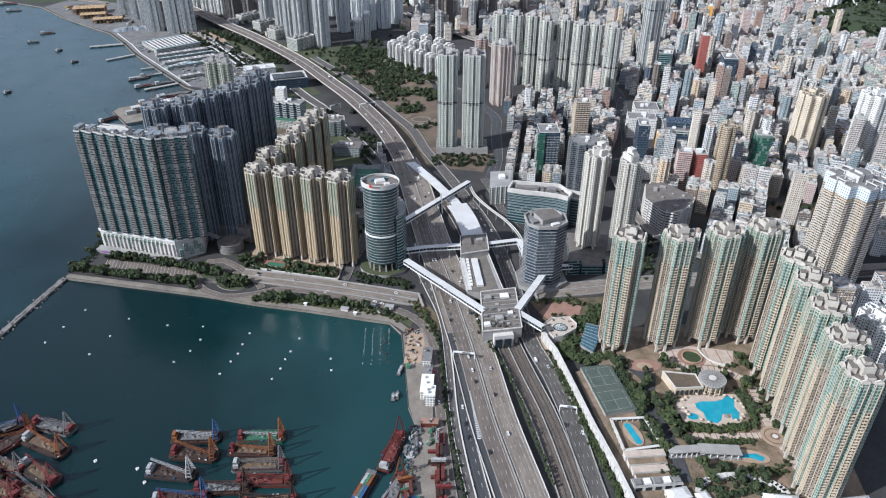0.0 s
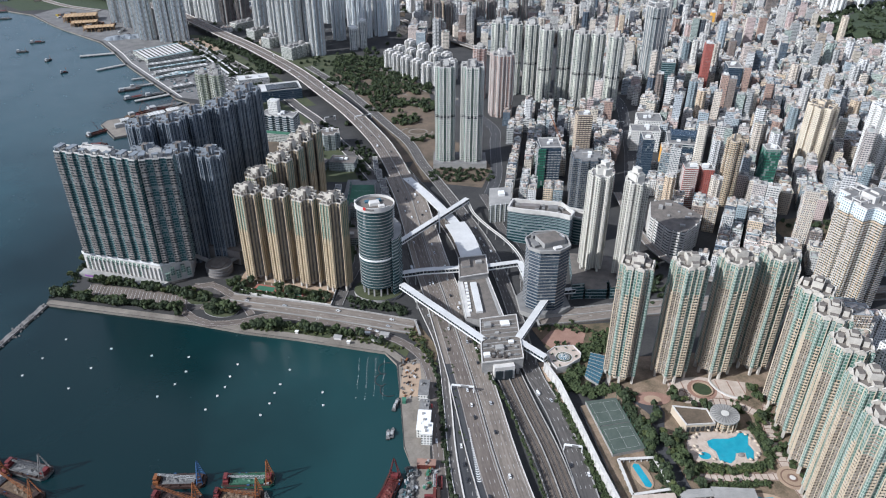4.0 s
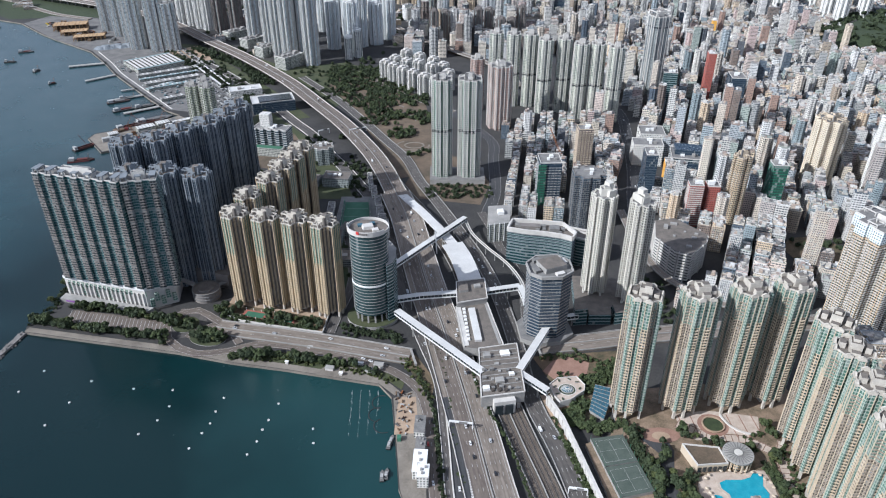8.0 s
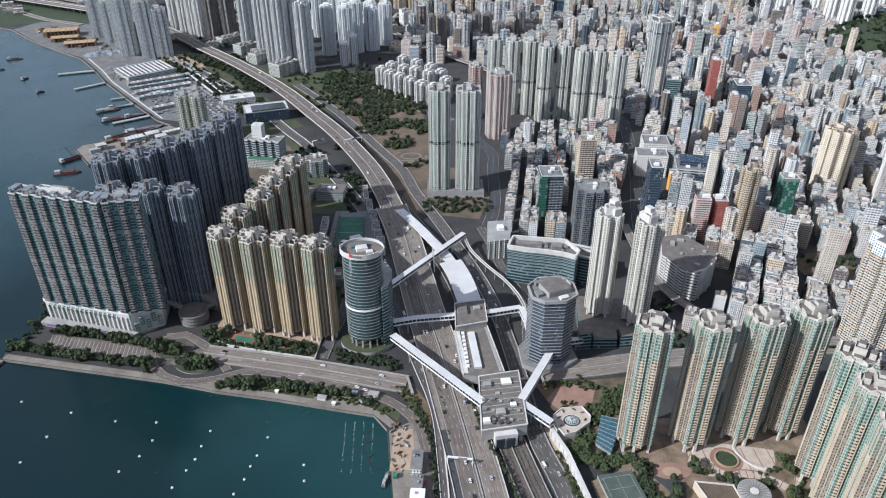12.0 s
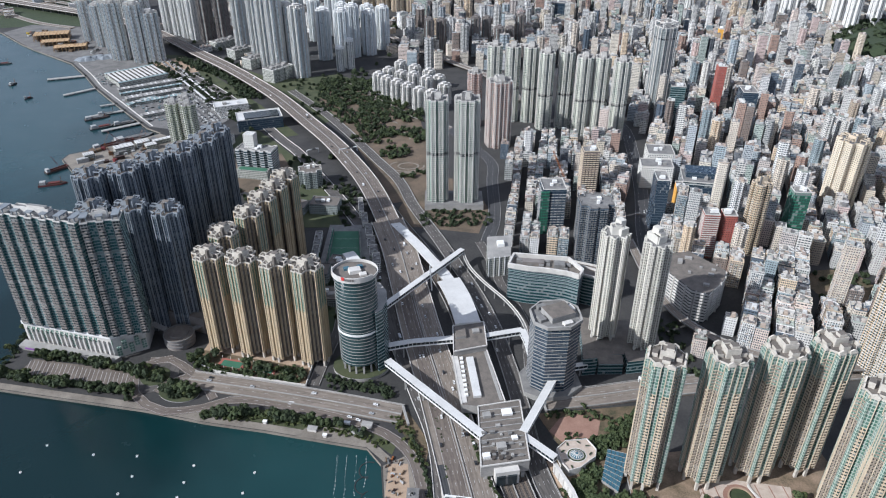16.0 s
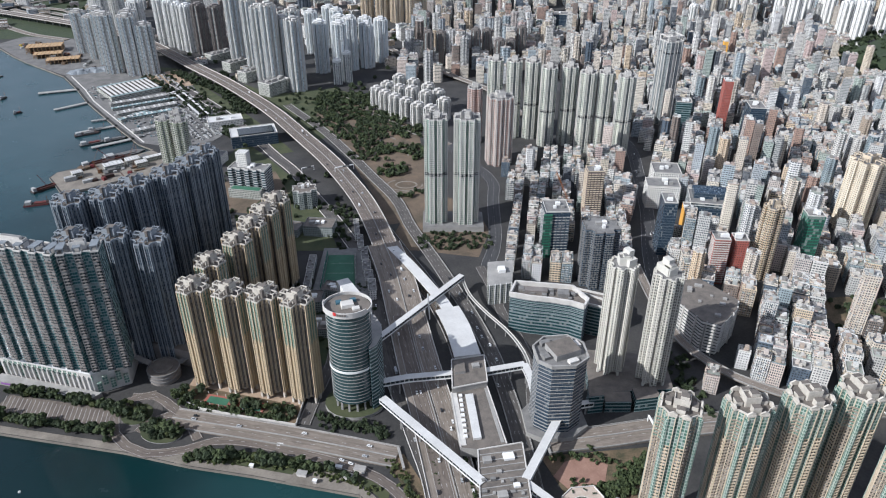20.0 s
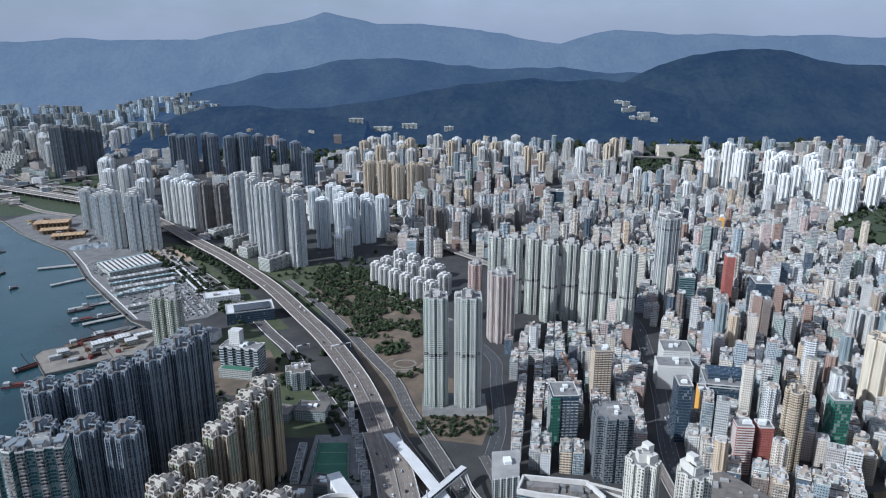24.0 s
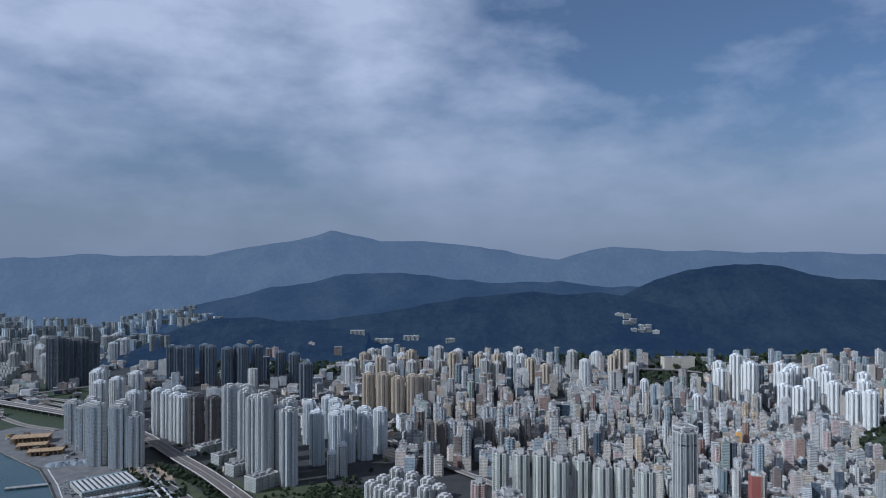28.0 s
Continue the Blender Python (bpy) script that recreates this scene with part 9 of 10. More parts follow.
# tarpaulin heaps, sheds and plant on the quay
for k in range(64):
    g = Geo()
    west = k % 3 < 2
    y = rnd.uniform(-120, -74) if west else rnd.uniform(-96, -70)
    x = rnd.uniform(-27, -19) + (y + 79) * 0.12 if west else rnd.uniform(-12, -2)
    rad = rnd.uniform(1.6, 3.8) if west else rnd.uniform(1.2, 2.4)
    n = 11
    g.prism([(px * rnd.uniform(0.7, 1.3), py * rnd.uniform(0.7, 1.3)) for px, py in circle(0, 0, rad, n, rad * rnd.uniform(0.6, 1.2))], 0, rnd.uniform(0.6, 1.4), 0)
    for q in range(4):
        qx, qy = rnd.uniform(-rad, rad) * 0.5, rnd.uniform(-rad, rad) * 0.5
        g.prism([(px * rnd.uniform(0.7, 1.3), py * rnd.uniform(0.7, 1.3)) for px, py in circle(qx, qy, rad * rnd.uniform(0.3, 0.55), 8)], 0.4, rnd.uniform(1.4, 3.0), 0, taper=rnd.uniform(0.3, 0.7))
    kinds = ("box_teal", "box_teal", "deck_grey", "deck_grey", "hull_black", "box_white") if west else ("box_white", "cargo_sand", "yellow", "deck_grey", "box_green")
    col = rnd.choice(kinds)
    words = {"box_teal": "grey-teal", "deck_grey": "grey", "hull_black": "black", "box_white": "whitish", "cargo_sand": "tan", "yellow": "yellow", "box_green": "green"}
    thing("cargo_heap", g, [PAINT[col]], words[col] + " tarpaulin-covered cargo heap on the quay", "cargo", group="cargo heaps", at=(x, y, 3.3), rot=rnd.uniform(0, 3.1))
for k, (x, y, w, d, h, c) in enumerate(((-15, 18, 9, 20, 7, "grey_deck"), (-14, -4, 8, 14, 6, "grey_deck"), (-14, -26, 11, 24, 9, "white"), (-11, -40, 9, 13, 13, "white"), (-11, -70, 15, 6, 5, "brick_pave"), (-17, -14, 5, 6, 4, "white"))):
    ob = group_thing("quay_shed", "pale flat-roofed quay shed", "building", (x, y, 3.3), -0.06, "quay sheds")
    g = Geo()
    g.box(0, 0, 0, w, d, h)
    part("wall", g, [M["f_white"] if k != 4 else PAINT["rust_red"]], ob)
    g = Geo()
    g.box(0, 0, h, w + 0.8, d + 0.8, 0.5, bottom=True)
    part("roof", g, [M[c]], ob)
    for q in range(3):
        g = Geo()
        g.box(rnd.uniform(-w, w) * 0.3, rnd.uniform(-d, d) * 0.35, h + 0.5, 1.6, 2.2, 1.3)
        part("roof_unit", g, [M["concrete"]], ob)
for k in range(40):
    g = Geo()
    y = rnd.uniform(12, 66)
    g.box(0, 0, 0, rnd.uniform(0.8, 5), rnd.uniform(0.6, 1.6), rnd.uniform(0.5, 2.2), 0)
    thing("building_material", g, [PAINT[rnd.choice(("cargo_sand", "cargo_sand", "orange", "rusty_brown", "deck_grey", "box_white"))]], "stacked building material on the quay", "material", group="stacked material", at=(rnd.uniform(-36, -20) - (y - 12) * 0.08, y, 3.3), rot=rnd.uniform(0, 3.1))
g = Geo()
g.box(0, 0, 0, 3.5, 4.5, 4, 0)
thing("green_hut", g, [PAINT["box_green"]], "small green steel hut at the quay edge", "hut", at=(-33, 6, 3.3))
for k, (x, y, r) in enumerate(((-42, -30, 1.5), (-40, 8, 1.4), (-44, -32, 1.6), (-40, 3, 1.4))):
    ob = group_thing("workboat", "small grey workboat at the quay", "boat", (x - 1.5 * (k > 1), y, 0), r, "small workboats")
    g = Geo()
    g.prism([(-6, -1.8), (3.5, -1.8), (6.5, 0), (3.5, 1.8), (-6, 1.8)], -0.8, 1.4, 0, 1)
    part("hull", g, [PAINT["hull_black"], PAINT["deck_grey"]], ob)
    g = Geo()
    g.box(-1.5, 0, 1.4, 4, 2.4, 2.2)
    part("cabin", g, [PAINT["box_white"]], ob)
g = Geo()
for cx, cy, r, a0, a1 in ((-52, 56, 9, 1.2, 4.6), (-54, 40, 9, 1.4, 4.7), (-48, 26, 9, 2.0, 5.2)):
    for k in range(14):
        a, b = a0 + (a1 - a0) * k / 14, a0 + (a1 - a0) * (k + 1) / 14
        g.beam((cx + r * math.cos(a), cy + r * math.sin(a), 0.3), (cx + r * math.cos(b), cy + r * math.sin(b), 0.3), 0.7, 0.6)
thing("floating_boom", g, [PAINT["hull_black"]], "dark floating boom in loops off the quay", "floating boom")
# ships out on the fairway and along the piers
for k, (x, y, r, L) in enumerate(((-978, 1243, 0.3, 34), (-972, 1160, 0.2, 26), (-880, 1094, 1.4, 22), (-804, 1004, 0.8, 16), (-1183, 1477, 0.2, 40), (-622, 892, 0.55, 44), (-594, 848, 0.6, 44), (-612, 914, 0.55, 36), (-562, 866, 0.62, 40), (-574, 612, 0.3, 40), (-520, 796, 0.66, 70), (-845, 805, 1.35, 20), (-1240, 1560, 0.3, 60), (-1300, 1500, 0.4, 30))):
    ob = group_thing("cargo_boat", "small dark cargo boat with a pale wheelhouse", "boat", (x, y, 0), r, "harbour boats")
    W = L * 0.27
    g = Geo()
    g.prism([(-L / 2, -W / 2), (L * 0.3, -W / 2), (L / 2, 0), (L * 0.3, W / 2), (-L / 2, W / 2)], -1, 2.2, 0, 1)
    part("hull", g, [PAINT["hull_black" if k not in (9,) else "crane_red"], PAINT["rusty_brown" if k % 2 else "deck_grey"]], ob)
    g = Geo()
    g.box(-L * 0.34, 0, 2.2, L * 0.2, W * 0.7, 4.5)
    part("wheelhouse", g, [PAINT["box_white"]], ob)
    g = Geo()
    g.box(L * 0.05, 0, 2.2, L * 0.4, W * 0.6, 1.6)
    part("hatch", g, [PAINT["rust_red" if k % 3 == 0 else "deck_grey"]], ob)
    g = Geo()
    g.beam((L * 0.3, 0, 12), (L * 0.3, 0, 2), 0.5, 0.5)
    part("mast", g, [PAINT["orange"]], ob)
for a, b, w in (((-822, 1121), (-748, 1148), 12), ((-741, 1018), (-692, 1064), 9), ((-642, 954), (-606, 972), 6), ((-638, 896), (-578, 934), 8), ((-586, 823), (-528, 866), 9)):
    ob = group_thing("pier", "narrow concrete pier on piles", "pier", group="market piers")
    g = Geo()
    g.beam((*a, 3.0), (*b, 3.0), w, 1.2)
    part("deck", g, [M["concrete"]], ob)
    for k in range(7):
        c = Vector(a).lerp(Vector(b), (k + 0.5) / 7)
        g = Geo()
        g.box(c.x, c.y, -3, 1.4, w * 0.8, 4.8, 0.5)
        part("pile", g, [M["concrete"]], ob)
# dock arm with cranes and sheds
for k in range(26):
    u, w = rnd.random(), rnd.uniform(-30, 30)
    x, y = -572 + 112 * u - w * 0.6, 690 + 74 * u + w * 0.8
    g = Geo()
    g.box(0, 0, 0, rnd.uniform(6, 20), rnd.uniform(4, 9), rnd.uniform(2, 7))
    thing("dock_shed", g, [PAINT[rnd.choice(("deck_grey", "box_white", "rusty_brown", "cargo_sand"))]], "low dockside shed or stacked cargo", "shed", group="dock sheds", at=(x, y, 2.9), rot=rnd.choice((0.62, 2.19)))
for x, y in ((-548, 738), (-510, 690), (-500, 765), (-478, 712)):
    ob = group_thing("dock_crane", "orange lattice dock crane", "crane", (x, y, 2.9), rnd.uniform(0, 3), "dock cranes")
    g = Geo()
    truss(g, (0, 0, 4), (14, 3, 30), 2.2)
    part("boom", g, [PAINT["orange"]], ob)
    g = Geo()
    g.box(0, 0, 0, 6, 5, 5)
    part("cab", g, [PAINT["crane_red"]], ob)
for x, y, r, L, W in ((-540, 768, 0.70, 78, 13), (-468, 672, 0.62, 46, 11), (-590, 664, 0.9, 40, 11), (-452, 640, 1.5, 40, 10)):
    ob = group_thing("dock_barge", "dark rust-stained flat barge moored at the dock", "barge", (x, y, 0), r, "dock barges")
    g = Geo()
    g.prism([(-L / 2, -W / 2), (L / 2 - 4, -W / 2), (L / 2, -W / 4), (L / 2, W / 4), (L / 2 - 4, W / 2), (-L / 2, W / 2)], -1.2, 2.6, 0, 1)
    part("hull", g, [PAINT["hull_black"], PAINT["rusty_brown"]], ob)
    g = Geo()
    g.box(-L * 0.4, 0, 2.6, L * 0.12, W * 0.7, 5)
    part("wheelhouse", g, [PAINT["box_white"]], ob)
    g = Geo()
    g.ring([(-L * 0.3, -W * 0.36), (L * 0.38, -W * 0.36), (L * 0.38, W * 0.36), (-L * 0.3, W * 0.36)], 2.6, 4.2, 0.7)
    part("coaming", g, [PAINT["rust_red"]], ob)
    g = Geo()
    truss(g, (L * 0.1, 0, 4), (-L * 0.1, W * 0.4, 24), 1.6)
    part("boom", g, [PAINT["crane_red"]], ob)
for x, y, w, d, h in ((-512, 734, 30, 16, 9), (-488, 752, 22, 16, 10), (-470, 742, 18, 14, 9), (-556, 702, 16, 14, 9), (-460, 770, 34, 10, 7)):
    ob = group_thing("dock_warehouse", "pale dockside warehouse with a ribbed roof", "warehouse", (x, y, 3.1), 0.64, "dock warehouses")
    g = Geo()
    g.box(0, 0, 0, w, d, h, 0, 0, 1)
    part("wall", g, [M["f_grey"], M["roof_white"]], ob)
    for k in range(5):
        g = Geo()
        g.box(-w * 0.4 + k * w * 0.2, 0, h, 0.8, d * 0.95, 0.5)
        part("roof_rib", g, [M["concrete"]], ob)
# rows of small white flecks on the water off the quay
for k in range(4):
    g = Geo()
    for q in range(40):
        if rnd.random() < 0.2 + q * 0.008:
            continue
        x, y = -81 + k * 8.2 + rnd.uniform(-0.6, 0.6) + q * 0.07, 72 - q * 1.5
        r = rnd.uniform(0.12, 0.34)
        g.face([(x + r * math.cos(a) * rnd.uniform(0.7, 1.2), y + 1.8 * r * math.sin(a) * rnd.uniform(0.7, 1.2), 0.06) for a in (0, 1.05, 2.1, 3.14, 4.2, 5.25)])
    thing("foam_streak", g, [M["white"]], "broken streak of white foam on dark water", "foam", kind="stuff")
# ---- market, school and single buildings ----
rnd = random.Random(19)
M["teal_roof"] = plain("teal_metal_roof", (0.16, 0.24, 0.25), (0.28, 0.36, 0.36), 0.05, 0.6, 0.8, 0.05)
mk = group_thing("market_hall", "broad market hall with a striped white sawtooth roof", "market", (-634, 1130, 3.3), 0.70, "market halls")
g = Geo()
g.prism([(-52, -45), (52, -45), (52, 45), (-52, 45)], 0, 9, 0, 1)
part("hall", g, [M["f_grey"], M["sleepers"]], mk)
for k in range(11):
    g = Geo()
    g.prism([(-49 + k * 9.4, -37), (-44.6 + k * 9.4, -37), (-44.6 + k * 9.4, 37), (-49 + k * 9.4, 37)], 9, 10.0, 0)
    part("roof_bay", g, [M["roof_white"]], mk)
for y in (-41.5, 41.5):
    g = Geo()
    g.box(0, y, 9, 104, 6, 0.6)
    part("roof_edge", g, [M["teal_roof"]], mk)
for x, y, L, d, r, n in ((-586, 1068, 124, 15, 0.56, 14), (-572, 1040, 122, 9, 0.56, 14), (-556, 1012, 112, 18, 0.57, 12), (-536, 982, 100, 12, 0.58, 11), (-566, 968, 60, 12, 0.9, 7), (-520, 900, 46, 14, 0.62, 5)):
    mk = group_thing("market_hall", "long low market shed with a pale ribbed roof", "market", (x, y, 3.3), r, "market halls")
    g = Geo()
    g.box(0, 0, 0, L - 2, d - 2, 5.2)
    part("hall", g, [M["f_grey"]], mk)
    g = Geo()
    g.box(0, 0, 5.2, L, d, 0.7, bottom=True)
    part("roof", g, [M["teal_roof"] if d < 13 else M["concrete"]], mk)
    for k in range(n):
        g = Geo()
        g.box(-L / 2 + (k + 0.5) * L / n, 0, 5.9, 2.6, d * 0.8, 0.8)
        part("roof_vent", g, [M["roof_white"] if k % 3 else M["grey_deck"]], mk)
for off in (0, 13):
    mk = group_thing("lorry_canopy", "long thin white canopy over lorry bays", "canopy", (0, 0, 3.3), 0, "lorry canopies")
    a, b = Vector((-538 + off, 1112 + off * 0.6)), Vector((-440 + off, 968 + off * 0.6))
    g = Geo()
    g.beam((*a, 5.6), (*b, 5.6), 4.2, 0.5)
    part("roof", g, [M["roof_white"]], mk)
    for k in range(12):
        c = a.lerp(b, (k + 0.5) / 12)
        g = Geo()
        g.box(c.x, c.y, 0, 0.5, 0.5, 5.2)
        part("post", g, [M["steel"]], mk)


def block(name, label, cat, plan, h, wall, at, rot=0.0, roof="grey_deck", extras=3, ledge=None, trim="pale_stone"):
    ob = group_thing(name, label, cat, at, rot)
    g = Geo()
    g.prism(plan, 0, h, 0, 1)
    part("wall", g, [M[wall] if wall in M else PAINT[wall], M[roof]], ob)
    g = Geo()
    g.ring(plan, h, h + 1.3, 0.8)
    part("parapet", g, [M[trim]], ob)
    xs, ys = [p[0] for p in plan], [p[1] for p in plan]
    for k in range(extras):
        g = Geo()
        g.box(rnd.uniform(min(xs), max(xs)) * 0.5, rnd.uniform(min(ys), max(ys)) * 0.5, h, rnd.uniform(3, 8), rnd.uniform(3, 7), rnd.uniform(2, 5))
        part("roof_plant", g, [M["concrete"] if k % 2 else M["white"]], ob)
    if ledge:
        g = Geo()
        ledges(g, plan, h, *ledge)
        tagged(part("balcony_cladding", g, [M[trim]], ob), kind="stuff")
    return ob


def rect(w, d):
    return [(-w / 2, -d / 2), (w / 2, -d / 2), (w / 2, d / 2), (-w / 2, d / 2)]


M["net_green"] = facade("green_scaffold_net", (0.03, 0.20, 0.12), (0.02, 0.06, 0.045), 4.0, 3.0, 0.9, 0.8, gloss=0.6)
M["f_orange"] = plain("orange_wall", (0.62, 0.30, 0.05), (0.75, 0.42, 0.08), 0.1, 0.7, 1.0, 0.05)
M["f_red"] = facade("red_brick_flats", (0.36, 0.10, 0.075), (0.06, 0.05, 0.05), 3.0, 2.8, 0.45, 0.45, stain=0.25)
block("scaffolded_tower", "tower wrapped in dark green scaffold netting", "building", rect(30, 34), 63, "f_dark_office", (156, 470, 3), 0.02, ledge=(4.0, 4.5, 3.6, 0.4, 0.5, 1))
block("scaffold_net", "bright green scaffold net panel", "netting", rect(11, 1.2), 60, "net_green", (144, 451.6, 3), 0.02, extras=0, trim="net_green")
block("city_tower", "dark grey apartment tower with balcony grid", "building", cross_plan(40, 22, 2, 3), 76, "f_navy", (196, 396, 3), 0.02, ledge=(3.0, 3.0, 2.0, 0.8, 0.8, 1), trim="grey_deck")
block("city_tower", "brown tower with open terraces on top", "building", rect(22, 20), 77, "f_brown", (219, 552, 3), 0.02, ledge=(3.2, 4.0, 3.2, 1.0, 0.9, 1), trim="cream")
block("city_tower", "slim black glass tower", "building", rect(16, 30), 74, "f_dark_office", (296, 470, 3), -0.1, trim="pale_stone")
hq = block("office_block", "white framed office block with dark glass", "office block", rect(54, 46), 38, "f_office", (378, 545, 3), -0.2, ledge=None)
g = Geo()
g.box(0, -23.6, 8, 40, 1.0, 24)
part("glass_front", g, [M["f_dark_office"]], hq, "large dark glass front")
g = Geo()
g.box(0, 6, 38, 44, 26, 8)
part("roof_storey", g, [M["f_dark_office"]], hq)
block("office_block", "yellow-panelled low office block", "office block", rect(10, 34), 38, "f_orange", (338, 512, 3), -0.2)
block("office_block", "pale broad office block", "office block", rect(46, 30), 34, "f_white", (330, 600, 3), -0.12)
block("office_block", "pale broad office block", "office block", rect(40, 40), 30, "f_white", (352, 660, 3), -0.12)
block("city_tower", "red brick city tower block", "building", rect(16, 18), 57, "f_red", (362, 400, 3), -0.1)
block("city_tower", "red and green banded tower", "building", rect(18, 20), 60, "f_red", (338, 398, 3), -0.1, ledge=(3.0, 3.0, 2.4, 0.8, 1.2, 1), trim="pale_stone")
block("city_tower", "tower wrapped in green netting", "building", rect(20, 18), 76, "net_green", (455, 424, 3), -0.1)
block("city_tower", "grey banded office tower", "building", rect(26, 24), 62, "f_green_glass", (440, 880, 3), -0.2)
block("city_tower", "dark red brick tower", "building", rect(14, 22), 92, "f_red", (520, 900, 3), -0.15)
block("city_tower", "bright orange narrow tower", "building", rect(10, 12), 52, "f_orange", (676, 1330, 3), -0.1)
block("city_tower", "dark glass office tower", "building", rect(26, 40), 60, "f_dark_office", (560, 860, 3), -0.15)
block("office_block", "wide dark glass block", "office block", rect(70, 36), 46, "f_dark_office", (330, 1660, 3), -0.1)
block("office_block", "long pale low block", "office block", rect(90, 40), 26, "f_white", (250, 1720, 3), -0.1)
block("hospital_block", "pale terraced institutional block", "institution", rect(120, 40), 46, "f_yellow", (936, 2505, 3), 0.05)
for k in range(10):
    x, y = 905 + (k % 4) * 34 - (k // 4) * 22, 3010 + (k // 4) * 42 + (k % 3) * 8
    block("hillside_block", "pale stepped hillside housing block", "housing", rect(rnd.uniform(22, 36), 13), rnd.uniform(16, 26), "f_grey", (x, y, hill_z(x, y) - 6), rnd.uniform(-0.2, 0.3), extras=1)
for x, y, w, z in ((-350, 2870, 90, 60), (-240, 2960, 120, 70), (-120, 2990, 100, 74), (60, 2990, 60, 66), (1100, 2700, 160, 40), (1300, 2720, 130, 44), (1500, 2760, 160, 50), (1650, 2800, 140, 56)):
    block("hillside_block", "pale long hillside housing block", "housing", comb_plan(w * 0.7, 20, 7, 3), 24, "f_grey", (x, y, hill_z(x, y) - 8), rnd.uniform(-0.1, 0.1), extras=2)
# walls and roofs are toned darker for the golden towers' shade
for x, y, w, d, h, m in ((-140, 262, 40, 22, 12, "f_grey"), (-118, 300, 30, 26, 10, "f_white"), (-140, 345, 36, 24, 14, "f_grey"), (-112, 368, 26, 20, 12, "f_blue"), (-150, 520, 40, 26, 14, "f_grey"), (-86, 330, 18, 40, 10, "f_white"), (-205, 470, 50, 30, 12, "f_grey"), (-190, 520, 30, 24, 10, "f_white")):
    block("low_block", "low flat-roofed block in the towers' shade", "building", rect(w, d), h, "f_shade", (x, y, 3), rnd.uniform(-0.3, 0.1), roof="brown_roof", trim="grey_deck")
# tower crane over the rows
cr = group_thing("tower_crane", "orange lattice tower crane over a building site", "crane", (172, 486, 3), 0.0)
g = Geo()
truss(g, (0, 0, 0), (0, 0.1, 64), 2.4)
part("mast", g, [PAINT["orange"]], cr)
g = Geo()
truss(g, (2, -3, 62), (-12, 26, 92), 2.0)
part("jib", g, [PAINT["orange"]], cr)
g = Geo()
g.box(0, 0, 62, 3, 3, 3)
part("cab", g, [PAINT["box_white"]], cr)
# school and institution by the field
sc = block("school", "white stepped school building with green roof", "school", comb_plan(58, 26, 9, 3), 40, "f_office", (-270, 648, 3), -0.2, trim="pale_stone")
g = Geo()
g.box(-10, 4, 40, 16, 14, 22)
part("stair_tower", g, [M["f_white"]], sc)
g = Geo()
g.box(0, -20, 0, 50, 14, 14)
part("front_wing", g, [M["f_grey"]], sc)
g = Geo()
g.box(0, -20, 14, 44, 10, 0.5)
part("green_roof", g, [M["pitch"]], sc)
block("office_block", "small blue-grey office block", "office block", cross_plan(34, 18, 2, 4), 26, "f_shade", (-183, 603, 3), 0.2, roof="brown_roof")
sh = block("depot", "dark-roofed grey industrial depot", "depot", rect(78, 46), 20, "f_dark_office", (-312, 848, 3), 0.33, roof="roof_white")
g = Geo()
g.box(4, -4, 20, 60, 30, 2.4)
part("roof_monitor", g, [M["glass_dark"]], sh)
block("depot", "broad white industrial shed", "depot", rect(62, 32), 12, "f_white", (-384, 932, 3), 0.37, roof="roof_white")
block("depot", "small white works building", "depot", rect(26, 22), 14, "f_white", (-352, 760, 3), -0.2)
# construction ground by the water
M["f_site"] = plain("ochre_site_cladding", (0.30, 0.19, 0.095), (0.47, 0.33, 0.19), 0.1, 0.8, 1.0, 0.1)
for x, y, nx, ny, nz, r in ((-962, 1452, 9, 4, 3, 0.28), (-930, 1400, 7, 3, 2, 0.28), (-872, 1352, 8, 3, 2, 0.3)):
    ob = group_thing("steel_frame_building", "orange steel frame of a building under construction", "building site", (x, y, 3.2), r, "works frames")
    for fl in range(1, nz + 1):
        g = Geo()
        g.box(0, 0, fl * 5.0 - 0.6, nx * 9.0, ny * 10.0, 0.6, bottom=True)
        part("floor_deck", g, [PAINT["cargo_sand"] if fl < nz else M["f_site"]], ob)
    for a in range(nx + 1):
        for b in range(ny + 1):
            g = Geo()
            g.box((a - nx / 2) * 9.0 * 0.99, (b - ny / 2) * 10.0 * 0.99, 0, 0.9, 0.9, nz * 5.0 + 2.2)
            part("column", g, [M["f_site"]], ob)
for k in range(40):
    g = Geo()
    u, w = rnd.random(), rnd.uniform(-26, 26)
    g.box(0, 0, 0, rnd.uniform(5, 20), rnd.uniform(4, 9), rnd.uniform(2, 7))
    thing("site_hut", g, [PAINT[rnd.choice(("orange", "cargo_sand", "deck_grey", "yellow", "rusty_brown", "box_white", "box_teal"))]], "site hut or plant on the works ground", "site hut", group="works huts", at=(-1050 + 270 * u + w * 0.5, 1520 - 220 * u + w, 2.9), rot=rnd.uniform(0, 3))
g = Geo()
for k in range(16):
    x, y = -812 + k * 5.6, 1262 + k * 2.2 + rnd.uniform(-6, 6)
    g.prism([(px * rnd.uniform(0.7, 1.2), py * rnd.uniform(0.7, 1.2)) for px, py in circle(0, 0, 15, 12)], 0, 1)
    n = 12
    for q in range(len(g.v) - 2 * n, len(g.v)):
        a, b, z = g.v[q]
        f = 0.45 if z > 0.5 else 1.0
        g.v[q] = (x + a * f, y + b * f, 2.9 + z * (5 + k % 4))
thing("spoil_heap", g, [M["blue_band"]], "long blue-grey covered spoil heap", "heap", kind="stuff")
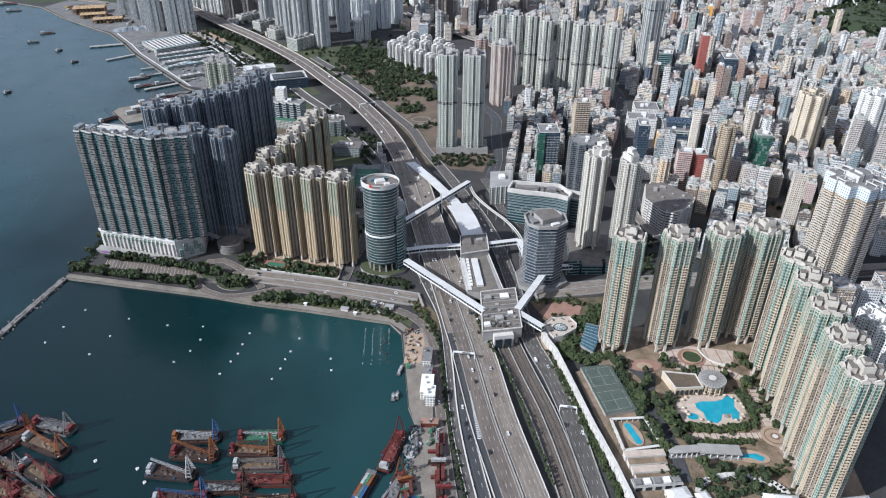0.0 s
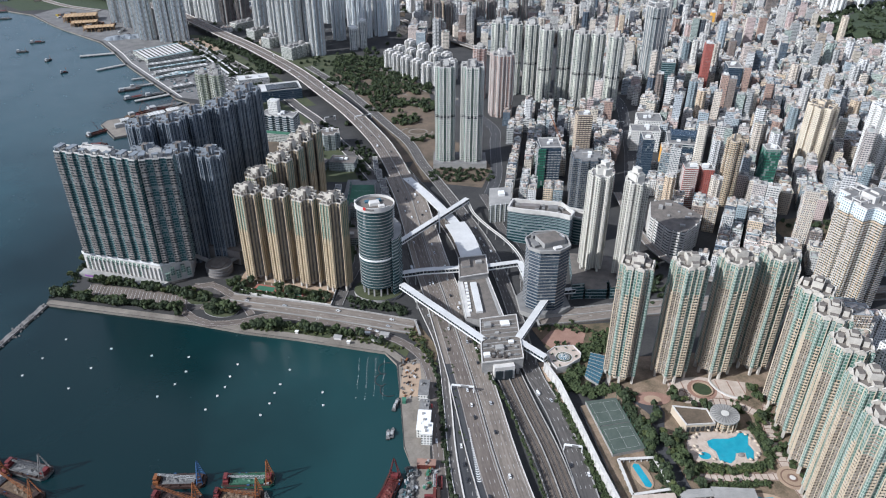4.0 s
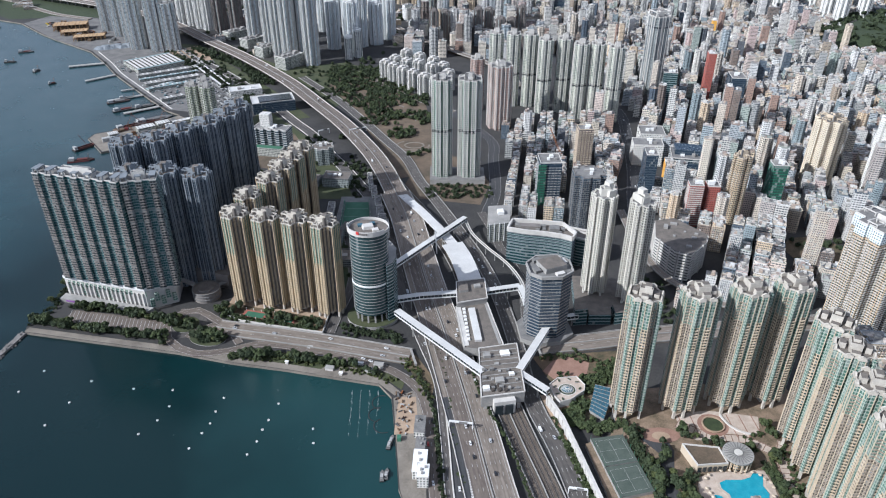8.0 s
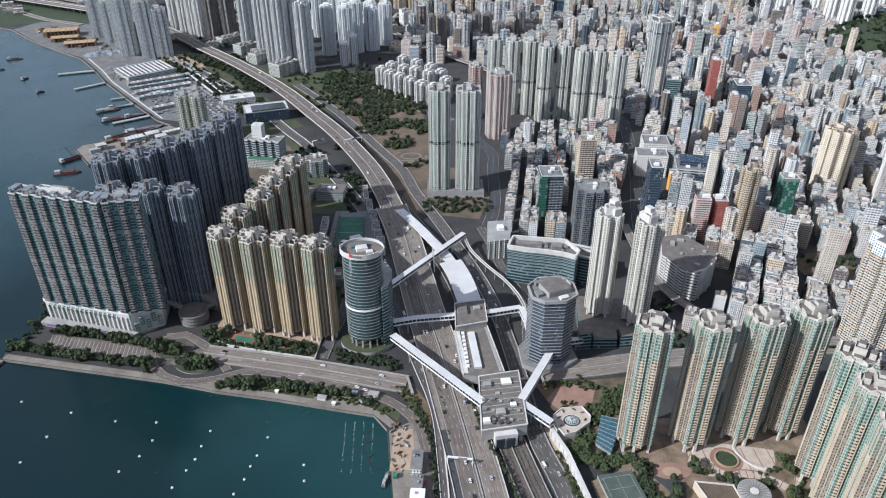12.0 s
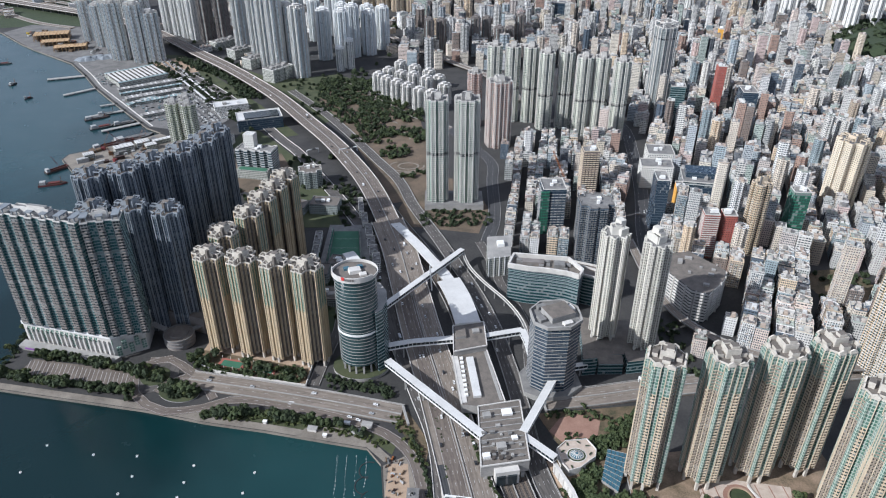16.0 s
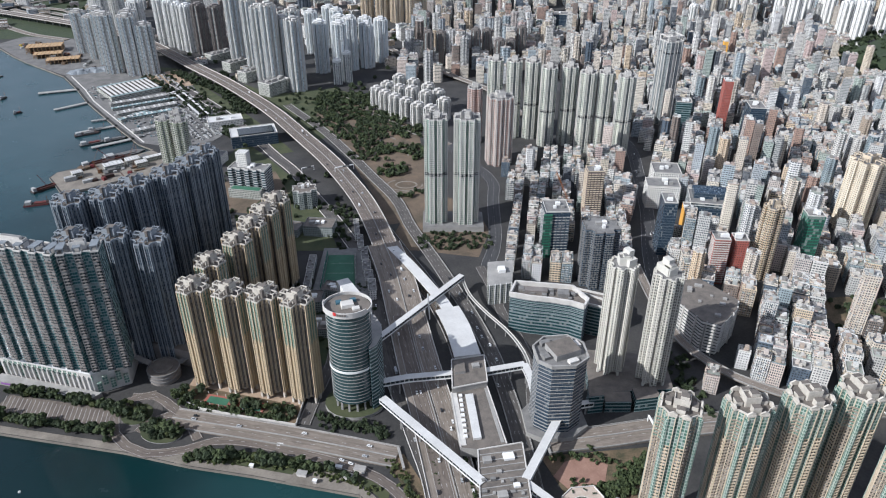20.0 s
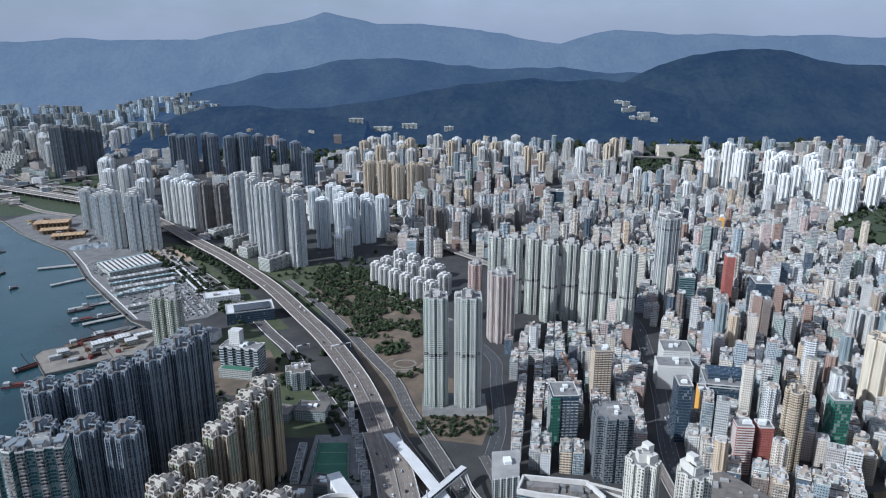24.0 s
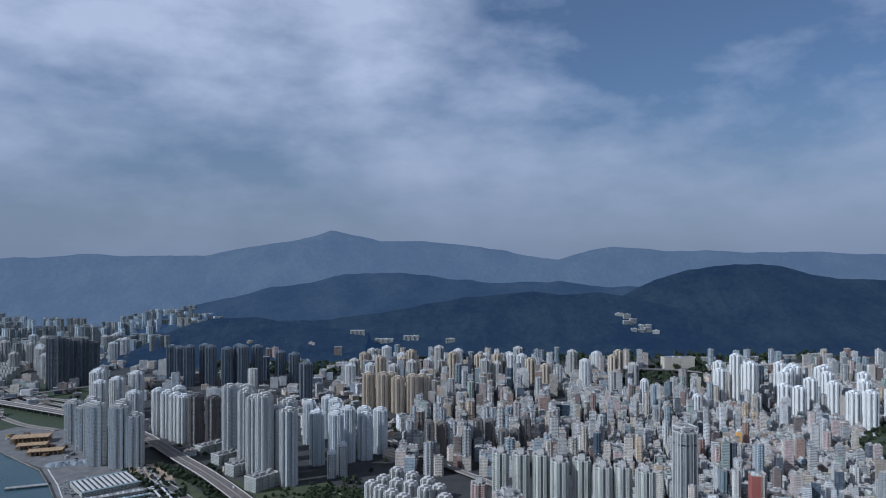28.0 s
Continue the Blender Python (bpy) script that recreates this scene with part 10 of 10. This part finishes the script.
# parked vehicles round the market, too small and many to tell apart
g = Geo()
for k in range(420):
    u, w = rnd.random(), rnd.uniform(8, 66)
    if abs(w - 36) > 26 or rnd.random() < 0.35:
        g.box(-742 + 226 * u + w * 0.78, 1142 - 290 * u + w * 0.60, 3.3, rnd.uniform(1.5, 7), rnd.uniform(1.5, 4), rnd.uniform(0.8, 3.4), rnd.choice((0.7, 2.27)), rnd.choice((0, 0, 1, 2, 2)))
thing("market_stock", g, [PAINT["box_white"], PAINT["box_teal"], PAINT["deck_grey"]], "stacked crates and pallets on the market apron", "crates", kind="stuff")
g = Geo()
for k in range(1100):
    s = rnd.random()
    w = rnd.choice((0, 7, 18, 25, 36, 43, 54, 61, 72)) + rnd.uniform(-0.6, 0.6)
    if w > 20 and s < 0.5:
        continue
    px, py = -612 + 250 * s - 0.81 * w, 1268 - 380 * s - 0.58 * w
    g.box(px, py, 3.3, rnd.uniform(1.9, 2.4), rnd.uniform(4.2, 8), rnd.uniform(1.3, 2.8), 0.95 + rnd.choice((0, 0, 0, 1.57)), rnd.choice((0, 0, 0, 1, 2)))
thing("parked_vehicles", g, [PAINT["box_white"], PAINT["hull_black"], PAINT["deck_grey"]], "rows of small parked vans and lorries", "vehicles", kind="stuff")
# traffic
CAR = {n: plain(n + "_car_paint", tuple(v * 0.85 for v in c), c, 0.5, 0.3, 2.0, 0.0) for n, c in (("white", (0.75, 0.75, 0.74)), ("black", (0.03, 0.03, 0.035)), ("silver", (0.45, 0.46, 0.47)), ("red", (0.42, 0.05, 0.04)), ("yellow", (0.65, 0.42, 0.04)))}


def vehicle(kind, col):
    L, W, H = {"car": (4.6, 1.9, 0.85), "van": (5.6, 2.1, 1.9), "bus": (11.5, 2.6, 3.6), "lorry": (8.5, 2.5, 2.9)}[kind]
    ob = group_thing(kind, f"{col} {kind} driving on the road surface", "vehicle", (0, 0, -50), 0, "traffic")
    g = Geo()
    g.box(0, 0, 0.35, W, L, H, 0, 0, None, 0.97)
    part("body", g, [CAR[col]], ob)
    g = Geo()
    if kind == "car":
        g.box(0, -0.2, 0.35 + H, W * 0.88, L * 0.52, 0.62, 0, 0, 1, 0.8)
    else:
        g.box(0, 0, 0.35 + H * 0.55, W + 0.06, L * 0.9, H * 0.25, 0, 0, 0)
    part("glazing", g, [M["glass_dark"], CAR[col]], ob)
    for x, y in ((-1, -1), (1, -1), (-1, 1), (1, 1)):
        g = Geo()
        g.prism(circle(0, 0, 0.36, 10), -0.12, 0.12, 0, bottom=True)
        w = part("wheel", g, [PAINT["hull_black"]], ob)
        w.location, w.rotation_euler = (x * (W / 2 - 0.1), y * L * 0.32, 0.36), (0, 1.5708, 0)
    return ob


fleet = [vehicle("car", c) for c in ("white", "black", "silver", "white", "red", "black", "silver", "white")] + [vehicle("van", "white"), vehicle("van", "white"), vehicle("bus", "red"), vehicle("lorry", "silver")]


used = set()


def traffic(line, offs, n, turn=0.0):
    pts = smooth(line, 4)
    for _ in range(n):
        i = rnd.randrange(4, len(pts) - 4)
        off = rnd.choice(offs)
        a, b = pts[i - 1], pts[i + 1]
        p = offset(pts[i - 1:i + 2], off)[1]
        k = rnd.choices(range(12), (6, 5, 4, 5, 1, 4, 4, 4, 2, 1, 0.4, 0.5))[0]
        m = pose(p[0], p[1], p[2] + 0.04, 0, 0, math.degrees(math.atan2(b[1] - a[1], b[0] - a[0])) - 90)
        if k in used:
            copy_thing(fleet[k], m)
        else:
            used.add(k)
            fleet[k].matrix_basis = m


traffic(HW[2:], (-14, -10.7, -7.2, 7.2, 10.7, 14), 36)
traffic(HWV[:7], (-9, -5.7, 5.7, 9), 16)
traffic(HWW[2:10], (-3, 2.5), 8)
traffic(LIN[2:12], (-6, -2, 2, 6), 12)
traffic([(-236, 167, 4.0), (-157, 149, 5.2), (-90, 133, 5.2), (-30, 117, 4.6)], (-8, -6, 2, 6), 6)
traffic([(-205, 122, 3.3), (-118, 128, 3.3), (-22, 76, 3.3), (-4, -10, 3.3), (8, -150, 3.3)], (-2.4, 2.4), 6)
traffic([(277, 446, 3.3), (306, 578, 3.3), (327, 715, 3.3), (338, 800, 3.3)], (-6, -2, 2, 6), 6)
for k in range(12):
    if k not in used:
        fleet[k].matrix_basis = pose(40 + k * 4, -40 - k * 12, 7.44)
# lamp posts on the highway
lp = group_thing("street_lamp", "tall grey twin-arm highway lamp", "street lamp", (0, 0, 0), 0, "highway lamps")
g = Geo()
g.prism(circle(0, 0, 0.16, 8), 0, 11, 0, taper=0.6)
part("pole", g, [M["steel"]], lp)
for s in (-1, 1):
    g = Geo()
    g.beam((0, 0, 11.2), (s * 2.2, 0, 11.6), 0.14, 0.14)
    arm = part("arm", g, [M["steel"]], lp)
    g = Geo()
    g.box(s * 2.4, 0, 11.4, 0.9, 0.4, 0.2, bottom=True)
    part("lamp_head", g, [M["steel"]], arm)
lps = smooth(HW, 34)[3:] + smooth(HWV[:6], 40)
for k, (x, y, z) in enumerate(lps):
    m = pose(x, y, z + 0.85, 0, 0, 10)
    if k:
        copy_thing(lp, m)
    else:
        lp.matrix_basis = m
